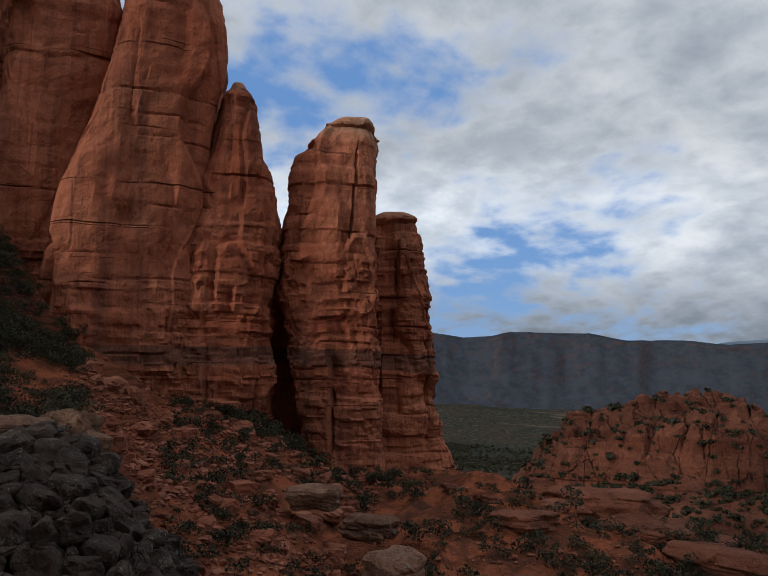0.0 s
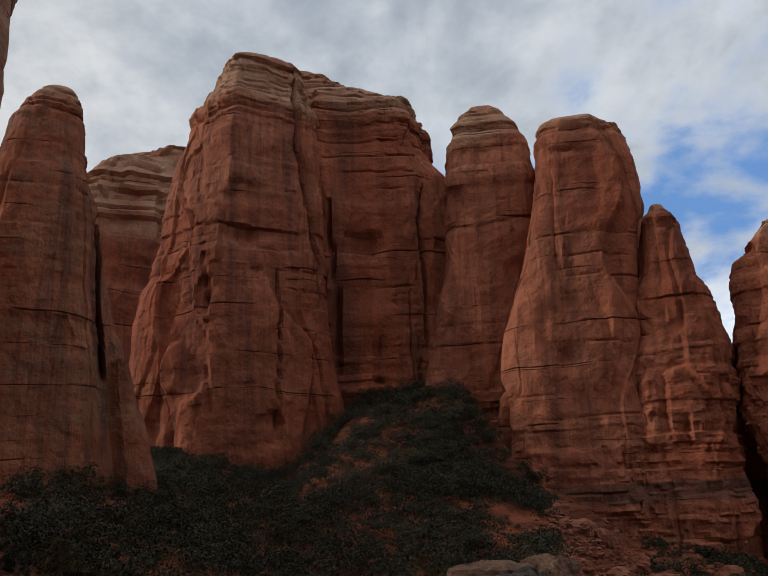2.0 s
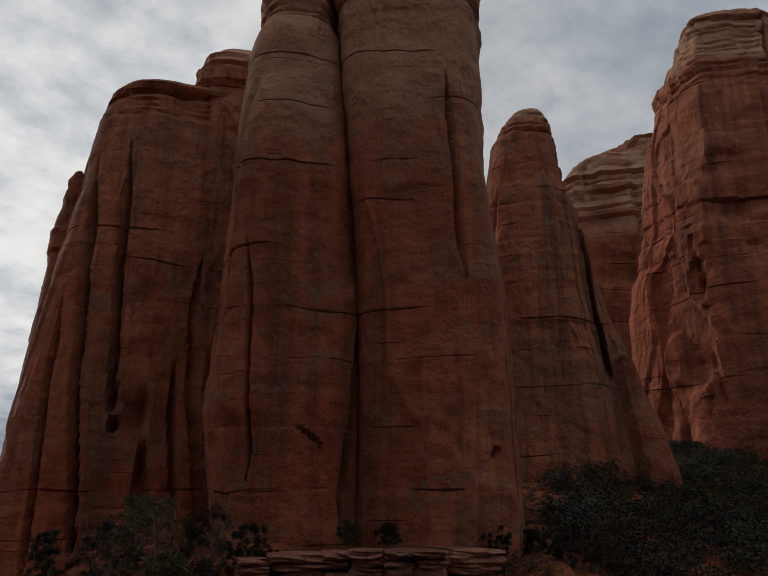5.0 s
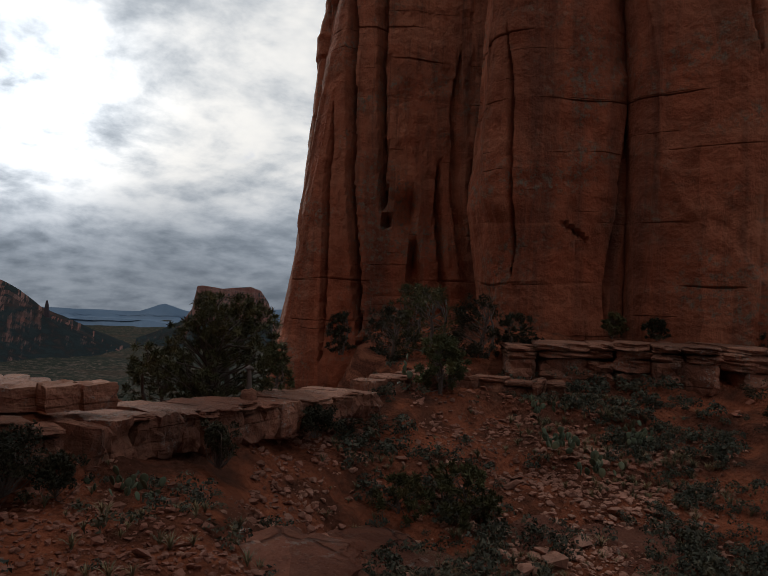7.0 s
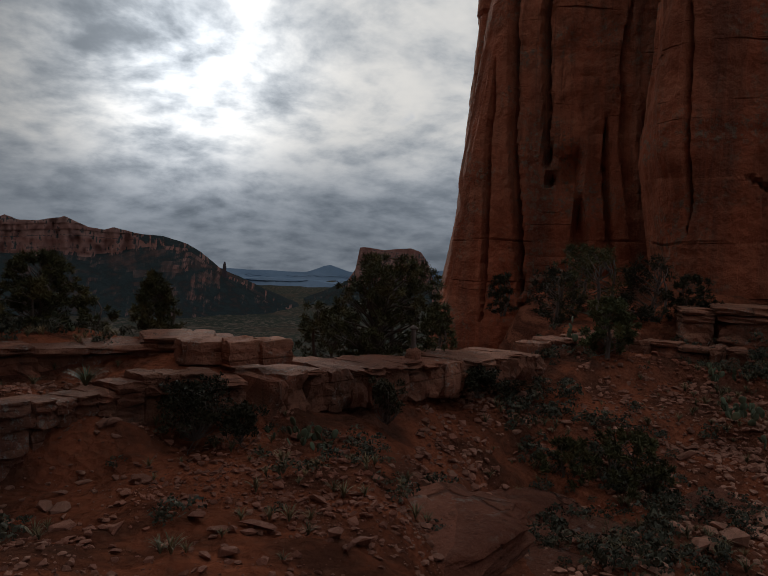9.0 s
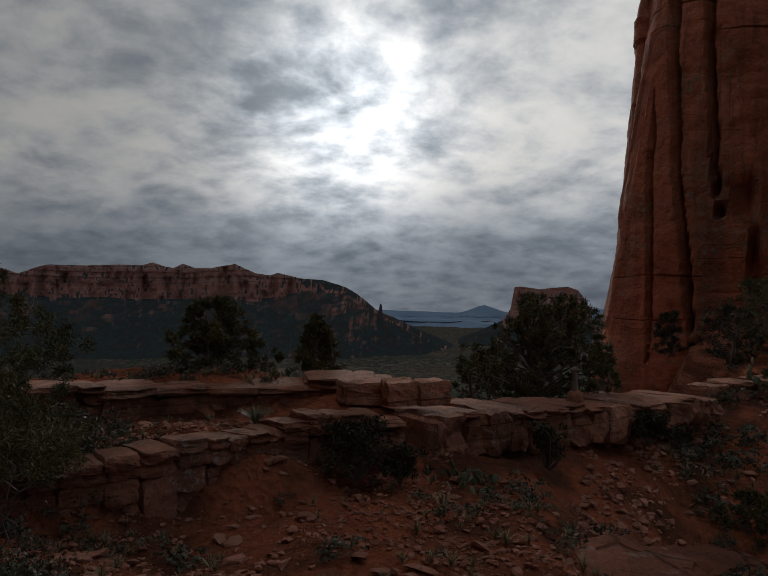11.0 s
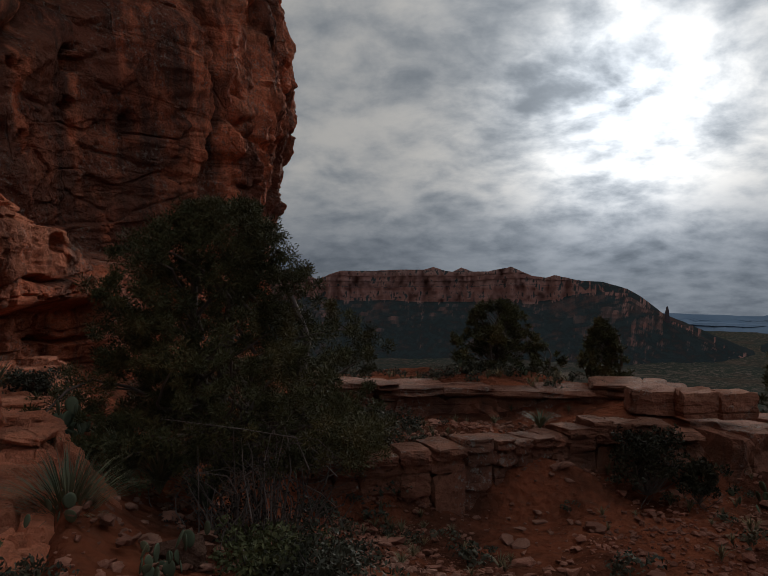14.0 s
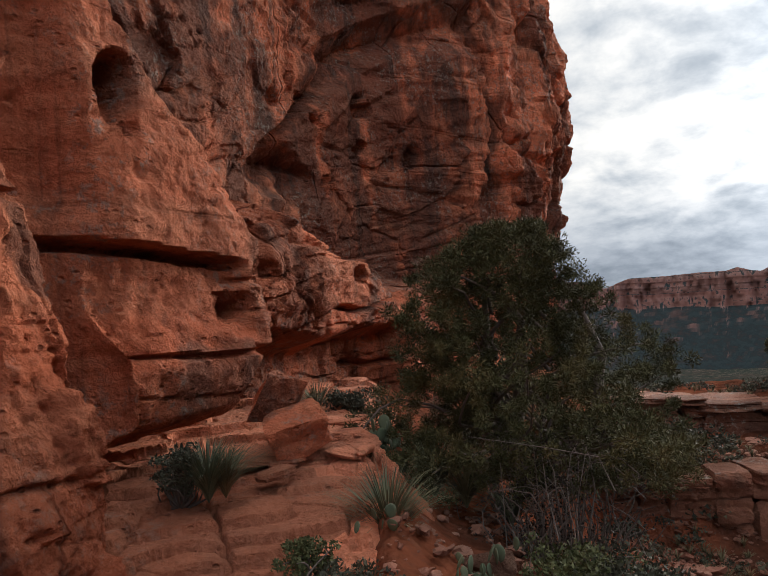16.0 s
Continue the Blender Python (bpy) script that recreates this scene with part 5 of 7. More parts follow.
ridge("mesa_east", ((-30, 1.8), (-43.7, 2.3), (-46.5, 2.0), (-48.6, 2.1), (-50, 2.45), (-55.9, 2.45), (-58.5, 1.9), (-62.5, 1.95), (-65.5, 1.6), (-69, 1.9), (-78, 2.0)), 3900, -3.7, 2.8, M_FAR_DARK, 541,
      label="wide dark wooded mesa on the horizon, blue haze in its colour", na=300, back=500, rough=0.4, flute=0.5)


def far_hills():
    m, g, b, p = material("haze_tinted_hills")
    # blue base colour paints the haze of distance onto these hills
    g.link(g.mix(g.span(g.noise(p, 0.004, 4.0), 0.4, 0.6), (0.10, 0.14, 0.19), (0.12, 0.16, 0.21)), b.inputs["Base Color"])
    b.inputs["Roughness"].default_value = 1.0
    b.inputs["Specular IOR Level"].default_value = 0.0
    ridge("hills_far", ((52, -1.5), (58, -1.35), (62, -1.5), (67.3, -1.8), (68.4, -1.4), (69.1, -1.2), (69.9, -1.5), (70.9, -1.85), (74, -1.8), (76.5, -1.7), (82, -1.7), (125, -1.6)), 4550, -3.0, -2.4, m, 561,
          label="hills on the far horizon, blue haze in their colour", na=160, back=200, rough=0.15, flute=0.3)
    ridge("hills_middle", ((66, -3.0), (70, -2.55), (74, -2.35), (78, -2.6), (86, -2.8)), 3600, -4.2, -3.4, m, 571, label="low wooded ridge in the valley, haze in its colour", na=160, back=500, rough=0.3, flute=0.3)
    ridge("hills_east", ((-25, 1.2), (-60, 1.0), (-66, 1.9), (-72, 2.3), (-80, 2.0)), 4600, -2.0, 0.0, m, 581, label="ridge behind the mesa, haze in its colour", na=120, back=100, rough=0.2, flute=0.3)


far_hills()
CREST = ((-86, -4.5), (-80, -2.6), (-74, -2.4), (-70, -3.2), (-68.1, -3.3), (-67.1, -2.5), (-64.8, -1.9), (-63.1, -1.7), (-60.6, -2.2), (-58.1, -2.8), (-55.9, -3.5), (-54.2, -3.8), (-53.4, -5.2), (-52.4, -6.1), (-50, -9.0))


def hill_height(x, y):
    """The red hill across the side canyon."""
    x, y = np.asarray(x, float), np.asarray(y, float)
    az, r = np.degrees(np.arctan2(y, x)), np.hypot(x, y)
    ca, ce = np.array(CREST, float).T
    w = 5.0 * fbm(x * 0.03, y * 0.03, 0, 3, 0.5, 41)
    top = 400 * np.tan(np.radians(np.interp(az, ca, ce, left=-12, right=-12)))
    base = ground_height(x, y) - EYE - 6
    front = step(r + 1.6 * w, 300, 356) * 0.48 + 0.34 * step(r + w, 357, 374) + 0.18 * step(r + w, 374, 402)
    f = front * step(r, 470, 405)
    h = base + (np.maximum(top, base) - base) * f
    rock = step(f, 0.46, 0.60)
    lev = h / 3.4 + 0.5 * fbm(x * 0.04, y * 0.04, 0, 3, 0.5, 42)
    h = h + rock * 2.6 * (np.floor(lev) + step(lev - np.floor(lev), 0.45, 0.85) - lev)
    c1, c2, tone = cells(x * 0.085, y * 0.085, 0, 43)
    k1, k2, tone2 = cells(x * 0.24, y * 0.24, 0, 45)
    h = h + rock * (5.5 * (tone - 0.6) * step(c2 - c1, 0.0, 0.3) - 3.5 * np.clip(1 - (c2 - c1) / 0.10, 0, 1) + 2.2 * (tone2 - 0.5) * step(k2 - k1, 0.0, 0.2))
    return EYE + h + 0.8 * fbm(x * 0.2, y * 0.2, 0, 3, 0.5, 46)


def red_hill():
    az, r = np.meshgrid(np.linspace(-86.0, -50.0, 330), np.concatenate([np.linspace(296, 352, 28)[:-1], np.linspace(352, 412, 80)[:-1], np.linspace(412, 476, 16)]))
    x, y = r * np.cos(np.radians(az)), r * np.sin(np.radians(az))
    verts = np.stack([x, y, hill_height(x, y)], -1).reshape(-1, 3)
    ob = new("rock_hill", crisp(mesh_of("rock_hill", verts, grid_faces(r.shape[0], r.shape[1]), M_HILL)))
    tagged(ob, "rounded hill of layered red rock dotted with trees", "rock hill", kind="structure")


M_HILL = rock_material("hill_rock", (0.135, 0.042, 0.023), (0.23, 0.088, 0.054), (0.085, 0.040, 0.028), 0.22, 0.5, 0.5)
red_hill()
chimney = butte("rock_spire", polar(77.1, 2290, -110), "tiny chimney of red rock at the mesa's end", "rock spire")
column("pinnacle", ((-3.4, 77.5, 76.75), (-2.4, 77.35, 76.85), (-1.9, 77.25, 76.95), (-1.4, 77.2, 77.0), (-1.15, 77.15, 77.05)), 2285, 9.0, chimney, M_FAR_DARK, 2.4, 29, 60, 60, 0.5, 1.0, 1.0)
# ------------------------------------------------------------------ stones
rng = np.random.default_rng(7)


def stone_mesh(name, seed, mat, flat=1.0, jag=14):
    """An angular stone, about one metre across."""
    r = np.random.default_rng(seed)
    bm = bmesh.new()
    for _ in range(jag):
        v = r.normal(size=3)
        v /= np.linalg.norm(v)
        bm.verts.new(v * 0.5 * (0.78 + 0.22 * r.random()) * np.array((1.0, 0.8, flat)))
    out = bmesh.ops.convex_hull(bm, input=bm.verts)
    bmesh.ops.delete(bm, geom=[g for g in out["geom_interior"] if isinstance(g, bmesh.types.BMVert)], context="VERTS")
    me = bpy.data.meshes.new(name)
    bmesh.ops.recalc_face_normals(bm, faces=bm.faces)
    bm.to_mesh(me)
    bm.free()
    me.materials.append(mat)
    return me


def arrays(me):
    me.calc_loop_triangles()
    v = np.array([x.co for x in me.vertices])
    t = np.array([x.vertices for x in me.loop_triangles])
    return v, t


def join_copies(name, sources, places, mat, label, category, kind="stuff", smooth=False):
    """Many copies baked into one mesh. places: x, y, z, size, turn, tilt, which."""
    vs, fs, base = [], [], 0
    for x, y, z, size, turn, tilt, which in places:
        v, f = sources[int(which)]
        c, s = math.cos(turn), math.sin(turn)
        ct, stt = math.cos(tilt), math.sin(tilt)
        vx, vy, vz = v[:, 0] * size, v[:, 1] * size * ct - v[:, 2] * size * stt, v[:, 1] * size * stt + v[:, 2] * size * ct
        vs.append(np.stack([x + c * vx - s * vy, y + s * vx + c * vy, z + vz], -1))
        fs.append(f + base)
        base += len(v)
    me = mesh_of(name, np.vstack(vs), np.vstack(fs), mat, smooth)
    return tagged(new(name, me), label, category, kind=kind)


STONES = [stone_mesh("stone", 600 + i, M_RUBBLE, (0.45, 0.6, 0.35, 0.7)[i % 4], 12 + i % 5) for i in range(10)]
STONE_ARRAYS = [arrays(me) for me in STONES]


def scatter(count, az_lo, az_hi, r_lo, r_hi, size_lo, size_hi, power=2.2, clump=None, sources=10):
    az = rng.uniform(az_lo, az_hi, count * 3)
    r = np.sqrt(rng.uniform(r_lo ** 2, r_hi ** 2, count * 3))
    x, y = r * np.cos(np.radians(az)), r * np.sin(np.radians(az))
    if clump is not None:
        keep = vnoise(x * clump, y * clump, 0, 77) + 0.35 * rng.normal(size=len(x)) > 0.05
        x, y = x[keep], y[keep]
    x, y = x[:count], y[:count]
    z = ground_height(x, y)
    size = size_lo + (size_hi - size_lo) * rng.random(len(x)) ** power
    return np.stack([x, y, z + size * 0.10, size, rng.uniform(0, 6.28, len(x)), rng.normal(0, 0.3, len(x)), rng.integers(0, sources, len(x))], -1)


pebbles = np.vstack([
    scatter(6500, 60, 103, 8, 18.5, 0.03, 0.22, 3.0, 0.45),
    scatter(6000, 28, 62, 13, 36, 0.05, 0.46, 3.0, 0.28),
    scatter(500, 105, 121, 4.5, 9, 0.04, 0.22, 2.5),
    scatter(9000, -40, -17, 34, 96, 0.18, 1.1, 3.0, 0.07),
    scatter(3000, -70, -40, 34, 100, 0.15, 1.0, 3.2, 0.06),
    scatter(2600, 26, 50, 17, 34, 0.05, 0.40, 3.0),
    scatter(500, 10, 30, 26, 60, 0.1, 0.6, 3.0, 0.12)])
far_off = np.hypot(pebbles[:, 0], pebbles[:, 1]) > 33.5
join_copies("loose_stones", STONE_ARRAYS, pebbles[~far_off], M_RUBBLE, "scattered broken pale red stones on bare earth", "stones")
join_copies("loose_stones", STONE_ARRAYS, pebbles[far_off], M_CHUTE, "red rubble filling the chute below the towers", "stones")


def rocks(name, label, category, group, places, meshes, sink=0.18):
    for x, y, size, sx, sz, turn, which in places:
        ob = new(name, meshes[int(which) % len(meshes)])
        ob.matrix_basis = Matrix.LocRotScale((x, y, ground_at(x, y) + size * sz * (0.5 - sink) * 0.6), Euler((rng.normal(0, 0.15), rng.normal(0, 0.15), turn)), (size * sx, size, size * sz))
        tagged(ob, label, category, group=group)


def random_rocks(count, az_lo, az_hi, r_lo, r_hi, lo, hi, power=1.5):
    out = []
    for _ in range(count):
        a, r = radians(rng.uniform(az_lo, az_hi)), math.sqrt(rng.uniform(r_lo ** 2, r_hi ** 2))
        out.append((r * math.cos(a), r * math.sin(a), lo + (hi - lo) * rng.random() ** power, rng.uniform(0.9, 1.5), rng.uniform(0.6, 1.0), rng.uniform(0, 6.28), rng.integers(0, 10)))
    return out


rocks("stone", "angular broken stone lying on the red slope", "stone", "stones in the bowl", random_rocks(170, 60, 100, 10, 18, 0.18, 0.5, 2.5) + random_rocks(110, 30, 60, 15, 33, 0.25, 0.9, 2.2), STONES)


def boulder_mesh(name, seed, mat, cuts=8, power=5.0):
    """A weathered boulder, about one metre across: a rounded block with broken faces and pits."""
    bm = bmesh.new()
    bmesh.ops.create_cube(bm, size=2.0)
    bmesh.ops.subdivide_edges(bm, edges=bm.edges[:], cuts=cuts, use_grid_fill=True)
    co = np.array([v.co for v in bm.verts])
    co = co / (np.abs(co) ** power).sum(1)[:, None] ** (1 / power) * 0.5
    o = seed * 1.37
    n = co / np.linalg.norm(co, axis=1)[:, None]
    c1, c2, tone = cells(co[:, 0] * 2.1 + o, co[:, 1] * 2.1, co[:, 2] * 2.6, seed)
    d = 0.17 * (tone - 0.5) * step(c2 - c1, 0.0, 0.12) + 0.10 * fbm(co[:, 0] * 1.7 + o, co[:, 1] * 1.7, co[:, 2] * 1.7, 4, 0.55, seed)
    lev = co[:, 2] / 0.13 + 0.4 * fbm(co[:, 0] * 2 + o, co[:, 1] * 2, 0, 2, 0.5, seed + 3)
    d = d + 0.04 * (hash3(np.floor(lev), lev * 0, lev * 0, seed) - 0.5)
    co = co + n * d[:, None]
    for v, c in zip(bm.verts, co):
        v.co = c
    me = bpy.data.meshes.new(name)
    bm.to_mesh(me)
    bm.free()
    me.materials.append(mat)
    return me


BOULDERS = [boulder_mesh("boulder", 640 + i, M_BOULDER, 9, (3.0, 5.0, 8.0)[i % 3]) for i in range(6)]
GREYS = [boulder_mesh("grey_boulder", 660 + i, M_GREY, 6, (5.0, 8.0, 10.0)[i % 3]) for i in range(8)]
REDS = [boulder_mesh("boulder", 680 + i, M_CHUTE, 4, (3.0, 6.0, 9.0)[i % 3]) for i in range(6)]
rocks("boulder", "red sandstone boulder in the rubble chute", "boulder", "boulders in the chute", random_rocks(150, -38, -18, 36, 90, 0.6, 2.0, 2.2), REDS)


def grey_heap():
    """Weathered boulders piled against one another below the brush."""
    kept = []
    tries = 4000
    sizes = np.sort(rng.uniform(0.0, 1.0, tries) ** 2.0)[::-1] * 1.2 + 0.5
    a, u = rng.uniform(-26.4, -9.6, tries), rng.random(tries)
    r = 31 + 16 * u
    xs, ys = r * np.cos(np.radians(a)), r * np.sin(np.radians(a))
    zs = ground_height(xs, ys) + 3.4 * np.maximum(0.0, 1 - ((a + 17.8) / 8.6) ** 2) * step(u, 0.0, 0.75) + 0.1
    spot = np.zeros((0, 4))
    for x, y, z, size in zip(xs, ys, zs, sizes):
        if len(spot) >= 520:
            break
        if len(spot) and (((spot[:, :3] - (x, y, z)) ** 2).sum(1) < (0.45 * (size + spot[:, 3])) ** 2).any():
            continue
        spot = np.vstack([spot, (x, y, z, size)])
        ob = new("grey_boulder", GREYS[int(rng.integers(0, len(GREYS)))])
        ob.matrix_basis = Matrix.LocRotScale((x, y, z), Euler((rng.normal(0, 0.4), rng.normal(0, 0.4), rng.uniform(0, 6.28))), (size * rng.uniform(0.85, 1.25), size, size * rng.uniform(0.7, 1.0)))
        tagged(ob, "weathered grey boulder in a heap below the brush", "boulder", group="grey boulder heap")
    # the core that they rest on
    a, u = np.meshgrid(np.linspace(-26, -10, 60), np.linspace(0, 1, 40))
    r = 31.5 + 16.5 * u
    x, y = r * np.cos(np.radians(a)), r * np.sin(np.radians(a))
    pile = 3.4 * np.maximum(0.0, 1 - ((a + 17.8) / 8.6) ** 2) * step(u, 0.0, 0.75) * step(u, 1.0, 0.9) - 0.75
    verts = np.stack([x, y, ground_height(x, y) + pile + 0.25 * vnoise(x * 1.3, y * 1.3, 0, 91)], -1).reshape(-1, 3)
    ob = new("rock_mound", mesh_of("rock_mound", verts, grid_faces(40, 60), M_GREY))
    tagged(ob, "dark packed rubble under the grey boulder heap", "rock mound")


grey_heap()
# ------------------------------------------------------------------ the broken rim of the saddle


BLOCKS = [block_mesh(700 + i, None, 5, 1.0, 0.04) for i in range(16)]
FALLEN = [block_mesh(730 + i, M_WALL, 5, 1.1, 0.14) for i in range(6)]


def rim(name, line, top, bottom, label, widths=(0.5, 1.3), depth=(0.9, 1.8), courses=(1, 3), cap_over=0.0):
    """Blocks of bedrock along a line of (heading, distance), in one to three courses."""
    st = np.array(line, float)
    xy = np.stack([st[:, 1] * np.cos(np.radians(st[:, 0])), st[:, 1] * np.sin(np.radians(st[:, 0]))], -1)
    seg = np.concatenate([[0], np.cumsum(np.hypot(*np.diff(xy, axis=0).T))])
    parent = empty(name, (*xy[len(xy) // 2], EYE + bottom[0]))
    tagged(parent, label, "rock ledge", kind="structure")
    s = 0.0
    while s < seg[-1]:
        w = rng.uniform(*widths)
        m = s + w / 2
        f = m / seg[-1]
        x, y = np.interp(m, seg, xy[:, 0]), np.interp(m, seg, xy[:, 1])
        x2, y2 = np.interp(m + 0.3, seg, xy[:, 0]), np.interp(m + 0.3, seg, xy[:, 1])
        x1, y1 = np.interp(m - 0.3, seg, xy[:, 0]), np.interp(m - 0.3, seg, xy[:, 1])
        turn = math.atan2(y2 - y1, x2 - x1)
        hi = np.interp(f, np.linspace(0, 1, len(top)), top) + rng.normal(0, 0.035)
        lo = np.interp(f, np.linspace(0, 1, len(bottom)), bottom) - 0.35
        away = np.array((x, y)) / math.hypot(x, y)
        n = int(rng.integers(courses[0], courses[1] + 1))
        # beds run through from block to block
        cuts = np.array([0.42, 0.68, 0.85])[3 - (n - 1):] + rng.normal(0, 0.012, n - 1) if n > 1 else np.array([])
        zs = np.concatenate([[lo], lo + (hi - lo) * cuts, [hi]])
        jut = 0.16 * vnoise(m * 0.55, 0, 0, 17 + len(line))
        for i in range(n):
            z0, z1 = zs[i], zs[i + 1]
            dp = rng.uniform(*depth)
            push = dp / 2 + jut + rng.uniform(0.0, 0.16) + 0.10 * (n - 1 - i) * (cap_over <= 0) - (cap_over if i == n - 1 else 0)
            ob = part("block", BLOCKS[int(rng.integers(0, len(BLOCKS)))], parent)
            ob.matrix_basis = Matrix.LocRotScale((x + away[0] * push, y + away[1] * push, EYE + (z0 + z1) / 2 - 0.03 * (z1 - z0)), Euler((rng.normal(0, 0.015), rng.normal(0, 0.015), turn + rng.normal(0, 0.025))),
                                                 (w * rng.uniform(1.03, 1.10), dp, (z1 - z0) * 1.04))
        s += w * rng.uniform(0.92, 1.02)
    return parent


rim("rim_ledge", ((104, 18.6), (98, 19.2), (91, 19.6), (85, 19.8), (81, 19.9), (77.2, 19.9)), (-2.18, -2.38, -2.57, -2.6, -2.46, -2.42), (-3.0, -3.3, -3.55, -3.45, -3.25, -3.1), "upper tier of cracked red sandstone blocks along the rim", (0.6, 1.6), (1.4, 2.4), (2, 3), 0.18)
rim("rim_ledge", ((105, 14.2), (100, 14.3), (95, 14.6), (91, 15.2), (86, 16.3), (82, 17.0), (78.5, 17.3)), (-3.3, -3.1, -3.04, -3.02, -3.1, -2.92, -2.9), (-3.9, -4.2, -4.4, -4.4, -4.3, -4.1, -4.0), "lower tier of pale fractured sandstone blocks", (0.28, 0.8), (0.7, 1.1), (3, 4))
rim("rim_ledge", ((79, 17.0), (76, 17.2), (72.5, 18.6), (67, 20.4), (62, 22.5), (58, 25), (55, 28)), (-3.05, -3.08, -3.25, -3.36, -3.46, -3.62, -3.75), (-3.8, -3.9, -4.0, -4.1, -4.15, -4.2, -4.3), "straight red sandstone kerb of squared blocks", (0.5, 1.2), (2.0, 2.8), (1, 2))
rim("rim_ledge", ((54, 31), (50, 33), (47, 35)), (-3.55, -3.6, -3.4), (-4.3, -4.6, -4.4), "short broken ledge among shrubs", (0.5, 1.2), (1.2, 2.0), (1, 2))
rim("rim_ledge", ((43, 37), (38, 37.5), (33, 37.6), (28, 38), (25.5, 39.5)), (-2.3, -2.1, -2.02, -1.97, -1.9), (-3.9, -4.1, -4.1, -3.9, -3.6), "layered sandstone ledge at the foot of the tower", (1.0, 2.8), (3.0, 4.5), (3, 4), 0.08)
rim("rim_ledge", ((46, 35.5), (42, 34.6), (39, 34.6)), (-3.7, -3.8, -3.8), (-4.6, -4.8, -4.9), "half buried dark sandstone ledge on the slope", (0.6, 1.4), (1.2, 2.0), (1, 2))
# ------------------------------------------------------------------ plants


def spray(centers, radii, per, leaf, r, long=1.8, squash=0.8, hollow=0.45, three=False, radial=0.9):
    """Many small leaves in clumps. Returns corners and faces of quads."""
    centers, radii = np.asarray(centers, float), np.asarray(radii, float)
    k = len(centers)
    v = r.normal(size=(k, per, 3))
    v /= np.linalg.norm(v, axis=2)[..., None]
    rad = (hollow + (1 - hollow) * r.random((k, per))) * radii[:, None]
    p = centers[:, None] + v * rad[..., None] * np.array((1, 1, squash))
    p = p.reshape(-1, 3)
    n = len(p)
    a = r.normal(size=(n, 3)) + v.reshape(-1, 3) * radial + np.array((0, 0, 0.35))
    a /= np.linalg.norm(a, axis=1)[:, None]
    b = np.cross(a, r.normal(size=(n, 3)))
    b /= np.linalg.norm(b, axis=1)[:, None] + 1e-9
    s = leaf * (0.6 + 0.8 * r.random(n))[:, None]
    a, b = a * s * long * 0.5, b * s * 0.5
    if three:
        return np.stack([p - a * 0.6 + b, p + a, p - a * 0.6 - b], 1).reshape(-1, 3), np.arange(n * 3).reshape(-1, 3)
    verts = np.stack([p - a, p + b * 0.8, p + a, p - b * 0.8], 1).reshape(-1, 3)
    return verts, np.arange(n * 4).reshape(-1, 4)


def tube(points, radii, sides=7):
    pts, rad = np.asarray(points, float), np.asarray(radii, float)
    d = np.gradient(pts, axis=0)
    d /= np.linalg.norm(d, axis=1)[:, None] + 1e-9
    ref = np.where(np.abs(d[:, 2:3]) > 0.9, np.array([[1.0, 0, 0]]), np.array([[0, 0, 1.0]]))
    u = np.cross(d, ref)
    u /= np.linalg.norm(u, axis=1)[:, None]
    w = np.cross(d, u)
    ang = np.linspace(0, 2 * math.pi, sides, endpoint=False)
    ring = pts[:, None] + rad[:, None, None] * (u[:, None] * np.cos(ang)[None, :, None] + w[:, None] * np.sin(ang)[None, :, None])
    return ring.reshape(-1, 3), grid_faces(len(pts), sides, wrap=True)


def merge(pieces):
    vs, fs, base = [], [], 0
    for v, f in pieces:
        vs.append(v)
        fs.append(np.asarray(f) + base)
        base += len(v)
    return np.vstack(vs), np.vstack(fs)


def limb(start, end, r0, r1, r, bend=0.15, n=7):
    start, end = np.asarray(start, float), np.asarray(end, float)
    t = np.linspace(0, 1, n)[:, None]
    side = r.normal(size=3) * bend * np.linalg.norm(end - start)
    pts = start + (end - start) * t + side * np.sin(t * math.pi) + r.normal(0, 0.02, (n, 3)) * np.linalg.norm(end - start) * t
    return tube(pts, r0 + (r1 - r0) * t[:, 0], 6)


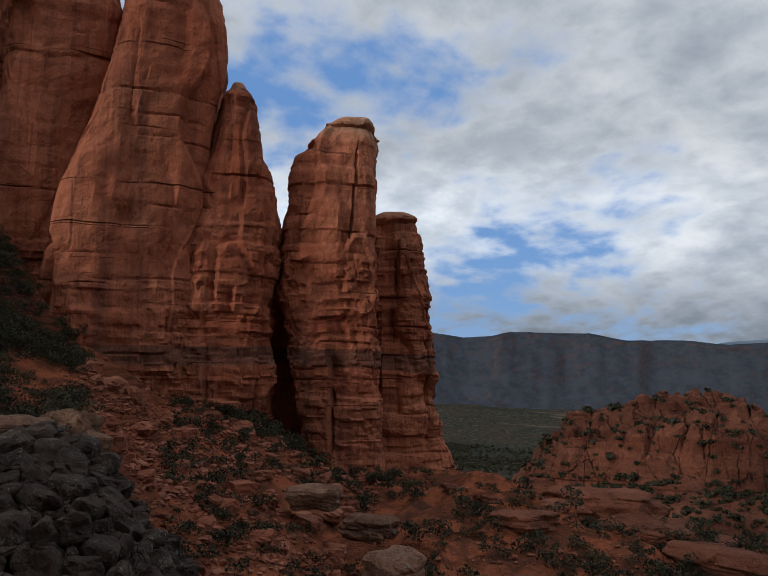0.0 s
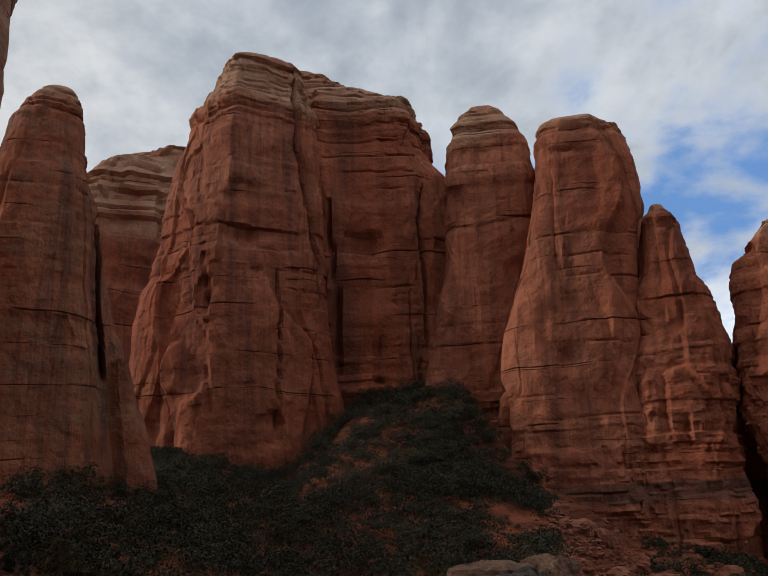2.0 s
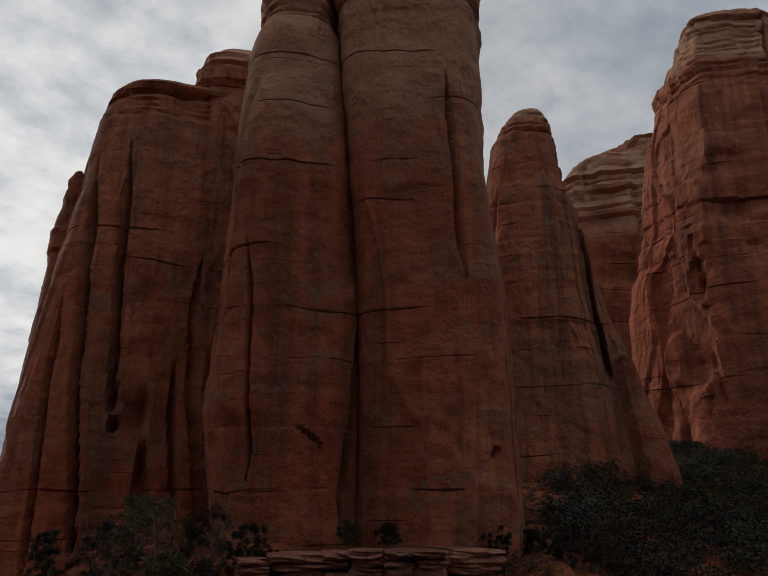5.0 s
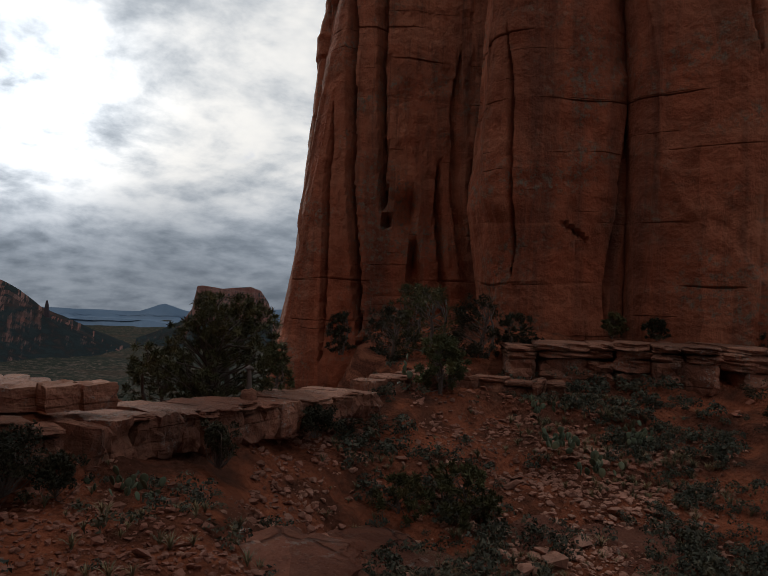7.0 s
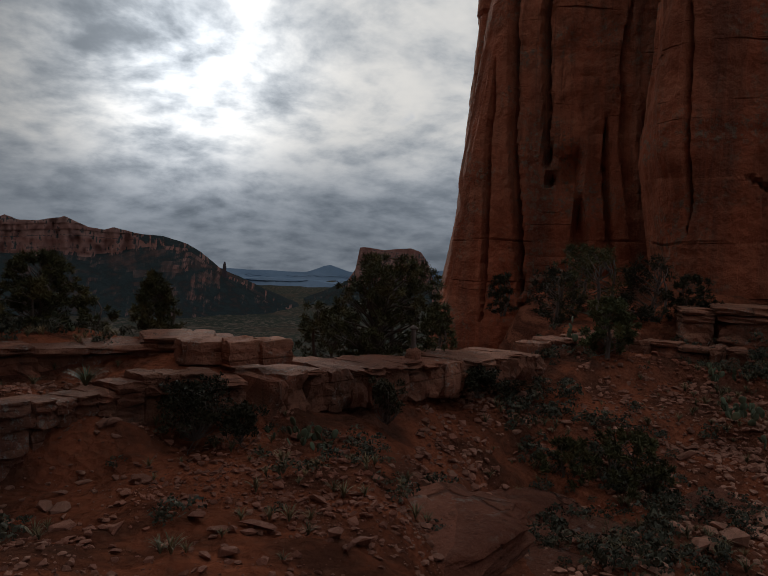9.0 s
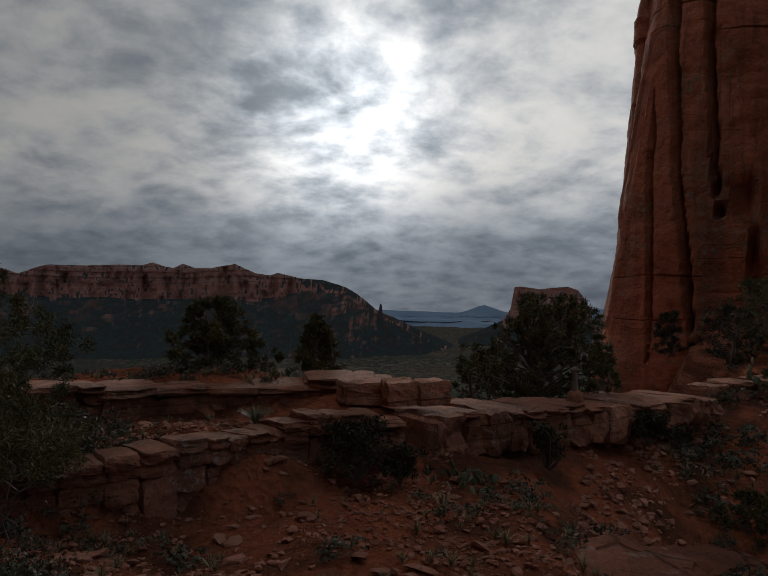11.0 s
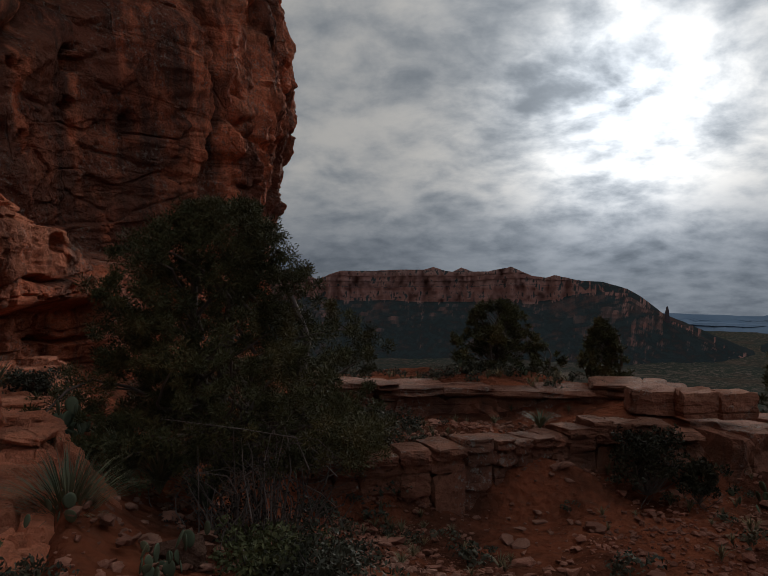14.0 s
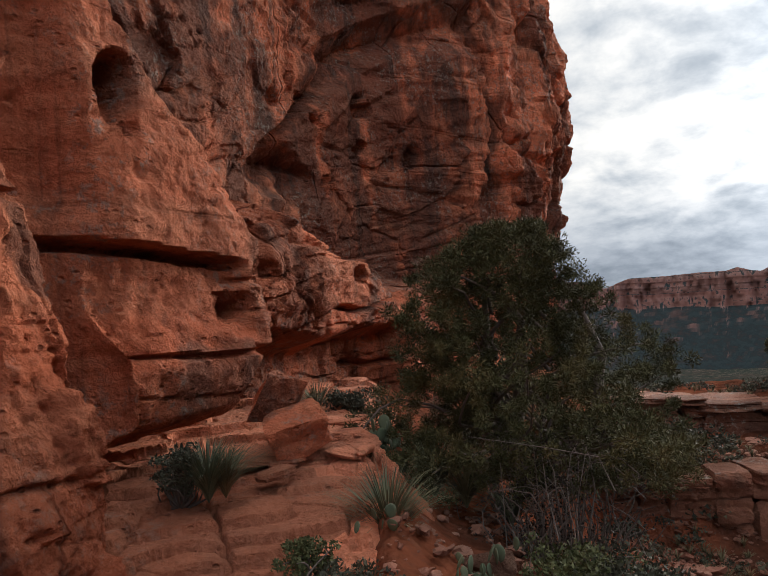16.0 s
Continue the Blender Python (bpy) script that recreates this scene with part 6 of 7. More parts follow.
def tree(name, place, height, width, seed, label, leaf, mat=None, clumps=90, per=110, cone=0.3, bare=0.22, lean=(0.0, 0.0), trunks=2, size=0.16, category="tree", twigs=0.45, gap=-0.34, belly=0.45):
    """A juniper or pinyon: twisted trunks, limbs and a ragged crown of small sprays."""
    r = np.random.default_rng(seed)
    root = empty(name, place)
    tagged(root, label, category)
    o = np.array(place, float)
    wood, tips = [], []
    stems = []
    for k in range(trunks):
        a = r.uniform(0, 6.28)
        top = o + np.array((math.cos(a) * width * 0.14 + lean[0], math.sin(a) * width * 0.14 + lean[1], height * r.uniform(0.72, 0.88)))
        base = o + np.array((math.cos(a), math.sin(a), 0)) * 0.05 * width - np.array((0, 0, 0.12))
        wood.append(limb(base, top, 0.035 * height, 0.010 * height, r, 0.12, 10))
        stems.append((base, top))
    centers = []
    while len(centers) < clumps:
        t = bare + (1 - bare) * r.random() ** (0.85 if belly > 0.3 else 1.45)
        a = r.uniform(0, 6.28)
        reach = width * 0.5 * ((1 - cone) + cone * (1 - t)) * math.sqrt(max(0.0, 1 - ((t - belly) / (1.07 - belly)) ** 2)) * (0.98 + 0.36 * math.sin(2 * a + seed) * math.sin(3.1 * t * 3 + a))
        q = reach * math.sqrt(r.uniform(0.08, 1.0))
        c = o + np.array((math.cos(a) * q + lean[0] * t, math.sin(a) * q + lean[1] * t, height * t))
        if vnoise(c[0] * 1.6 / width * 3, c[1] * 1.6 / width * 3, c[2] * 1.6 / width * 3, seed) < gap:
            continue
        centers.append(c)
        if r.random() < twigs:
            b, tp = stems[int(r.integers(0, len(stems)))]
            f = max(0.15, min(0.95, t - 0.12))
            wood.append(limb(b + (tp - b) * f, c, 0.009 * height, 0.003 * height, r, 0.12, 6))
    radii = size * height * (0.55 + 0.6 * r.random(len(centers)))
    part("trunk", mesh_of("trunk", *merge(wood), M_BARK), root, "grey twisted trunk and limbs")
    part("crown", mesh_of("crown", *spray(centers, radii * 0.8, per, leaf * 0.62, r, 4.2, 0.9, 0.25, False, 2.2), mat or M_JUNIPER, False), root)
    return root


def on_ground(az, dist, lower=0.0):
    p = polar(az, dist)
    return (p.x, p.y, ground_at(p.x, p.y) - lower)


def at_level(az, dist, h):
    p = polar(az, dist, h)
    return (p.x, p.y, p.z)


tree("juniper_tree", at_level(110.6, 9.4, -1.95), 3.0, 4.5, 801, "dense dark green juniper beside the ledge", 0.021, clumps=1400, per=180, cone=0.5, bare=0.03, lean=(0.0, 0.0), trunks=3, size=0.062, twigs=0.05, gap=-0.7, belly=0.28)
tree("juniper_tree", at_level(89.8, 23.5, -2.75), 2.4, 2.9, 811, "rounded dark juniper on the rim", 0.055, clumps=240, per=80, bare=0.10, trunks=2, size=0.085, gap=-0.55)
tree("pinyon_tree", at_level(82.0, 24.0, -2.9), 2.1, 2.1, 817, "small cone shaped pinyon on the rim", 0.055, clumps=150, per=70, cone=0.8, bare=0.12, trunks=1, size=0.10)
tree("juniper_tree", at_level(86.4, 24.2, -2.9), 1.5, 1.3, 821, "young juniper shrub beside a larger tree", 0.07, clumps=34, per=60, bare=0.1, trunks=1, size=0.13)
tree("juniper_tree", at_level(64.6, 26.8, -4.3), 4.1, 5.4, 831, "spreading juniper at the end of the rim", 0.06, clumps=380, per=80, bare=0.08, trunks=3, size=0.07, gap=-0.55)
tree("juniper_tree", at_level(69.0, 27.0, -4.5), 2.6, 3.2, 835, "low juniper leaning over the drop", 0.06, clumps=90, per=70, bare=0.1, trunks=2, size=0.11)
tree("juniper_tree", at_level(60.6, 29.5, -4.0), 1.9, 1.7, 838, "low juniper by the foot of the tower", 0.08, clumps=60, per=60, bare=0.1, trunks=2, size=0.12)
tree("oak_shrub", at_level(47.6, 33.0, -4.3), 2.5, 2.7, 841, "bright green scrub oak on the slope", 0.10, M_GREEN, clumps=80, per=70, bare=0.08, trunks=2, size=0.11, category="shrub")
tree("oak_shrub", at_level(46.3, 23.6, -7.4), 2.1, 3.2, 843, "dark rounded scrub oak on the slope", 0.09, M_JUNIPER, clumps=80, per=70, bare=0.05, trunks=2, size=0.12, category="shrub")
tree("oak_shrub", at_level(50.6, 23.2, -7.0), 1.4, 2.0, 845, "dark low scrub oak in the bowl", 0.08, M_JUNIPER, clumps=50, per=70, bare=0.05, trunks=2, size=0.13, category="shrub")
for i, (a, d, h, tall, wide) in enumerate(((48.6, 39.5, -3.5, 3.9, 5.0), (45.0, 39.0, -3.2, 3.3, 4.0), (51.8, 40, -3.7, 3.0, 3.8), (50.2, 43, -3.0, 3.6, 3.6), (42.2, 39.4, -2.7, 1.9, 3.0), (55.6, 45, -3.6, 2.4, 2.0), (27.2, 43, -1.9, 2.2, 2.4),
                                          (24.4, 42, -2.4, 1.5, 2.4), (21.4, 44, -2.6, 1.4, 2.2), (35.0, 41, -1.8, 1.2, 1.6), (32.0, 40.6, -1.8, 1.0, 1.4), (19.4, 42, -3.0, 1.6, 2.2), (16.6, 44, -2.9, 1.6, 2.4), (23.6, 34, -4.8, 1.2, 1.6))):
    tree("juniper_tree", at_level(a, d, h), tall, wide, 860 + i, "dusty green juniper against the foot of the tower", 0.075, M_SCRUB if i % 3 else M_JUNIPER, clumps=80, per=60, bare=0.04, trunks=2, size=0.12)


def bush_source(seed, per=56, clumps=6, leaf=0.040):
    """A rounded bush about one metre across: lobes of leaves that lie along their outside."""
    r = np.random.default_rng(seed)
    c = r.normal(0, 0.24, (clumps, 3)) * np.array((1, 1, 0.45)) + np.array((0, 0, 0.26))
    rad = 0.16 + 0.15 * r.random(clumps)
    v = r.normal(size=(clumps, per, 3))
    v[..., 2] = np.where(v[..., 2] < -0.3, -v[..., 2], v[..., 2])
    v /= np.linalg.norm(v, axis=2)[..., None]
    p = (c[:, None] + v * (rad[:, None] * (0.82 + 0.26 * r.random((clumps, per))))[..., None]).reshape(-1, 3)
    out = v.reshape(-1, 3) + r.normal(0, 0.55, (len(p), 3))
    a = np.cross(out, r.normal(size=(len(p), 3)))
    a /= np.linalg.norm(a, axis=1)[:, None] + 1e-9
    b = np.cross(out, a)
    b /= np.linalg.norm(b, axis=1)[:, None] + 1e-9
    size = leaf * (0.6 + 0.8 * r.random(len(p)))[:, None]
    a, b = a * size, b * size * 0.55
    return np.stack([p - a * 0.6 + b, p + a, p - a * 0.6 - b], 1).reshape(-1, 3), np.arange(len(p) * 3).reshape(-1, 3)


BUSHES = [bush_source(900 + i) for i in range(8)]
SPARSE = [bush_source(920 + i, 26, 5, 0.075) for i in range(8)]


def brush(count, az_lo, az_hi, r_lo, r_hi, lo, hi, clump=None, power=1.3):
    p = scatter(count, az_lo, az_hi, r_lo, r_hi, lo, hi, power, clump, 8)
    p[:, 2] -= p[:, 3] * 0.08
    p[:, 5] = 0
    return p


slope = np.vstack([brush(2000, -13, 20, 46, 112, 1.2, 3.4), brush(480, -18, -9, 44, 94, 1.1, 2.8, 0.09), brush(70, 10, 26, 30, 48, 0.6, 1.7, 0.12), brush(60, 18, 24, 44, 70, 0.6, 1.3)])
join_copies("brush", BUSHES, slope, M_SCRUB, "dense dark evergreen brush covering the slope", "brush")
thin_brush = np.vstack([brush(420, -44, -24, 40, 98, 0.7, 2.2, 0.07), brush(560, -74, -42, 36, 104, 0.8, 2.6, 0.06), brush(90, -34, -28, 88, 104, 1.2, 3.0)])
join_copies("brush", SPARSE, thin_brush, M_SCRUB, "scattered dark shrubs among red rubble", "brush")
tiny = [bush_source(930 + i, 9, 5, 0.30) for i in range(5)]
wood = np.vstack([brush(5200, -80, -40, 120, 900, 2.2, 5.0, None, 1.0), brush(1500, -82, -50, 300, 400, 1.6, 3.6, None, 1.2), brush(3000, -66, -43, 700, 1700, 3.5, 8.0, 0.006, 1.0)])
wood[:, 6] %= 5
far_side = (wood[:, 0] > 0) & (np.abs(np.hypot(wood[:, 0], wood[:, 1]) - 386) < 86) & (np.degrees(np.arctan2(wood[:, 1], wood[:, 0])) < -51)
rise = np.where(far_side, hill_height(wood[:, 0], wood[:, 1]) - wood[:, 2], 0)
wood[:, 2] += np.maximum(rise, 0) - 0.3
wood = wood[(rise < 34) | (rng.random(len(wood)) < 0.4)]
join_copies("woodland", tiny, wood, M_SCRUB, "open pinyon and juniper woodland in the valley", "woodland")
wood = brush(1500, 58, 112, 180, 1300, 2.5, 6.0, None, 1.0)
wood[:, 6] %= 5
join_copies("woodland", tiny, wood, M_SCRUB, "dark juniper woodland below the rim", "woodland")


def tuft_source(seed, blades=36, tall=1.0, spread=0.8, width=0.02, segs=3):
    """Curved narrow blades from one root; about one metre tall."""
    r = np.random.default_rng(seed)
    pieces = []
    for _ in range(blades):
        a, out, up = r.uniform(0, 6.28), spread * r.uniform(0.25, 1.0), tall * r.uniform(0.6, 1.0)
        t = np.linspace(0, 1, segs + 1)
        reach, z = out * t ** 1.5, up * (t - 0.38 * (out / max(spread, 0.01)) * t ** 3)
        p = np.stack([math.cos(a) * reach, math.sin(a) * reach, z], -1)
        side = np.array((-math.sin(a), math.cos(a), 0)) * width * 0.5
        w = (1 - t ** 2.5)[:, None]
        v = np.concatenate([p - side * w, p + side * w * 1.0 + np.array((0, 0, 1e-4))])
        f = np.array([(i, i + 1, segs + 2 + i, segs + 1 + i) for i in range(segs)])
        pieces.append((v, f))
    return merge(pieces)


tufts = [tuft_source(950 + i, 26, 0.9, 0.7, 0.05) for i in range(5)]
p = np.vstack([brush(800, 24, 58, 17, 36, 0.22, 0.6, 0.2), brush(120, 56, 100, 10, 18.5, 0.2, 0.45, 0.4), brush(70, 84, 104, 19.5, 23, 0.25, 0.45)])
p[:, 6] %= 5
join_copies("dry_grass", tufts, p, M_DRY, "tufts of dry straw coloured grass on the slope", "grass")
low = np.vstack([brush(620, 22, 58, 17, 38, 0.3, 1.1, 0.18), brush(60, 58, 104, 11, 18, 0.3, 0.75, 0.35), brush(40, 80, 104, 20, 23.5, 0.3, 0.6)])
join_copies("low_shrubs", SPARSE, low, M_SAGE, "grey green low shrubs among the stones", "shrubs")


def clump(name, az, dist, tall, mat, seed, label, blades=160, spread=0.9, width=0.016, category="yucca", level=None):
    v, f = tuft_source(seed, blades, 1.0, spread, width / tall, 5)
    place = on_ground(az, dist) if level is None else at_level(az, dist, level)
    ob = new(name, mesh_of(name, v, f, mat, True))
    ob.matrix_basis = Matrix.LocRotScale((place[0], place[1], place[2] - 0.03), None, (tall, tall, tall))
    return tagged(ob, label, category)


clump("beargrass", 133.4, 6.7, 0.70, M_YUCCA, 1001, "arching clump of straw and green beargrass under the overhang", 420, 0.95, 0.010, level=-1.42)
clump("beargrass", 132.2, 6.8, 0.62, M_DRY, 1002, "dry straw coloured beargrass beside a green clump", 200, 1.05, 0.009, level=-1.42)
clump("beargrass", 120.4, 6.6, 0.95, M_YUCCA, 1003, "tall arching beargrass at the ledge's edge", 320, 0.8, 0.013, level=-1.95)
clump("beargrass", 117.0, 8.3, 0.85, M_YUCCA, 1005, "spiky grey green beargrass beside the juniper", 200, 0.95, 0.016, level=-1.95)
clump("beargrass", 114.6, 8.1, 0.80, M_DRY, 1007, "half dead beargrass with pale hanging blades", 180, 1.0, 0.016, level=-2.0)
clump("yucca", 111.4, 7.9, 0.62, M_YUCCA, 1009, "stiff narrow leaved yucca rosette", 110, 1.1, 0.022, level=-2.15)
clump("yucca", 112.4, 9.3, 0.50, M_YUCCA, 1011, "small yucca rosette below the juniper", 90, 1.1, 0.022, level=-2.1)
clump("beargrass", 125.6, 11.0, 0.75, M_YUCCA, 1013, "grey green beargrass behind fallen blocks", 170, 0.9, 0.016, level=-1.4)
clump("yucca", 86.6, 17.6, 0.60, M_YUCCA, 1015, "yucca growing from a crack in the rim", 90, 1.0, 0.03, level=-3.15)


def shrub(name, az, dist, level, tall, wide, mat, seed, label, clumps=40, per=60, leaf=0.035, twiggy=False):
    r = np.random.default_rng(seed)
    o = np.array(at_level(az, dist, level))
    root = empty(name, o)
    tagged(root, label, "shrub")
    tips = o + np.stack([r.normal(0, wide * 0.24, clumps), r.normal(0, wide * 0.24, clumps), tall * (0.25 + 0.7 * r.random(clumps))], -1)
    twigs = merge([limb(o - np.array((0, 0, 0.05)), t, 0.012, 0.003, r, 0.2, 6) for t in tips[:: (1 if twiggy else 2)]])
    part("stem", mesh_of("stem", *twigs, M_BARK), root)
    part("foliage", mesh_of("foliage", *spray(tips, np.full(clumps, 0.16 * wide), per, leaf, r), mat, False), root)


shrub("shrub", 135.4, 6.8, -1.45, 0.48, 0.45, M_SAGE, 1101, "twiggy grey shrub at the foot of the wall", 46, 50, 0.022, True)
shrub("shrub", 126.4, 5.1, -1.62, 0.26, 0.32, M_GREEN, 1103, "small yellow green shrub in the slickrock", 36, 60, 0.016)
shrub("shrub", 123.6, 5.0, -1.95, 0.45, 0.6, M_SAGE, 1105, "grey brush below the ledge", 46, 60, 0.02, True)
shrub("shrub", 106.6, 7.7, -2.75, 1.65, 1.7, M_TWIG, 1107, "bare dark twiggy shrub in the gully", 90, 16, 0.022, True)
shrub("shrub", 109.6, 7.5, -2.55, 1.0, 1.1, M_TWIG, 1108, "leafless brown shrub in the gully", 70, 14, 0.022, True)
shrub("shrub", 106.8, 6.4, -2.75, 0.85, 0.9, M_GREEN, 1109, "yellow green shrub at the gully's floor", 60, 80, 0.026)
shrub("shrub", 103.6, 6.6, -2.8, 0.75, 1.1, M_SAGE, 1111, "blue green low shrub at the gully's floor", 70, 80, 0.028)
shrub("shrub", 101.6, 14.3, -3.3, 1.05, 2.0, M_SAGE, 1113, "dusky shrub on the middle terrace", 70, 60, 0.05, True)
shrub("shrub", 99.0, 15.6, -3.3, 0.8, 1.5, M_SAGE, 1114, "dusky spreading shrub on the middle terrace", 50, 60, 0.05, True)
shrub("shrub", 79.0, 16.4, -4.15, 1.25, 1.3, M_SCRUB, 1115, "dark shrub against the broken rim", 60, 60, 0.05, True)
shrub("shrub", 75.6, 16.3, -4.2, 0.75, 0.9, M_SCRUB, 1117, "small dark shrub below the rim", 40, 60, 0.045)
shrub("shrub", 64.4, 19.0, -4.4, 1.1, 0.9, M_SCRUB, 1119, "upright dark shrub below the rim", 44, 60, 0.05, True)
shrub("shrub", 57.4, 24.0, -4.6, 0.95, 1.2, M_SCRUB, 1121, "dark green shrub at the end of the kerb", 44, 60, 0.055)
shrub("shrub", 122.8, 10.6, -1.45, 0.45, 0.8, M_SAGE, 1123, "grey green shrub on the path's edge", 40, 60, 0.03)
shrub("shrub", 91.6, 21.5, -2.5, 0.5, 0.6, M_SAGE, 1125, "low shrub on top of the rim", 30, 50, 0.045)


def pad_source():
    bm = bmesh.new()
    bmesh.ops.create_uvsphere(bm, u_segments=10, v_segments=7, radius=0.5)
    for v in bm.verts:
        v.co = Vector((v.co.x * (0.78 + 0.25 * v.co.z), v.co.y * 0.16, v.co.z + 0.46))
    me = bpy.data.meshes.new("pad")
    bm.to_mesh(me)
    bm.free()
    me.materials.append(M_CACTUS)
    for f in me.polygons:
        f.use_smooth = True
    return me


PAD = pad_source()


def cactus(az, dist, level, pads, seed, size=0.16, wide=0.35):
    r = np.random.default_rng(seed)
    o = Vector(at_level(az, dist, level))
    root = empty("prickly_pear", o)
    tagged(root, "prickly pear cactus with flat grey green pads", "cactus", group="prickly pears")
    spots = []
    for i in range(pads):
        if i < pads * 0.45 or not spots:
            p = Vector((r.normal(0, wide * 0.5), r.normal(0, wide * 0.5), -0.02))
        else:
            q = spots[int(r.integers(0, len(spots)))]
            p = q + Vector((r.normal(0, size * 0.3), r.normal(0, size * 0.3), size * 0.82))
        spots.append(p)
        s = size * r.uniform(0.75, 1.2)
        ob = part("pad", PAD, root)
        ob.matrix_basis = Matrix.LocRotScale(o + p, Euler((r.normal(0, 0.3), r.normal(0, 0.3), r.uniform(0, 3.14))), (s, s, s))


for a, d, h, n, s, size in ((120.8, 9.3, -1.55, 22, 1201, 0.17), (119.4, 9.1, -1.75, 12, 1203, 0.16), (114.0, 5.7, -1.95, 14, 1205, 0.12), (116.0, 5.5, -1.9, 9, 1207, 0.11), (104.6, 13.2, -3.2, 12, 1209, 0.2), (71.5, 16.2, -4.1, 14, 1211, 0.2),
                            (69.6, 15.6, -4.15, 9, 1213, 0.18), (38.5, 29.5, -5.6, 26, 1215, 0.32), (35.5, 27.5, -6.1, 20, 1217, 0.30), (33.0, 31.5, -5.6, 22, 1219, 0.3), (40.0, 33.0, -4.9, 18, 1221, 0.28), (50.4, 33.5, -3.9, 18, 1223, 0.3),
                            (121.6, 6.1, -1.6, 7, 1225, 0.11), (92.6, 22.5, -2.45, 14, 1227, 0.22), (88.0, 22.8, -2.5, 12, 1229, 0.22)):
    cactus(a, d, h, n, s, size, size * 2.4)

# fallen blocks by the path, the cairn stones on the rim and the snag


SLICKS = [boulder_mesh("outcrop", 1700 + i, M_RIDGE, 22, (2.6, 3.2, 4.5)[i % 3]) for i in range(6)]


def boulder(name, az, dist, level, size, turn, which, label, meshes=None, tilt=(0.0, 0.0)):
    ob = new(name, (meshes or BOULDERS)[which])
    p = polar(az, dist, level)
    ob.matrix_basis = Matrix.LocRotScale(p, Euler((tilt[0], tilt[1], radians(turn))), size)
    return tagged(ob, label, "boulder")


boulder("fallen_block", 128.3, 8.3, -0.80, (0.44, 0.42, 0.58), 35, 0, "upright angular red block leaning on another", FALLEN, (0.22, 0.25))
boulder("fallen_block", 126.9, 7.85, -1.06, (0.62, 0.5, 0.40), 55, 1, "smooth sided orange block resting on the ledge", FALLEN, (0.42, -0.38))
boulder("fallen_block", 126.9, 8.3, -1.10, (0.16, 0.4, 0.42), 10, 2, "thin split slab leaning behind a block", FALLEN, (0.0, 0.3))
boulder("fallen_block", 113.0, 6.1, -2.02, (0.46, 0.36, 0.36), 30, 3, "orange block lying in the gully")
boulder("boulder", -17.8, 55, -5.5, (3.4, 3.0, 3.4), 40, 4, "pale flat faced boulder above the grey heap")
boulder("boulder", -18.8, 53.5, -6.6, (2.6, 2.2, 2.6), 10, 1, "pale split boulder above the grey heap")
boulder("boulder", -13.4, 51, -5.8, (4.8, 4.2, 3.2), 75, 2, "brown overhanging boulder among brush")
boulder("boulder", -39.2, 60, -13.2, (4.4, 3.4, 1.9), 30, 0, "pale rounded boulder in the rubble")
boulder("boulder", -41.3, 47, -12.8, (3.6, 3.4, 2.4), 15, 3, "pale rounded boulder below the slope")
boulder("boulder", -35.0, 66, -11.9, (4.2, 3.0, 1.8), 60, 5, "long red boulder lodged in the chute")
boulder("rock_outcrop", -56.4, 90, -16.8, (13.0, 8.0, 4.2), 35, 0, "bare pale slickrock hump above the drop", SLICKS)
boulder("rock_outcrop", -60.0, 86, -18.4, (9.0, 8.0, 4.0), 15, 1, "cracked slickrock hump above the drop", SLICKS)
boulder("rock_outcrop", -64.0, 78, -18.6, (10.0, 7.0, 4.4), 5, 3, "broken red outcrop on the ridge", SLICKS)
FLATS = [boulder_mesh("outcrop", 1760 + i, M_FLAT, 16, 5.0) for i in range(3)]
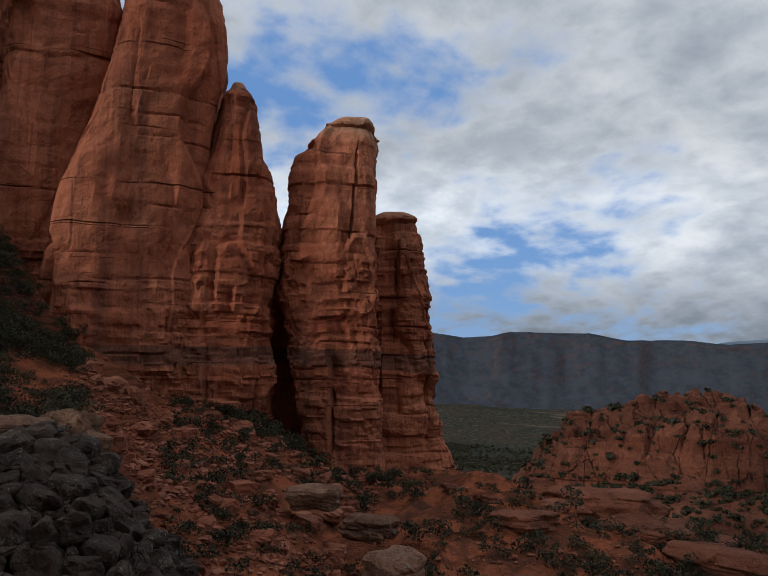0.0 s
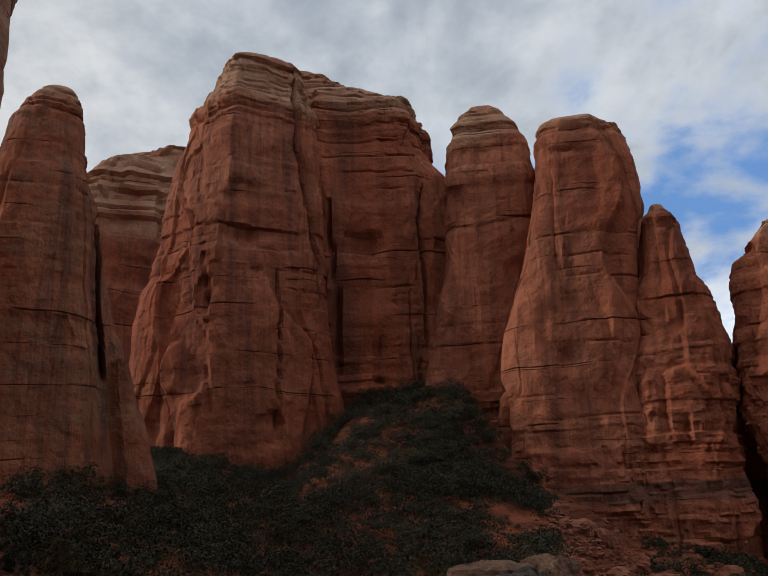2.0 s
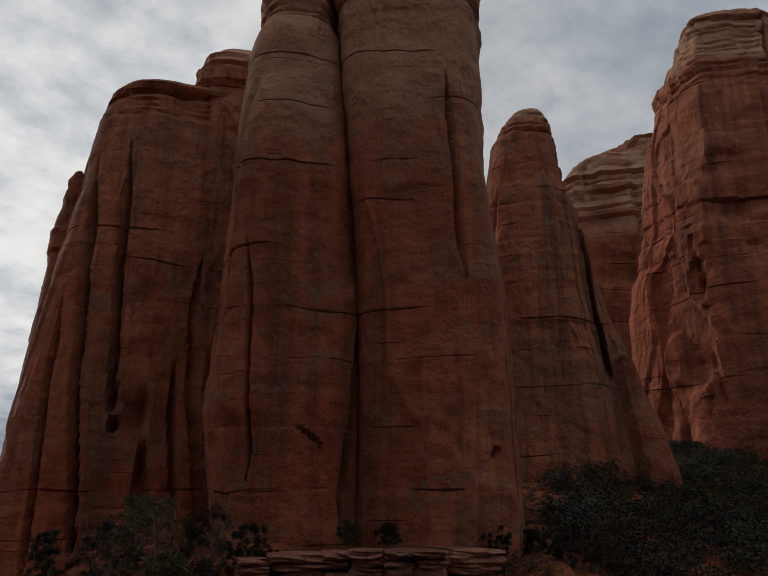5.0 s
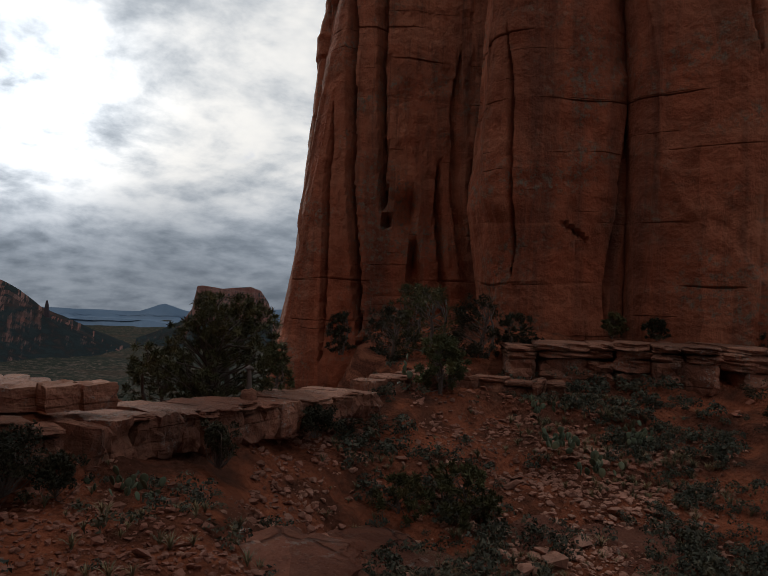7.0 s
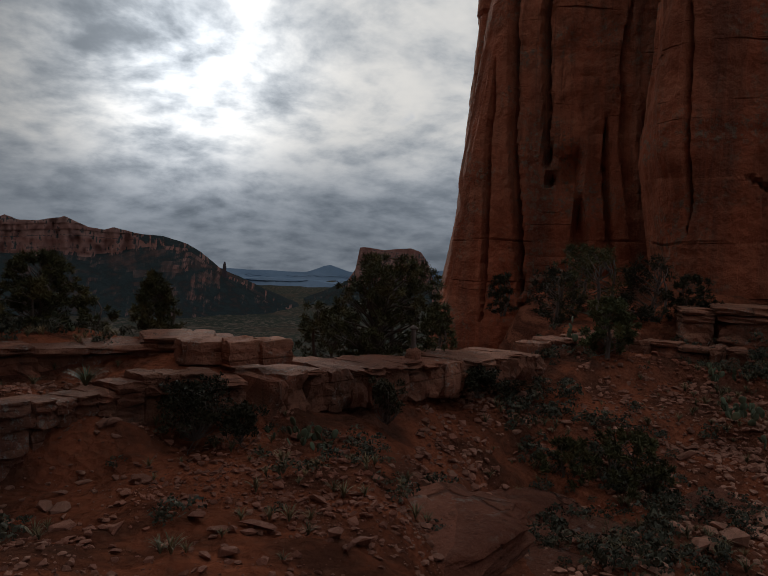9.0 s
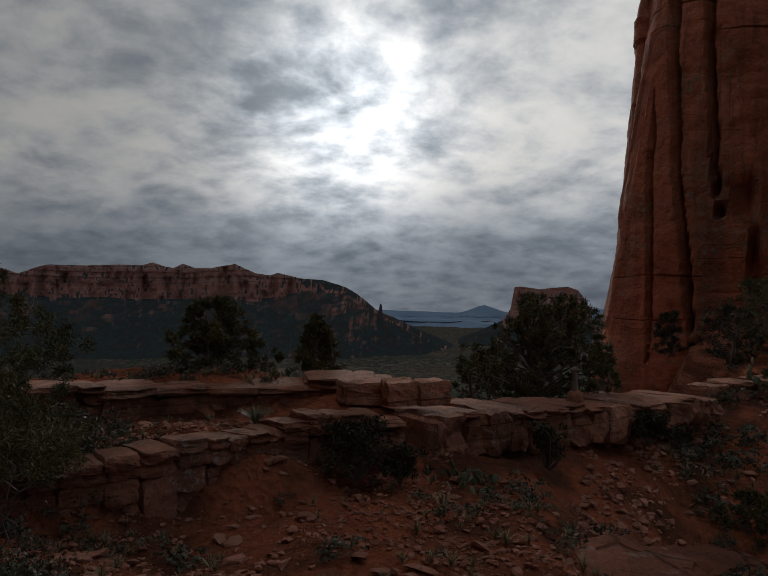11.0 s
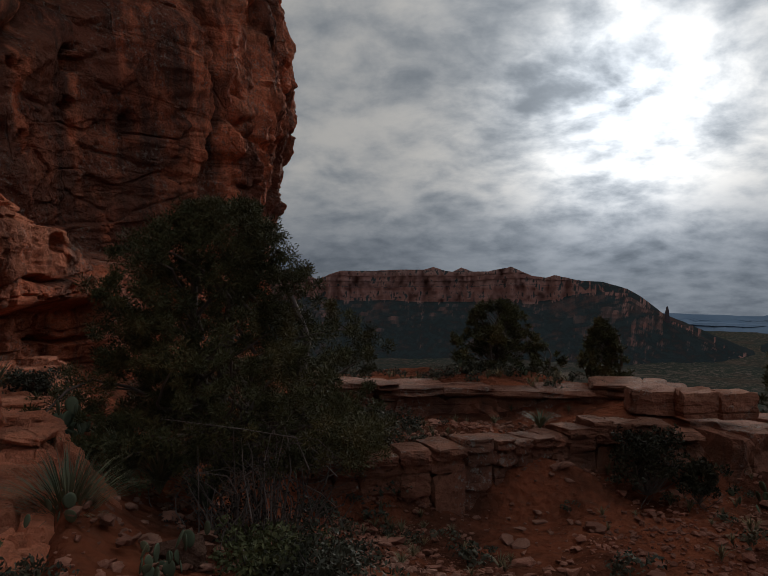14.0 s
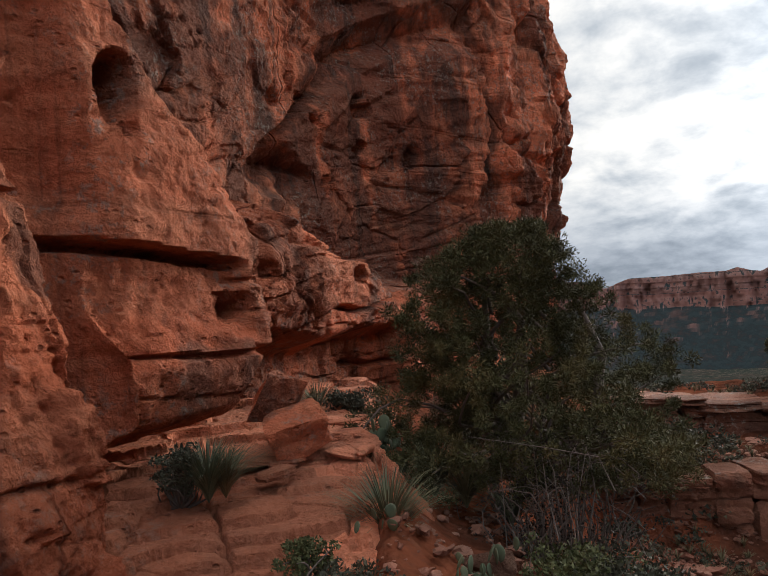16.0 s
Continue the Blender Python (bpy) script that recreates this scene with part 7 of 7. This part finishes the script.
for i, (a, d, size, turn) in enumerate(((61.5, 13.4, (5.2, 2.6, 0.9), 25), (55.5, 18.6, (7.6, 5.2, 1.3), 60), (40.0, 22.5, (7.0, 3.4, 1.3), 10), (34.0, 24.0, (5.0, 3.0, 1.2), 40), (47.0, 19.0, (4.4, 2.4, 0.9), 75))):
    slab = new("slickrock_slab", FLATS[i % 3])
    p = on_ground(a, d, size[2] * 0.40)
    slab.matrix_basis = Matrix.LocRotScale(p, Euler((0.08, -0.06, radians(turn))), size)
    tagged(slab, "bare red slickrock slab showing through the earth", "rock slab", group="slabs in the bowl")
CRAGS = [boulder_mesh("outcrop", 1720 + i, M_RIDGE, 11, (3.0, 5.0, 8.0)[i % 3]) for i in range(6)]
for a, d in zip(rng.uniform(-73, -41, 46), rng.uniform(46, 88, 46)):
    p = on_ground(a, d)
    w = rng.uniform(2.2, 6.5)
    crag = new("rock_outcrop", CRAGS[int(rng.integers(0, 6))])
    crag.matrix_basis = Matrix.LocRotScale(p, Euler((rng.normal(0, 0.12), rng.normal(0, 0.12), rng.uniform(0, 6.28))), (w, w * rng.uniform(0.5, 0.8), w * rng.uniform(0.2, 0.36)))
    tagged(crag, "low broken red outcrop among shrubs on the ridge", "outcrop", group="outcrops on the ridge")
boulder("rim_block", 75.7, 18.7, -2.56, (0.85, 0.7, 0.62), 5, 0, "squared red block standing on the rim", BLOCKS)
boulder("rim_block", 73.4, 18.9, -2.58, (0.88, 0.75, 0.62), 12, 3, "squared red block standing at the kerb's end", BLOCKS)
boulder("rim_block", 78.6, 19.1, -2.62, (1.25, 0.9, 0.62), 0, 5, "large rounded block on the rim", BLOCKS)


def snag():
    o = np.array(at_level(62.5, 23.3, -3.52))
    root = empty("dead_stump", o)
    tagged(root, "weathered reddish stump with a broken post", "tree stump")
    r = np.random.default_rng(5)
    part("base", mesh_of("base", *tube([o + (0, 0, -0.1), o + (0, 0, 0.2), o + (0.02, 0, 0.42), o + (0.0, 0, 0.5)], (0.30, 0.26, 0.24, 0.10), 9), M_BLOCK), root)
    part("post", mesh_of("post", *tube([o + (0.02, 0, 0.3), o + (0.03, 0.02, 0.8), o + (0.0, 0.02, 1.15), o + (0.02, 0, 1.2)], (0.10, 0.075, 0.07, 0.02), 7), M_BARK), root)
    part("knot", mesh_of("knot", *tube([o + (-0.12, 0, 1.1), o + (0.0, 0, 1.13), o + (0.14, 0, 1.1)], (0.05, 0.09, 0.04), 7), M_BARK), root)


snag()
